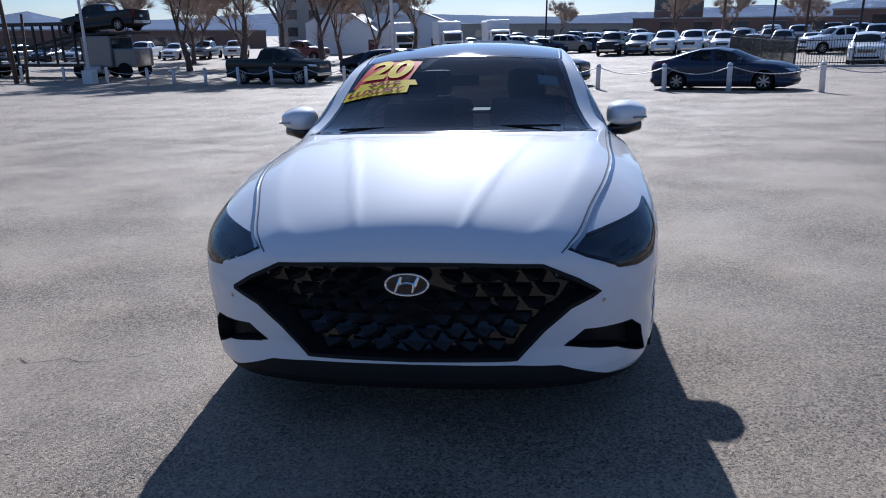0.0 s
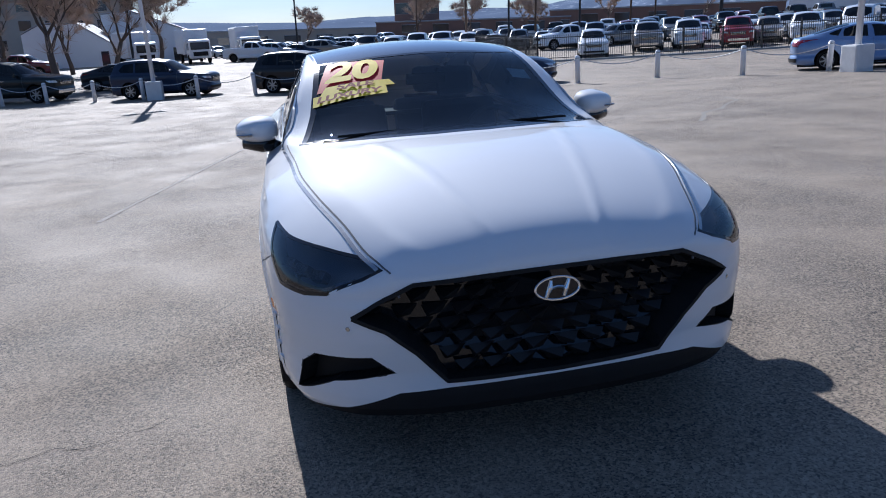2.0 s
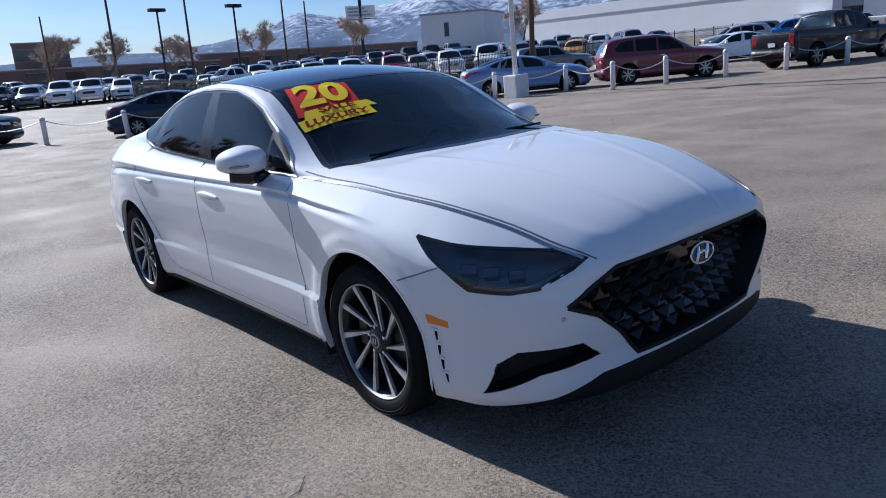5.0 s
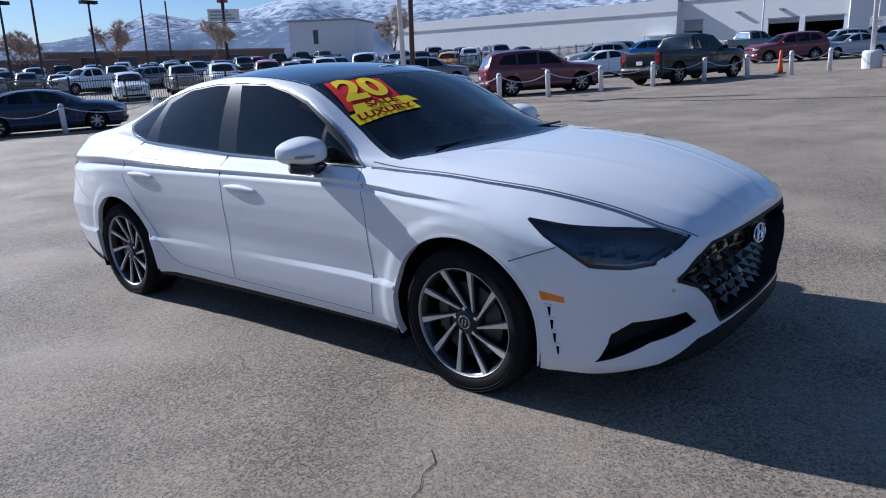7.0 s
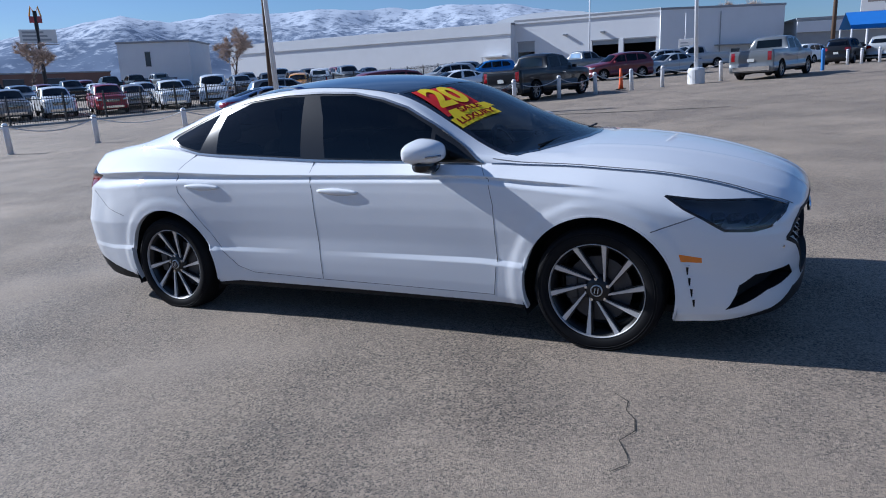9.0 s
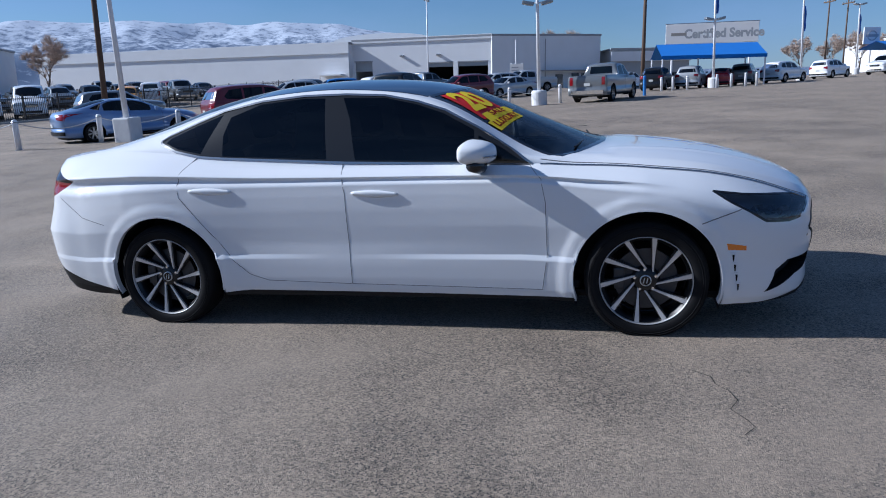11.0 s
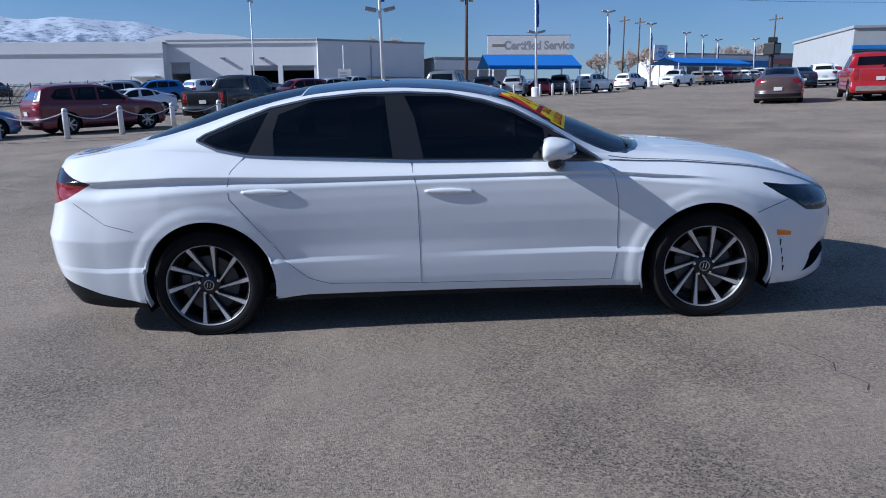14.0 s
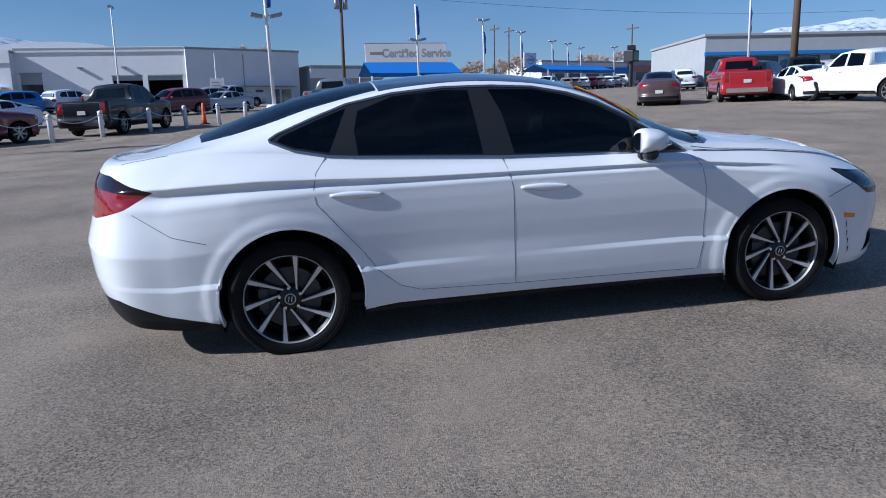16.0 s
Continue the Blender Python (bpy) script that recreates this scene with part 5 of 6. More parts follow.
part("foot", lathe([(.12, -.05), (.12, .012), (.086, .02)], 16, cap=False), M_STEEL, proto)
for p in POSTS[1:]:
    copy_thing(proto, lot(*p, random.uniform(0, 90)) @ pose(0, 0, 0, random.uniform(-1.5, 1.5), random.uniform(-1.5, 1.5)))
for i, (a, b) in enumerate(zip(POSTS[:31], POSTS[1:32])):
    pa, pb = (Vector((x, y, float(ground_z(x, y)) + .83)) for x, y in (a, b))
    n = 40
    pts = [pa.lerp(pb, k / n) - Vector((0, 0, .26 * (1 - (2 * k / n - 1) ** 2))) for k in range(n + 1)]
    tagged(obj("chain", tube(pts, [.012 if k % 2 else .022 for k in range(n + 1)], 5), M_CHAIN), "sagging galvanised steel chain between two bollards", "chain", "chains between the bollards")

# ---- lamp posts ----
M_CONCRETE = plain("painted_concrete", (.62, .62, .62), .7, 0, 0, .15, 5, .3, 60)
M_BANNER = plain("blue_banner", (.02, .10, .45), .7, 0, 0, .1, 3)
M_LAMPGLASS = plain("lamp_glass", (.7, .72, .72), .15, 0, .5)


def lamp_post(x, y, height=4.8, banner=True, square=True, turn=40, dark=False, below=False):
    mat = M_DARKSTEEL if dark else M_POST
    o = thing("street_lamp", lot(x, y), ("dark" if dark else "white") + " lot lamp post with twin heads on a concrete base", "street lamp", "lamp posts on the lot")
    part("base", box(-.32, -.32, -.1, .32, .32, .78, .05) if square else lathe([(.38, -.1), (.38, .62), (.34, .70), (.30, .72)], 20), M_CONCRETE, o)
    part("pole", lathe([(.095, .7), (.075, height), (.06, height + (2.6 if banner and not below else .1))], 14), mat, o, "", True)
    for s in (-1, 1):
        h = part("lamp_head", box(-.28, -.20, -.08, .28, .20, .08, .03), M_STEEL, o)
        h.matrix_basis = pose(0, 0, height, 0, 0, turn) @ pose(s * .45, 0, 0, 0, s * -12)
        part("lamp_lens", box(-.22, -.15, -.095, .22, .15, -.081), M_LAMPGLASS, h)
    part("arm", tube([(-.3, 0, 0), (.3, 0, 0)], .03, 8), mat, o).matrix_basis = pose(0, 0, height, 0, 0, turn)
    if banner:
        bm = bmesh.new()
        rows = []
        for k in range(13):
            z = height + (-3.2 if below else .35) + 2.1 * k / 12
            w = .32 * (1 - .25 * abs(k / 6 - 1))
            rows.append([bm.verts.new((w * f, .05 * math.sin(k * .9 + 3 * f) + d, z)) for f, d in ((0, 0), (.5, .03), (1, 0), (1, .012), (.5, .042), (0, .012))])
        for a, b in zip(rows, rows[1:]):
            for i in range(6):
                bm.faces.new((a[i], a[(i + 1) % 6], b[(i + 1) % 6], b[i]))
        bm.faces.new(rows[0])
        bm.faces.new(rows[-1])
        part("banner", bm, M_BANNER, o, "blue feather banner", True).matrix_basis = pose(.05, 0, 0, 0, 0, turn)
    return o


lamp_post(-25.4, 37.0)
lamp_post(-6.0, 30.3)
lamp_post(16.1, 15.9, turn=-40)
lamp_post(31.3, 4.0, square=False, turn=-80)
lamp_post(51.6, -6.4, square=False, turn=-70)
for x, y, h in ((66.2, -15.4, 7.4), (87.2, -25.7, 7.6), (104.9, -36.2, 7.4), (109.7, -40.5, 7.2), (111.7, -43.6, 6.6), (109.7, -48.6, 6.4), (50, -33.5, 7.4)):
    lamp_post(x, y, h, square=False, turn=-70, below=True)

# ---- iron fence with kerb ----
M_FENCE = plain("black_iron", (.016, .016, .018), .5, .2)
M_KERB = plain("kerb_concrete", (.36, .35, .33), .85, 0, 0, .15, 3, .4, 50)
bar_me = bpy.data.meshes.new("bar")
b_ = box(-.011, -.011, .08, .011, .011, 1.52)
b_.to_mesh(bar_me)
b_.free()
bar_me.materials.append(M_FENCE)


def fence_run(a, b, singles):
    a, b = Vector(a), Vector(b)
    d = b - a
    n = max(1, round(d.length / 2.4))
    ang = math.degrees(math.atan2(d.y, d.x))
    for i in range(n):
        p, q = a + d * i / n, a + d * (i + 1) / n
        mid = (p + q) / 2
        w = (q - p).length
        za, zb = float(ground_z(*p)), float(ground_z(*q))
        m = Matrix.Translation((mid.x, mid.y, (za + zb) / 2)) @ pose(0, 0, 0, 0, math.degrees(-math.atan2(zb - za, w)), ang)
        f = thing("fence_panel", m, "black iron picket fence panel on a concrete kerb", "fence", "panels of the iron fence")
        part("post", box(-w / 2 - .03, -.03, 0, -w / 2 + .03, .03, 1.62, .005), M_FENCE, f)
        for z in (.22, 1.36):
            part("rail", box(-w / 2, -.018, z - .02, w / 2, .018, z + .02), M_FENCE, f)
        k = int(w / .125)
        if singles:
            for j in range(k):
                o = new("bar", bar_me)
                o.parent = f
                o.location.x = -w / 2 + .06 + j * w / k
        else:
            bm = bmesh.new()
            for j in range(k):
                x = -w / 2 + .06 + j * w / k
                box(x - .011, -.011, .08, x + .011, .011, 1.52, 0, bm)
            part("bars", bm, M_FENCE, f)
        kb = obj("kerb", box(-w / 2, -.25, -.4, w / 2, .12, .10, .02), M_KERB)
        kb.matrix_world = m
        tagged(kb, "low concrete kerb under the iron fence", "kerb", kind="structure")


fence_run((14.2, 38.4), (22, 35.6), True)
fence_run((22, 35.6), (31, 34), True)
fence_run((31, 34), (62, 30), True)
fence_run((14.2, 38.4), (15.2, 56), True)

# ---- parked vehicles ----
CENTRE = {"saloon": 1.5, "suv": 1.42, "pickup": 1.92, "van": 1.85}


SMALL = []


def plainer(o):
    """Take what is too small to be seen from afar off a far vehicle."""
    for c in list(o.children_recursive):
        if c.name.split(".")[0] in ("seat_back", "dashboard", "door_gap", "door_handle", "grille_bar", "sill", "arch_liner", "spokes", "tailgate_gap", "number_plate"):
            SMALL.append(c)
    return o


def park(kind, colour, x, y, turn, label, group=""):
    return vehicle(kind, colour, lot(x, y, turn) @ Matrix.Translation((0, -CENTRE[kind], 0)), label, group)


park("saloon", "navy", 7.0, 23.6, 62, "dark navy saloon car parked behind the chained bollards")
park("pickup", "dark green", -13.2, 35.2, 72, "dark crew-cab pickup truck parked behind the chained bollards")
park("suv", "navy", -5.7, 32.0, 74, "dark blue small estate car parked behind the bollards")
park("suv", "black", .5, 28.9, 62, "black estate car parked beside the chained bollards")
park("saloon", "black", -9.0, 41, 75, "black saloon car parked by the far kerb")
park("saloon", "blue", 17.9, 17.2, 52, "light blue saloon car parked behind the lamp post")
park("suv", "grey", 30.4, 27.0, 52, "grey estate car parked in front of the iron fence")
park("suv", "maroon", 21.3, 13.6, 48, "maroon estate car with roof rails parked behind the bollards")
park("saloon", "white", 33.4, 17.4, -128, "white saloon car parked beyond a black pickup")
park("pickup", "black", 26.4, 9.8, 76, "black pickup truck parked behind the chained bollards")
park("suv", "maroon", 44.0, 10.7, -138, "dark red estate car with chrome grille, parked nose out")
park("saloon", "silver", 47.2, 8.0, -128, "silver saloon car parked beside a dark red estate")
park("pickup", "grey", 34.2, .9, 74, "dark grey pickup truck parked past the last bollards")
park("saloon", "brown", 25.9, -13.1, 63, "bronze coupe parked tail to the lot")
park("pickup", "red", 25.4, -16.6, 66, "bright red pickup truck parked tail to the lot")
park("saloon", "white", 22.8, -18.0, 74, "white saloon car with dark rear window, parked tail out")
park("pickup", "white", 18.9, -17.9, 92, "white crew-cab pickup truck parked tail out")
park("suv", "black", 26.0, -18.3, 40, "black estate car parked beyond the white saloon")
park("pickup", "black", 31.0, -24.0, 72, "black pickup truck parked beyond the white pickup")
# behind the iron fence, noses to the fence
for kind, colour, x, y, turn, label in (
        ("suv", "white", 18.8, 40.9, -22, "white estate car behind the iron fence"), ("pickup", "tan", 24.3, 44.2, -26, "bronze pickup truck behind the iron fence"),
        ("pickup", "white", 26.9, 43.4, -28, "white pickup truck behind the iron fence"), ("pickup", "red", 29.2, 41.2, -32, "red pickup truck behind the iron fence"),
        ("suv", "tan", 32.8, 42.9, -34, "bronze estate car behind the iron fence"), ("pickup", "white", 33.0, 39.4, -36, "white pickup truck with chrome grille behind the fence"),
        ("pickup", "white", 22.5, 54.0, -80, "white pickup truck parked across the far lot"), ("suv", "grey", 27.0, 54.5, -75, "grey estate car parked across the far lot"),
        ("van", "white", 36.0, 38.2, -48, "white panel van behind the iron fence"), ("suv", "orange", 44.8, 37.3, -60, "orange off-road car behind the iron fence"),
        ("pickup", "white", 49.1, 38.2, 120, "white pickup truck parked tail to the fence"), ("suv", "silver", 46.0, 24.2, -140, "silver off-road car by the service building"),
        ("suv", "bright blue", 51.1, 22.9, -150, "bright blue estate car by the service building"), ("suv", "grey", 52.1, 26.4, -145, "grey estate car by the service building"),
        ("suv", "white", 54.5, 19.6, 60, "white estate car by the workshop doors"), ("pickup", "grey", 55.5, 16.4, 60, "grey pickup truck by the workshop doors"),
        ("suv", "silver", 56.0, 10.4, -140, "silver estate car by the workshop"), ("pickup", "silver", 62.0, 8.6, -140, "silver pickup truck by the workshop"),
        ("suv", "white", 60.6, -12.9, 50, "white estate car parked past the blue canopy"), ("suv", "white", 69.5, -18.6, 50, "white hatchback parked past the blue canopy"),
        ("pickup", "white", 75.8, -25.3, -130, "white flatbed service truck far down the lot"), ("suv", "black", 88.6, -34.0, 66, "black estate car far down the lot"),
        ("suv", "black", 52.6, -2.6, 75, "black estate car under the blue canopy"), ("suv", "silver", 54.6, -5.2, 75, "silver estate car under the blue canopy"),
        ("saloon", "red", 56.6, -7.6, 75, "red saloon car under the blue canopy"), ("suv", "grey", 59.0, -9.6, 75, "grey estate car under the blue canopy"),
        ("suv", "white", 68.1, -.6, 60, "white off-road car beside the grey workshop"), ("pickup", "maroon", -22.0, 66, 80, "dark red pickup truck in front of the white building"),
        ("saloon", "navy", 46.0, -24.0, 70, "navy saloon car parked in the far row"), ("suv", "white", 50.0, -27.5, 70, "white estate car parked in the far row")):
    park(kind, colour, x, y, turn, label, "parked vehicles across the lot")
rng = random.Random(7)
FLEET = [("suv", "white"), ("pickup", "white"), ("suv", "black"), ("saloon", "silver"), ("suv", "silver"), ("pickup", "black"), ("suv", "grey"), ("saloon", "white"), ("suv", "maroon"), ("pickup", "grey"), ("saloon", "navy"), ("suv", "tan")]
for (x0, y0), (x1, y1), n, turn in (
        ((6, 62), (34, 56), 13, -20), ((14, 71), (46, 62), 14, -25), ((18, 80), (58, 66), 15, 155), ((-4, 72), (12, 66), 7, 62), ((-2, 82), (14, 78), 6, 70), ((30, 50), (46, 45.5), 5, -30), ((44, 48), (58, 40), 6, -40), ((50, 54), (66, 42), 6, -40),
        ((-62, 62), (-30, 74), 11, 10), ((-12, 92), (14, 88), 9, 20), ((84, -30), (96, -44), 8, 70), ((36, -30), (60, -44), 8, 70), ((58, -32), (74, -42), 6, 70)):
    for k in range(n):
        f = (k + .5) / n
        kind, colour = rng.choice(FLEET)
        what = {"saloon": "saloon car", "suv": "estate car", "pickup": "pickup truck"}[kind]
        plainer(park(kind, colour, x0 + (x1 - x0) * f, y0 + (y1 - y0) * f, turn + rng.uniform(-4, 4), f"{colour} {what} standing in a far row of stock", "parked vehicles across the lot"))

# ---- buildings ----
M_WALL = plain("white_render", (.70, .71, .73), .8, 0, 0, .06, .6, .2, 30)
M_WALL_GREY = plain("grey_block", (.34, .35, .36), .85, 0, 0, .1, 1.2, .3, 12)
M_ROOFING = plain("grey_roofing", (.30, .31, .33), .7, 0, 0, .15, 1.0)
M_TAN = plain("tan_stucco", (.38, .34, .29), .9, 0, 0, .1, .5)
M_BROWN = plain("brown_brick", (.22, .13, .10), .9, 0, 0, .15, .8)
M_INSIDE = plain("dark_workshop", (.03, .03, .032), .9)
M_DOOR = plain("grey_door", (.30, .31, .33), .6, 0, 0, .05, 2)
M_BLUE = plain("blue_fascia", (.03, .16, .45), .5, 0, 0, .05, 2)
M_BLUE_CLOTH = plain("blue_canvas", (.015, .14, .48), .8, 0, 0, .08, 1.5)
M_SIGN = plain("sign_white", (.72, .70, .68), .5, 0, 0, .03, 1)
M_DARKGLASS = plain("dark_window", (.02, .025, .03), .08, 0, .6)


def wall_with_doors(name, length, height, thick_, doors, mat, parent):
    """A wall along x from the origin with rectangular openings (x0, x1, z0, z1)."""
    xs = sorted({0, length, *[d[0] for d in doors], *[d[1] for d in doors]})
    for a, b in zip(xs, xs[1:]):
        spans = sorted((d[2], d[3]) for d in doors if d[0] <= a and b <= d[1])
        z = -1.5
        for z0, z1 in spans:
            if z0 > z:
                part(name, box(a, 0, z, b, thick_, z0), mat, parent)
            z = z1
        part(name, box(a, 0, z, b, thick_, height), mat, parent)


def service_building():
    x, y = 86.3, 15.9
    m = Matrix.Translation((x, y, float(ground_z(x, y)))) @ pose(0, 0, 0, 0, 0, 90 - 3.5)
    # local x runs along the front to the left, local y towards the camera
    o = thing("service_building", m, "long low white service building with open workshop doors", "building")
    doors = [(.4, 4.3, -1.5, 3.0), (4.9, 8.3, -1.5, 3.0), (16.0, 18.4, -1.5, 3.4)]
    wall_with_doors("front_wall", 18.8, 6.1, -.3, doors, M_WALL, o)
    part("roof", box(-.1, -16, 6.0, 18.8, .15, 6.25, .02), M_ROOFING, o)
    part("parapet", box(-.12, .0, 5.75, 18.8, .14, 6.32, .02), M_WALL, o)
    part("workshop_floor", box(0, -12, -1.5, 18.8, -.3, -.2), M_INSIDE, o)
    part("workshop_back", box(0, -12.3, -1.5, 18.8, -12, 6), M_INSIDE, o)
    for a, b in ((4.3, 4.9),):
        part("pier", box(a, -.32, -1.5, b, .08, 3.1, .02), M_WALL, o)
    for k, (a, b, z0, z1) in enumerate(doors):
        d = part("roller_door", box(a, -.22, z1 - (.5 if k < 2 else 1.2), b, -.14, z1 + .05), M_DOOR, o, "raised grey roller door")
        for j in range(3 if k < 2 else 5):
            part("door_slat", box(a + .05, -.14, z1 - .45 + .15 * j - (.7 if k == 2 else 0), b - .05, -.12, z1 - .36 + .15 * j - (.7 if k == 2 else 0)), M_STEEL, d)
        part("door_frame", box(a - .1, .0, z1, b + .1, .06, z1 + .14, .01), M_DOOR, o)
    part("wing_wall", box(18.8, .9, -1.5, 70, 1.25, 5.7), M_WALL, o)
    part("wing_roof", box(18.7, -16, 5.7, 70.2, 1.30, 5.95, .02), M_ROOFING, o)
    part("wing_fascia", box(18.7, 1.25, 4.55, 70.2, 1.41, 5.98, .01), M_WALL, o)
    part("wing_end", box(18.8, -16, -1.5, 19.1, .9, 5.69), M_WALL, o)
    part("side_canopy", box(19.4, 1.25, 1.7, 22.6, 2.6, 1.9, .02), M_WALL, o)
    part("canopy_post", box(22.4, 2.4, -1.5, 22.52, 2.52, 1.7), M_POST, o)
    part("wing_door", box(20.0, 1.25, -1.0, 21.0, 1.30, 1.4), M_DARKGLASS, o)
    for k in range(9):
        part("roof_vent", box(21 + 5 * k, -6, 5.95, 22.6 + 5 * k, -4.5, 6.5, .1), M_WALL, o)
    bm = bmesh.new()
    ring = [(15.5 + 7 * math.cos(a), 6.2 + .95 * math.sin(a)) for a in np.linspace(0, math.pi, 17)]
    va = [bm.verts.new((c, -2, z)) for c, z in ring]
    vb = [bm.verts.new((c, -14, z)) for c, z in ring]
    for i in range(16):
        bm.faces.new((va[i], va[i + 1], vb[i + 1], vb[i]))
    bm.faces.new(va)
    part("barrel_roof", bm, M_WALL, o)
    for k, xx in enumerate((6.6, 11.5, 26, 36)):
        part("wall_light", box(xx, .0, 3.9, xx + .5, .4, 4.1, .03), M_STEEL, o)
    # the shaded block round the corner
    o2 = part("side_wall", box(0, 0, -1.5, .3, 14.5, 6.0), M_WALL, o)
    o2.matrix_basis = pose(-.02, 0, 0, 0, 0, 120)
    part("side_roof", box(-14, -.05, 6.0, .36, 14.6, 6.25, .02), M_ROOFING, o).matrix_basis = pose(-.02, 0, 0, 0, 0, 120)
    for a, b, z0, z1, mt in ((8.4, 9.4, -1.2, 1.3, M_DARKGLASS), (5.6, 6.2, -1.2, 1.0, M_STEEL), (10.6, 11.6, -.6, 1.4, M_DARKGLASS), (11.9, 13.2, -.4, 1.4, M_DARKGLASS)):
        part("side_opening", box(.29, a, z0, .36, b, z1, .01), mt, o).matrix_basis = pose(-.02, 0, 0, 0, 0, 120)
    part("side_awning", box(.3, 6.4, 1.7, 1.5, 13.6, 1.8, .01), M_WALL_GREY, o).matrix_basis = pose(-.02, 0, 0, 0, 0, 120)
    part("drain_pipe", tube([(.4, 7.0, -1.5), (.4, 7.0, 5.6)], .06, 8), M_STEEL, o).matrix_basis = pose(-.02, 0, 0, 0, 0, 120)
    return o


service_building()


def block(name, x, y, turn, w, d, h, mat, label, roof=M_ROOFING, windows=(), sink=3.0, fascia=None):
    """A plain building; local x along the front, front at local y = 0, body behind it."""
    m = Matrix.Translation((x, y, float(ground_z(x, y)))) @ pose(0, 0, 0, 0, 0, turn)
    o = thing(name, m, label, "building")
    part("wall", box(-w / 2, 0, -sink, w / 2, d, h), mat, o)
    part("roof", box(-w / 2 - .15, -.15, h, w / 2 + .15, d + .15, h + .25, .03), roof, o)
    for a, b, z0, z1 in windows:
        win = part("window", box(a, -.05, z0, b, .02, z1), M_DARKGLASS, o)
        part("window_frame", box(a - .06, -.07, z0 - .08, b + .06, -.01, z0, .01), M_DOOR, win)
        part("window_frame", box(a - .06, -.07, z1, b + .06, -.01, z1 + .08, .01), M_DOOR, win)
    if fascia:
        z0, z1, fm = fascia
        part("fascia", box(-w / 2 - .1, -.35, z0, w / 2 + .1, 0, z1, .02), fm, o)
    return o


block("workshop_building", 93, -3.5, -75, 10, 10, 4.8, M_WALL_GREY, "grey workshop building with a dark overhanging front", windows=[(-3, -2, -.5, 1.2), (1, 4, -1, 2)], fascia=(3.4, 4.6, M_WALL))
block("office_building", 66.6, 78, -62, 9.6, 9, 5.6, M_WALL, "pale office building with small windows", windows=[(-4.2 + 1.9 * k, -3.0 + 1.9 * k, -.4, 1.0) for k in range(4)] + [(-1.2, -.5, 2.6, 4.4)])
block("warehouse", 40, 132, -20, 46, 18, 2.9, M_BROWN, "low brown warehouse far behind the parked cars", windows=[(-18 + 6 * k, -15 + 6 * k, 1, 2.4) for k in range(6)])
block("warehouse", 3, 140, 0, 40, 18, 3.3, M_TAN, "low tan warehouse far behind the box trucks", windows=[(-14 + 6 * k, -11 + 6 * k, 1, 2.4) for k in range(5)])
block("upper_office", 27.6, 146, -10, 9, 7, 8.2, M_BROWN, "dark glazed office on a far warehouse", windows=[(-4.2, 4.2, 5.2, 7.2)])
block("warehouse", 66, 118, -35, 40, 16, 2.8, M_BROWN, "long red-brown shop row under the hills", windows=[(-14 + 6 * k, -11 + 6 * k, .5, 2) for k in range(5)])
block("dealership_building", 57.6, -47.2, -101, 24, 18, 4.3, M_WALL_GREY, "grey showroom with a blue stripe and glazed front", windows=[(-12 + 4 * k, -9 + 4 * k, -.8, 2.4) for k in range(4)], fascia=(2.5, 2.85, M_BLUE))
block("dealership_annex", 52.4, -62.4, -101, 7, 10, 4.8, M_WALL, "white annex beside the showroom")
block("far_showroom", 118, -47, -70, 20, 10, 4.4, M_WALL, "far white showroom with a blue fascia", windows=[(-8 + 4 * k, -5 + 4 * k, -.5, 2.4) for k in range(4)], fascia=(2.6, 3.6, M_BLUE))
block("far_showroom", 124, -64, -70, 16, 10, 4.2, M_WALL_GREY, "far grey showroom with a red fascia", windows=[(-6 + 4 * k, -3 + 4 * k, -.5, 2.4) for k in range(3)], fascia=(2.6, 3.4, PAINT["red"]))
block("warehouse", -72, 112, 28, 56, 14, 3.0, M_BROWN, "low dark warehouse far behind the transporter", windows=[(-20 + 7 * k, -16 + 7 * k, .5, 2) for k in range(6)])
block("hotel_block", -40, 150, 15, 26, 12, 15, M_TAN, "tan multi-storey block behind bare trees", windows=[(-11 + 4.4 * k, -9 + 4.4 * k, 2 + 3.4 * j, 3.8 + 3.4 * j) for k in range(6) for j in range(4)])


def shed(x, y, turn, profile, depth, mat, label):
    m = Matrix.Translation((x, y, float(ground_z(x, y)))) @ pose(0, 0, 0, 0, 0, turn)
    o = thing("white_building", m, label, "building")
    bm = bmesh.new()
    a = [bm.verts.new((u, 0, z)) for u, z in profile]
    b = [bm.verts.new((u, depth, z)) for u, z in profile]
    bm.faces.new(a)
    bm.faces.new(b[::-1])
    for i in range(len(a)):
        j = (i + 1) % len(a)
        bm.faces.new((a[i], b[i], b[j], a[j]))
    bmesh.ops.recalc_face_normals(bm, faces=bm.faces[:])
    part("wall", bm, mat, o)
    bm = bmesh.new()
    for (u0, z0), (u1, z1) in zip(profile[2:-1], profile[3:]):
        if abs(u1 - u0) > .3:
            q = [bm.verts.new(p) for p in ((u0, -.1, z0 + .06), (u1, -.1, z1 + .06), (u1, depth + .1, z1 + .06), (u0, depth + .1, z0 + .06))]
            t = [bm.verts.new(v.co + Vector((0, 0, .12))) for v in q]
            bm.faces.new(q)
            bm.faces.new(t[::-1])
            for i in range(4):
                bm.faces.new((q[i], t[i], t[(i + 1) % 4], q[(i + 1) % 4]))
    bmesh.ops.recalc_face_normals(bm, faces=bm.faces[:])
    part("roof", bm, M_ROOFING, o)
    part("doorway", box(profile[1][0] + 7.6, -.06, -1, profile[1][0] + 8.4, .0, 1.7), M_DARKGLASS, o)
    return o


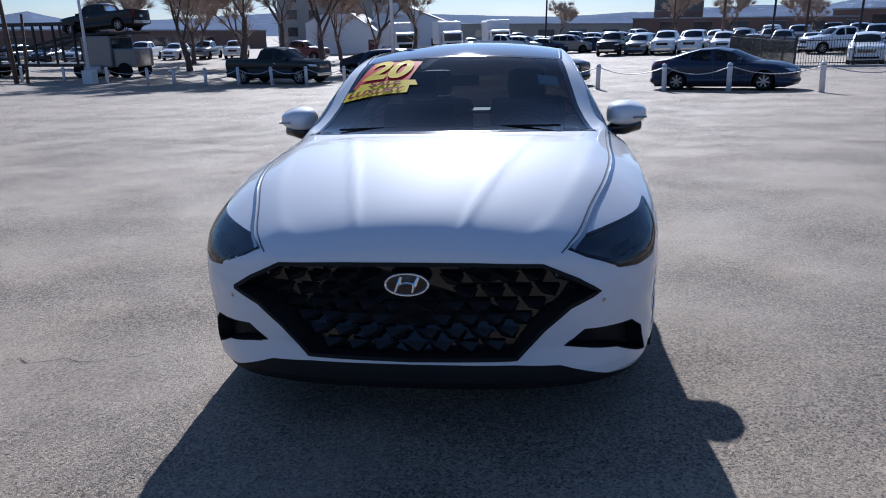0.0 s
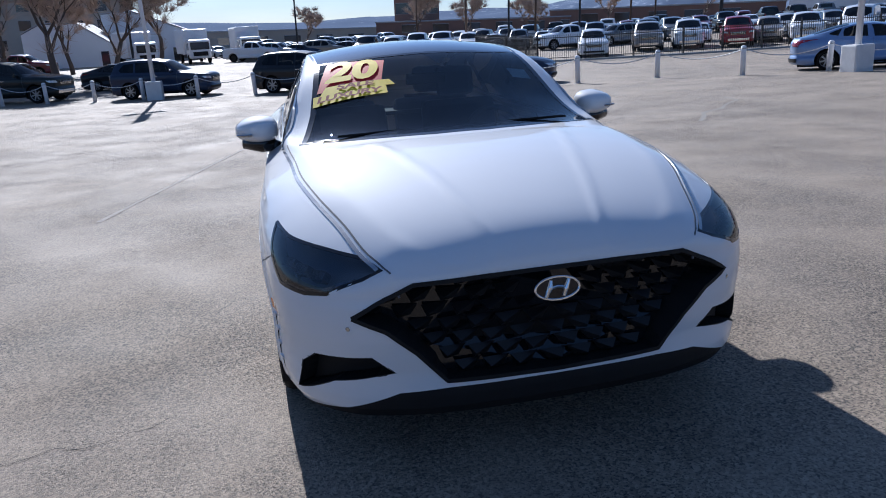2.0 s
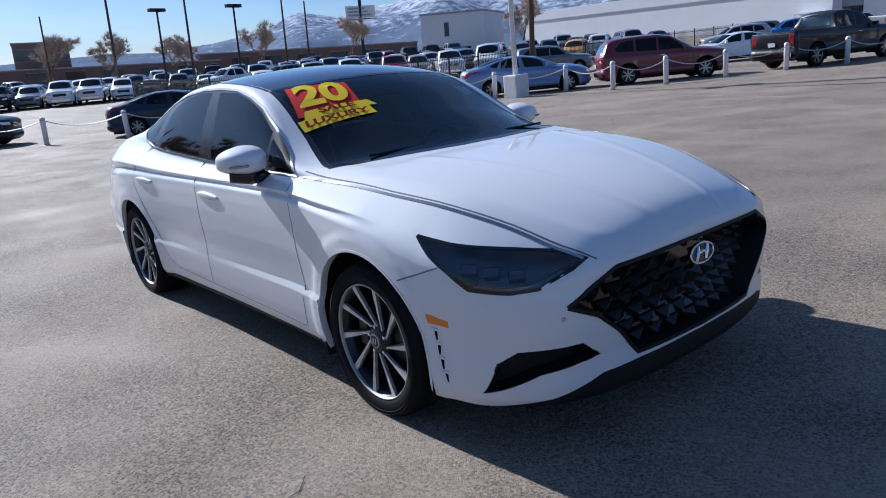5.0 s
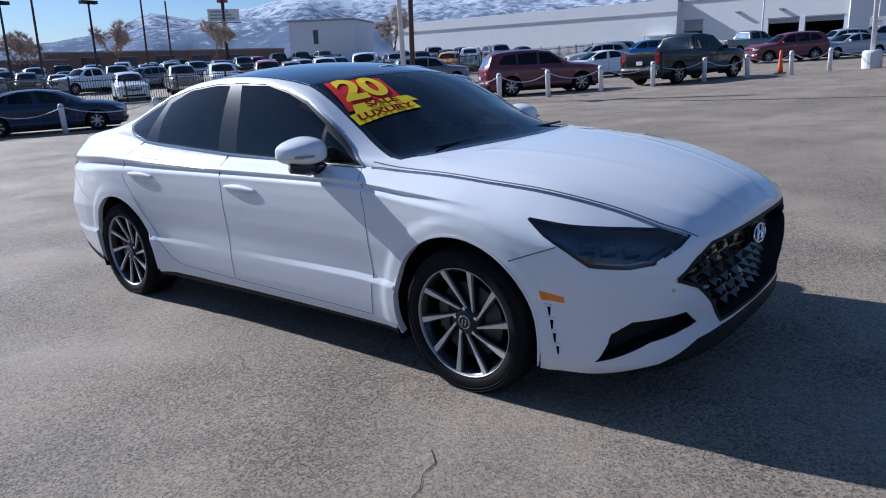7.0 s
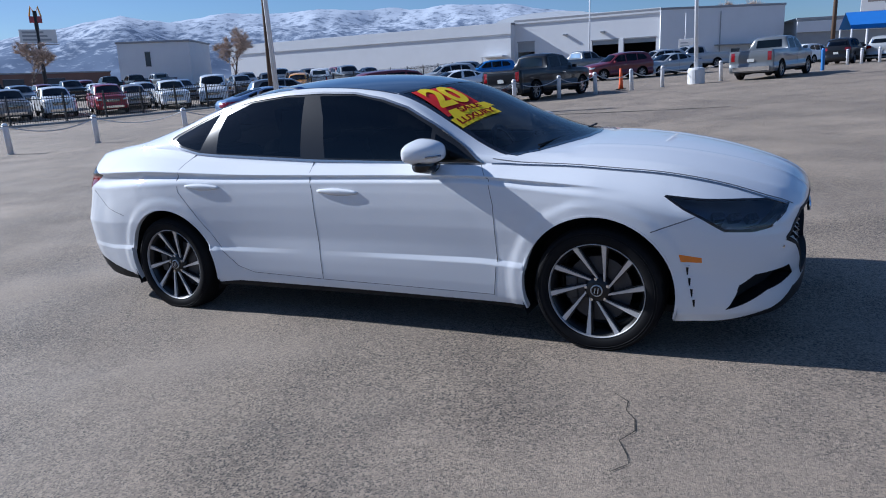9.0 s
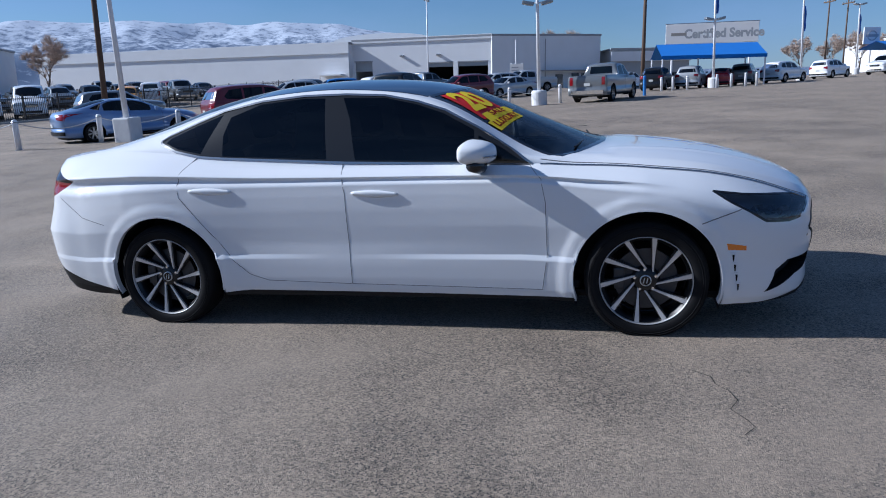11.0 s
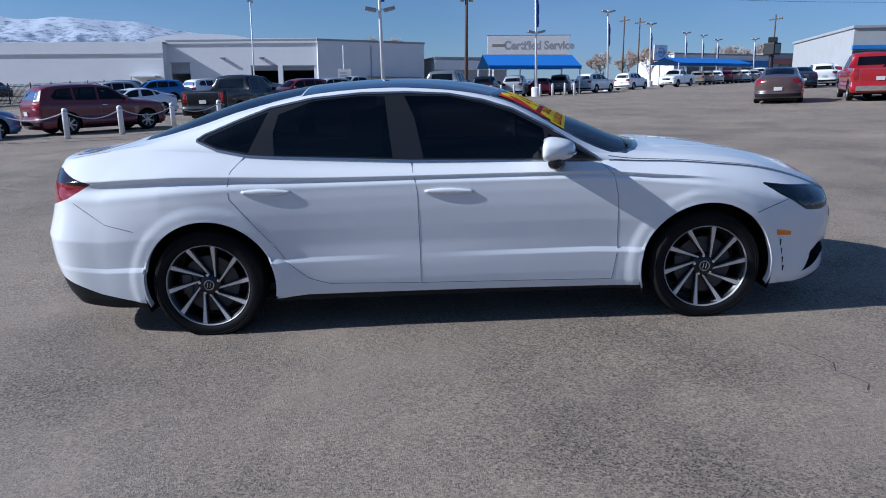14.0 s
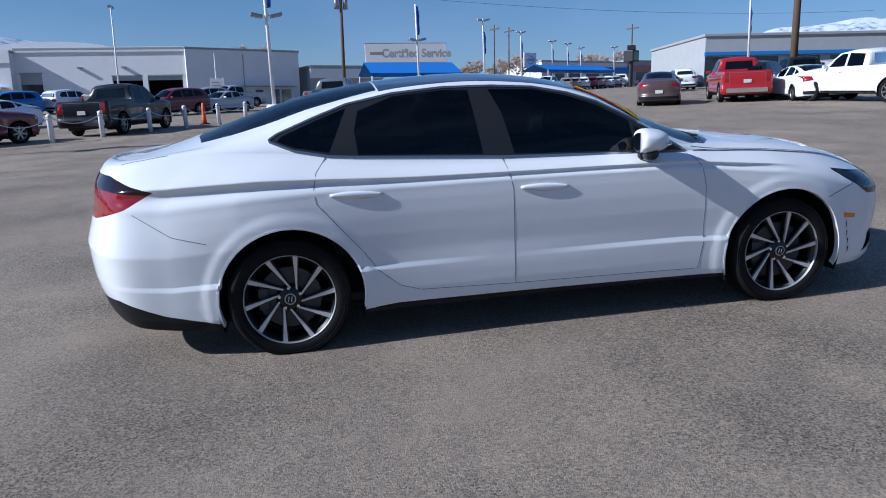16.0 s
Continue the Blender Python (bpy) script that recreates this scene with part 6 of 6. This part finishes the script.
shed(-27, 84, 2, [(9.4, -2), (0, -2), (0, 3.6), (2.0, 4.6), (5.5, 4.6), (9.4, 2.0)], 9, M_WALL, "white building with a sloping wing")
shed(-20.5, 92, 2, [(10, -2), (0, -2), (0, 5.6), (3.0, 6.0), (10, 3.4)], 9, M_WALL, "tall white building with a sloping roof")

# ---- sign, canopy, utility poles and wires ----
def sign_board(x, y, z, turn, w, h, text, label):
    m = Matrix.Translation((x, y, float(ground_z(x, y)))) @ pose(0, 0, 0, 0, 0, turn)
    o = thing("service_sign", m, label, "sign")
    part("board", box(-w / 2, -.12, z - h / 2, w / 2, .12, z + h / 2, .03), M_SIGN, o)
    part("frame", box(-w / 2 - .06, -.10, z + h / 2, w / 2 + .06, .10, z + h / 2 + .08), M_STEEL, o)
    for s in (-1, 1):
        part("post", tube([(s * w * .42, .2, -1), (s * w * .42, .2, z + h / 2)], .1, 10), M_POST, o)
    bm = letters(text, h * .62)
    bmesh.ops.transform(bm, matrix=pose(w * .13, -.125, z - .05, 90) @ Matrix.Diagonal((.92, 1, 1, 1)), verts=bm.verts[:])
    part("lettering", bm, M_WALL_GREY, o)
    bm = box(-w * .44, -.126, z - .16, -w * .27, -.121, z + .12)
    part("emblem_bar", bm, PAINT["tan"], o)
    return o


sign_board(72.5, -8.4, 5.0, -92, 8.6, 1.9, "Certified Service", "wide white sign board over a blue canopy")


def canopy(x, y, turn, w, d, eave, rise):
    m = Matrix.Translation((x, y, float(ground_z(x, y)))) @ pose(0, 0, 0, 0, 0, turn)
    o = thing("canopy", m, "blue canvas canopy on white posts", "canopy")
    bm = bmesh.new()
    prof = [(-d / 2, eave), (0, eave + rise), (d / 2, eave)]
    for k, dz in ((0, 0), (1, -.06)):
        va = [bm.verts.new((-w / 2, v, z + dz)) for v, z in prof]
        vb = [bm.verts.new((w / 2, v, z + dz)) for v, z in prof]
        for i in range(2):
            bm.faces.new((va[i], vb[i], vb[i + 1], va[i + 1]))
    part("cloth", bm, M_BLUE_CLOTH, o)
    part("valance", box(-w / 2, -d / 2 - .02, eave - .25, w / 2, -d / 2, eave), M_BLUE_CLOTH, o)
    for u in (-w / 2 + .1, 0, w / 2 - .1):
        for v in (-d / 2 + .1, d / 2 - .1):
            part("post", tube([(u, v, -.5), (u, v, eave)], .06, 8), M_POST, o)
    return o


canopy(56.6, -6.3, -84, 7.6, 5.6, 2.35, 1.0)
canopy(94, -34.5, -70, 12, 6, 2.6, .8)


def round_sign(x, y):
    m = Matrix.Translation((x, y, float(ground_z(x, y)))) @ pose(0, 0, 0, 0, 0, -76)
    o = thing("pole_sign", m, "square white pole sign with a grey ring", "sign")
    part("board", box(-1, -.1, 3.4, 1, .1, 5.4, .03), M_SIGN, o)
    ring = [(.55 * math.cos(math.tau * k / 28), -.13, 4.4 + .55 * math.sin(math.tau * k / 28)) for k in range(29)]
    part("ring", tube(ring, .07, 6), M_WALL_GREY, o)
    part("bar", box(-.75, -.16, 4.25, .75, -.11, 4.55), M_WALL_GREY, o)
    part("post", tube([(0, .05, -1), (0, .05, 3.4)], .12, 10), M_POST, o)


round_sign(95.5, -29.4)
def cube_sign(x, y):
    m = Matrix.Translation((x, y, float(ground_z(x, y)))) @ pose(0, 0, 0, 0, 0, -60)
    o = thing("cube_sign", m, "dark rotating cube sign on a thick pole", "sign")
    part("post", tube([(0, 0, -1), (0, 0, 3.4)], .3, 10), M_DARKSTEEL, o)
    for k, (w, z0, z1) in enumerate(((.75, 3.4, 4.9), (.55, 4.95, 5.6))):
        part("box", box(-w, -w, z0, w, w, z1, .08), M_DARKSTEEL, o).matrix_basis = pose(0, 0, 0, 0, 0, 30 * k)
    part("face", box(-.55, -.77, 3.6, .55, -.755, 4.7), M_DARKGLASS, o)
    return o


cube_sign(90.5, -42.4)


def notice_board(x, y):
    m = Matrix.Translation((x, y, float(ground_z(x, y)))) @ pose(0, 0, 0, 0, 0, -88)
    o = thing("notice_board", m, "white notice board on two thin posts by the workshop", "sign")
    part("board", box(-.75, -.05, .9, .75, .05, 2.6, .02), M_SIGN, o)
    for k in range(4):
        part("text_bar", box(-.55, -.06, 1.2 + .32 * k, .5 - .1 * k, -.05, 1.32 + .32 * k), M_WALL_GREY, o)
    for u in (-.6, .6):
        part("post", tube([(u, .06, -.6), (u, .06, 2.7)], .04, 8), M_POST, o)
    part("mast", tube([(-.1, .1, -.6), (-.1, .1, 5.2)], .06, 8), M_POST, o)
    return o


notice_board(76.8, 11.4)
M_WOOD = plain("weathered_pole_wood", (.10, .065, .045), .9, 0, 0, .25, 4, .4, 30)
M_WIRE = plain("black_wire", (.02, .02, .02), .6)


def utility_pole(x, y, h, cans=False, arm=True, turn=0, lean=0.0, thick_=.15, lights=False):
    m = Matrix.Translation((x, y, float(ground_z(x, y)))) @ pose(0, 0, 0, 0, lean, turn)
    o = thing("utility_pole", m, "weathered wooden utility pole" + (" with transformers" if cans else ""), "utility pole", "utility poles")
    part("pole", lathe([(thick_, -1), (thick_ * .75, h)], 10), M_WOOD, o, "", True)
    if arm:
        part("crossarm", box(-1.2, -.06, h - .7, 1.2, .06, h - .55), M_WOOD, o)
        for u in (-1.1, -.5, .5, 1.1):
            part("insulator", lathe([(.05, h - .55), (.05, h - .38), (0, h - .36)], 8), M_STEEL, o).matrix_basis = pose(u, 0, 0)
    if cans:
        for s in (-1, 1):
            c = part("transformer", lathe([(.26, h - 2.6), (.26, h - 1.6), (.2, h - 1.52), (0, h - 1.5)], 14), M_STEEL, o, "grey transformer can", True)
            c.matrix_basis = pose(s * .5, 0, 0)
    if lights:
        for s in (-1, 1):
            part("flood_lamp", box(-.2, -.15, -.12, .2, .15, .12, .03), M_STEEL, o).matrix_basis = pose(s * .45, 0, h - .1, 0, 0, 0)
    return o


utility_pole(79.0, -2.2, 13, cans=True, turn=-80, thick_=.22)
utility_pole(31.7, -24.1, 11, arm=False, thick_=.22)
utility_pole(26.6, 25.0, 11, arm=False, lights=False)
utility_pole(-30.5, 37.5, 5.2, arm=False, lean=-3)
utility_pole(-30.0, 37.8, 4.0, arm=False, lean=4, thick_=.1)
for x, y, h in ((103.6, -26.4, 10), (103, -28.5, 9.6), (98, -46, 9), (24, 66, 9), (36, 70, 8), (41, 74, 8), (18, 96, 9), (16, 62, 9)):
    utility_pole(x, y, h, turn=20, thick_=.12, arm=x > 60)
o = utility_pole(68.9, 19.5, 9.0, arm=False, thick_=.08, lights=True)
tagged(o, "white steel pole with two flood lamps beside the workshop", "street lamp")
o.name = "flood_lamp_post"
for c in o.children:
    if c.name.startswith("pole"):
        c.data.materials[0] = M_POST
for a, b in (((60, 60, 15.5), (79.0, -2.2, 14.4)), ((60, 60, 14.2), (79.0, -2.2, 13.6)), ((79.0, -2.2, 14.2), (90, -80, 14)), ((26, 44, 12), (-60, 60, 9)), ((26, 44, 11.4), (-60, 60, 8.4))):
    a, b = Vector(a), Vector(b)
    tagged(obj("overhead_wire", tube([a.lerp(b, k / 16) - Vector((0, 0, 1.2 * (1 - (k / 8 - 1) ** 2))) for k in range(17)], .018, 4), M_WIRE), "black overhead cable strung between poles", "cable", "overhead cables", "structure")


def tee_lamp(x, y, h, w, turn):
    m = Matrix.Translation((x, y, float(ground_z(x, y)))) @ pose(0, 0, 0, 0, 0, turn)
    o = thing("street_lamp", m, "black lot lamp with two flat heads on one arm", "street lamp", "black lot lamps")
    part("pole", lathe([(.11, -1), (.08, h)], 10), M_DARKSTEEL, o)
    part("arm", box(-w / 2, -.05, h - .1, w / 2, .05, h), M_DARKSTEEL, o)
    for s in (-1, 1):
        part("lamp_head", box(s * w / 2 - .5, -.25, h - .22, s * w / 2 + .5, .25, h + .05, .03), M_DARKSTEEL, o)


for x, y, h, w in ((-13, 66, 6.4, 4.6), (1.5, 77, 6.6, 5.4), (20, 62, 7, .4), (26, 60, 7, .4)):
    tee_lamp(x, y, h, w, 5)


def pole_sign():
    x, y = 72, 109
    m = Matrix.Translation((x, y, float(ground_z(x, y)))) @ pose(0, 0, 0, 0, 0, -35)
    o = thing("billboard", m, "roadside pole sign with a billboard under a red plate", "sign")
    part("post", tube([(0, 0, -1), (0, 0, 12)], .3, 12), M_DARKSTEEL, o)
    part("board", box(-2.6, -.2, 7.2, 2.6, .2, 9.2, .03), M_SIGN, o)
    for k in range(3):
        part("text_bar", box(-2.2, -.24, 7.5 + .55 * k, 1.8 - .5 * k, -.2, 7.8 + .55 * k), M_WALL_GREY, o)
    part("walkway", box(-2.8, -.7, 6.9, 2.8, .2, 7.0), M_DARKSTEEL, o)
    part("plate", box(-.9, -.2, 10.2, .9, .2, 11.2, .05), PAINT["red"], o)
    part("yellow_mark", tube([(-.8, 0, 11.2), (-.5, 0, 12.7), (-.1, 0, 11.6), (.1, 0, 11.6), (.5, 0, 12.7), (.8, 0, 11.2)], .14, 8), PAINT["orange"], o)


pole_sign()


# ---- trucks ----
def box_truck(x, y, turn, label):
    o = thing("box_truck", lot(x, y, turn), label, "truck")
    part("cargo_box", box(-1.2, .4, .95, 1.2, 5.8, 3.3, .05), PAINT["white"], o)
    part("cab", box(-1.05, -1.6, .5, 1.05, .3, 2.3, .18), PAINT["white"], o)
    part("windscreen", box(-.9, -1.63, 1.35, .9, -1.58, 2.05, .02), M_DARKGLASS, o)
    part("grille", box(-.7, -1.64, .75, .7, -1.59, 1.15), M_BLACK, o)
    for s in (-1, 1):
        part("side_window", box(s * 1.03, -1.2, 1.35, s * 1.07, -.2, 2.0), M_DARKGLASS, o)
        for yy in (-.6, 4.3):
            part("wheel", lathe([(0, -.13), (.42, -.13), (.45, -.08), (.45, .08), (.42, .13), (0, .13)], 20, "x"), M_RUBBER, o).matrix_basis = pose(s * .95, yy, .45)
    part("chassis", box(-.6, -1.4, .5, .6, 5.6, .8), M_BLACK, o)


box_truck(-8.4, 75, 15, "white box truck parked on the far lot")
box_truck(-3.4, 76, 10, "white delivery box truck on the far lot")
box_truck(-13.5, 74, 25, "white box truck beside the white building")


def transporter():
    o = thing("car_transporter", lot(-27.5, 43.5, 82), "dark car transporter lorry with an empty open trailer", "truck")
    part("bonnet", box(-1.0, -2.2, .7, 1.0, -.6, 1.9, .12), PAINT["grey"], o)
    part("cab", box(-1.2, -.6, .7, 1.2, 1.6, 2.7, .1), PAINT["grey"], o)
    part("grille", box(-.6, -2.25, .8, .6, -2.19, 1.8), M_CHROME, o)
    part("windscreen", box(-1.0, -.64, 1.9, 1.0, -.59, 2.55), M_DARKGLASS, o)
    part("lower_deck", box(-1.25, 1.8, .75, 1.25, 12, .95), M_DARKSTEEL, o)
    part("fuel_tank", tube([(-1.1, .2, .6), (-1.1, 1.5, .6)], .3, 12), M_STEEL, o)
    for k in range(7):
        for s in (-1, 1):
            part("upright", box(s * 1.2 - .06, 2 + 1.6 * k, .8, s * 1.2 + .06, 2.12 + 1.6 * k, 3.5), M_DARKSTEEL, o)
    for s in (-1, 1):
        part("top_rail", box(s * 1.2 - .08, 1.8, 3.4, s * 1.2 + .08, 12, 3.6), M_DARKSTEEL, o)
        part("ramp", tube([(s * 1.1, -.6, 2.9), (s * 1.1, 3, 2.6), (s * 1.1, 6, 2.0), (s * 1.1, 11, 1.7)], .1, 8), M_DARKSTEEL, o)
        for yy in (-1.4, 1.0, 2.1, 9.2, 10.4):
            part("wheel", lathe([(0, -.15), (.46, -.15), (.5, -.1), (.5, .1), (.46, .15), (0, .15)], 18, "x"), M_RUBBER, o).matrix_basis = pose(s * 1.0, yy, .5)
    part("head_deck", box(-1.15, -2.0, 2.78, 1.15, 3.2, 2.9), M_DARKSTEEL, o)


transporter()
vehicle("pickup", "black", lot(-27.5, 43.5, 82) @ pose(0, -.2, 2.9, 4, 0, 180) @ pose(0, -2.6, 0), "black pickup truck carried on the transporter's head deck")
M_ORANGE = plain("safety_orange", (.75, .12, .03), .6)
cone = thing("traffic_cone", lot(29.8, 7.1), "orange traffic cone with a black base by the bollards", "traffic cone")
part("cone", lathe([(.12, .04), (.09, .3), (.07, .7), (.05, .95), (0, .96)], 16), M_ORANGE, cone, "", True)
part("base", box(-.2, -.2, 0, .2, .2, .04, .01), M_BLACK, cone)
for x, y in ((38.6, -1.2),):
    p = tagged(obj("blue_post", lathe([(.09, 0), (.09, 1.05), (.05, 1.12), (0, 1.12)], 14), M_BLUE), "short blue painted post at the lot's edge", "post")
    p.matrix_world = lot(x, y)
util = thing("fuel_pump", lot(-9.5, 47), "grey service cabinet standing on the far kerb", "cabinet")
part("cabinet", box(-.5, -.35, 0, .5, .35, 1.5, .03), M_STEEL, util)
part("door", box(-.4, -.38, .15, .4, -.35, 1.35, .01), M_DOOR, util)

bpy.data.batch_remove(SMALL)

# ---- trees ----
M_BARK = plain("grey_brown_bark", (.11, .085, .07), .95, 0, 0, .3, 6, .5, 20)
M_TWIG = plain("reddish_twigs", (.46, .37, .31), .9, 0, 0, .25, .5)


def bare_tree(x, y, h, spread, seed, label, twigs=900, mat=None):
    r = random.Random(seed)
    o = thing("tree", Matrix.Translation((x, y, float(ground_z(x, y)))), label, "tree", "bare trees")
    trunk = bmesh.new()
    tips = []

    def grow(p, d, length, rad, depth):
        pts, rads = [p], [rad]
        for k in range(3):
            d = (d + Vector((r.gauss(0, .12), r.gauss(0, .12), .05))).normalized()
            pts.append(pts[-1] + d * length / 3)
            rads.append(rad * (1 - .14 * (k + 1)))
        tube(pts, rads, 7 if depth < 2 else 4, trunk)
        if depth >= 4:
            tips.append((pts[-1], d, length))
            return
        for k in range(3 if depth else 4):
            a, t = r.uniform(0, math.tau), r.uniform(.35, .8) * spread
            s = Vector((math.cos(a), math.sin(a), 0))
            grow(pts[-1 - (k == 2)], (d + s * t).normalized(), length * r.uniform(.62, .82), rads[-1] * .66, depth + 1)
        tips.append((pts[2], d, length))

    grow(Vector((0, 0, -.3)), Vector((0, 0, 1)), h * .30, h * .022, 0)
    part("trunk", trunk, M_BARK, o, "", True)
    verts, faces = [], []
    for _ in range(twigs):
        p, d, ln = r.choice(tips)
        q = p.copy()
        e = (d + Vector((r.gauss(0, .6), r.gauss(0, .6), r.gauss(.1, .5)))).normalized()
        w = Vector((r.gauss(0, 1), r.gauss(0, 1), r.gauss(0, 1))).cross(e).normalized() * h * .0022
        w2 = e.cross(w)
        end = q + e * h * r.uniform(.05, .12)
        i = len(verts)
        verts += [q + w, q - w * .5 + w2, q - w * .5 - w2, end]
        faces += [(i, i + 1, i + 3), (i + 1, i + 2, i + 3), (i + 2, i, i + 3)]
    me = bpy.data.meshes.new("crown")
    me.from_pydata(verts, [], faces)
    me.materials.append(mat or M_TWIG)
    c = new("crown", me)
    c.parent = o
    return o


t1 = bare_tree(-16.8, 45, 11, .9, 1, "tall bare tree with reddish twigs by the road", 6000)
t2 = bare_tree(-12.0, 52, 10, 1.0, 2, "bare spreading tree with dense brown twigs", 6500)
t3 = bare_tree(-30, 60, 10, 1.1, 3, "bare tree with pale reddish twigs behind the transporter", 6500)
n = 0
for src, x, y, s in ((t1, -20.5, 47.5, 1.25), (t3, -25.5, 50, 1.2), (t2, -14.2, 47, 1.25), (t2, -24, 58, 1.0), (t3, -38, 62, .9), (t1, -9.5, 56, .9), (t3, -18, 66, 1.0), (t2, -34, 70, 1.1), (t3, 64, 62, .75), (t2, 110, 8.3, 1.0), (t3, 113, 10, .95), (t2, 58, 92, .8), (t3, 48, 100, .8), (t1, 20, 104, .8), (t3, 26, 100, .8), (t2, 34, 98, .7), (t3, 38, 104, .7), (t2, 4, 120, .8), (t3, 108, -28, .6), (t2, 112, -33, .7), (t3, 116, -38, .6), (t2, 130, -52, .8), (t3, 136, -60, .8), (t2, 104, -24, .6)):
    copy_thing(src, Matrix.Translation((x, y, float(ground_z(x, y)))) @ pose(0, 0, 0, 0, 0, 67 * n) @ Matrix.Scale(s, 4))
    n += 1

# ---- far hills ----
def hills():
    m, nt, b = material("hazy_snowy_hills")
    N, L = nt.nodes.new, nt.links.new
    geo = N("ShaderNodeNewGeometry")
    sep = N("ShaderNodeSeparateXYZ")
    L(geo.outputs["Position"], sep.inputs[0])
    n1 = N("ShaderNodeTexNoise")
    n1.inputs["Scale"].default_value, n1.inputs["Detail"].default_value, n1.inputs["Roughness"].default_value = .022, 9, .68
    co = N("ShaderNodeTexCoord")
    L(co.outputs["Object"], n1.inputs["Vector"])
    ad = N("ShaderNodeMath")
    ad.operation = "MULTIPLY_ADD"
    L(sep.outputs[2], ad.inputs[0])
    ad.inputs[1].default_value = .0009
    L(n1.outputs[0], ad.inputs[2])
    mr = N("ShaderNodeMapRange")
    mr.inputs[1].default_value, mr.inputs[2].default_value = .67, .84
    L(ad.outputs[0], mr.inputs[0])
    mx = N("ShaderNodeMix")
    mx.data_type = "RGBA"
    L(mr.outputs[0], mx.inputs[0])
    # slope and snow colours, both with the blue haze of distance painted in
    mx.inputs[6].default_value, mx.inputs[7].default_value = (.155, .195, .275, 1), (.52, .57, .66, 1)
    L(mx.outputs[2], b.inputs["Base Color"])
    b.inputs["Roughness"].default_value = 1.0
    b.inputs["Specular IOR Level"].default_value = 0.0
    az = [-180, -140, -90, -60, -40, -36, -33, -25, -17, -13, -6, 2, 10, 20, 26, 29, 32, 36, 40, 43, 48, 55, 63, 70, 75, 80, 86, 95, 110, 119, 123, 126, 131, 140, 180]
    el = [2, 3, 3, 2, .8, 1.6, 1.0, 1.2, 1.9, 1.8, 1.55, 1.35, 1.85, 2.1, 3.0, 4.25, 3.85, 4.7, 5.6, 5.0, 5.5, 5.85, 5.7, 5.5, 5.05, 4.4, 3.4, 1.8, 1.6, 3.6, 4.7, 5.1, 5.45, 4.5, 2]
    cols, rows = 900, 22
    verts = []
    for i in range(cols):
        a = -180 + 360 * i / cols
        e = np.interp(a, az, el)
        sx, sy = math.sin(radians(a)), math.cos(radians(a))
        for j in range(rows):
            f = j / (rows - 1)
            r = 2300 + 1900 * f
            up = f ** 1.15
            crest = 4200 * math.tan(radians(e))
            p = Vector((sx * r, sy * r, 0))
            rough_ = noise.fractal(p * .0022 + Vector((3, 7, 1)), .9, 2.1, 5) * .16 * crest * (.25 + f) * (1 - .65 * f ** 6)
            verts.append((p.x, p.y, -30 + (crest + 30) * up + rough_ * min(1, f * 3)))
    faces = [(i * rows + j, ((i + 1) % cols) * rows + j, ((i + 1) % cols) * rows + j + 1, i * rows + j + 1) for i in range(cols) for j in range(rows - 1)]
    me = bpy.data.meshes.new("backdrop")
    me.from_pydata(verts, [], faces)
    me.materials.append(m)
    for p in me.polygons:
        p.use_smooth = True
    tagged(new("backdrop", me), "far snow-streaked hills round the valley, coloured with blue haze", "hills", kind="structure")


hills()
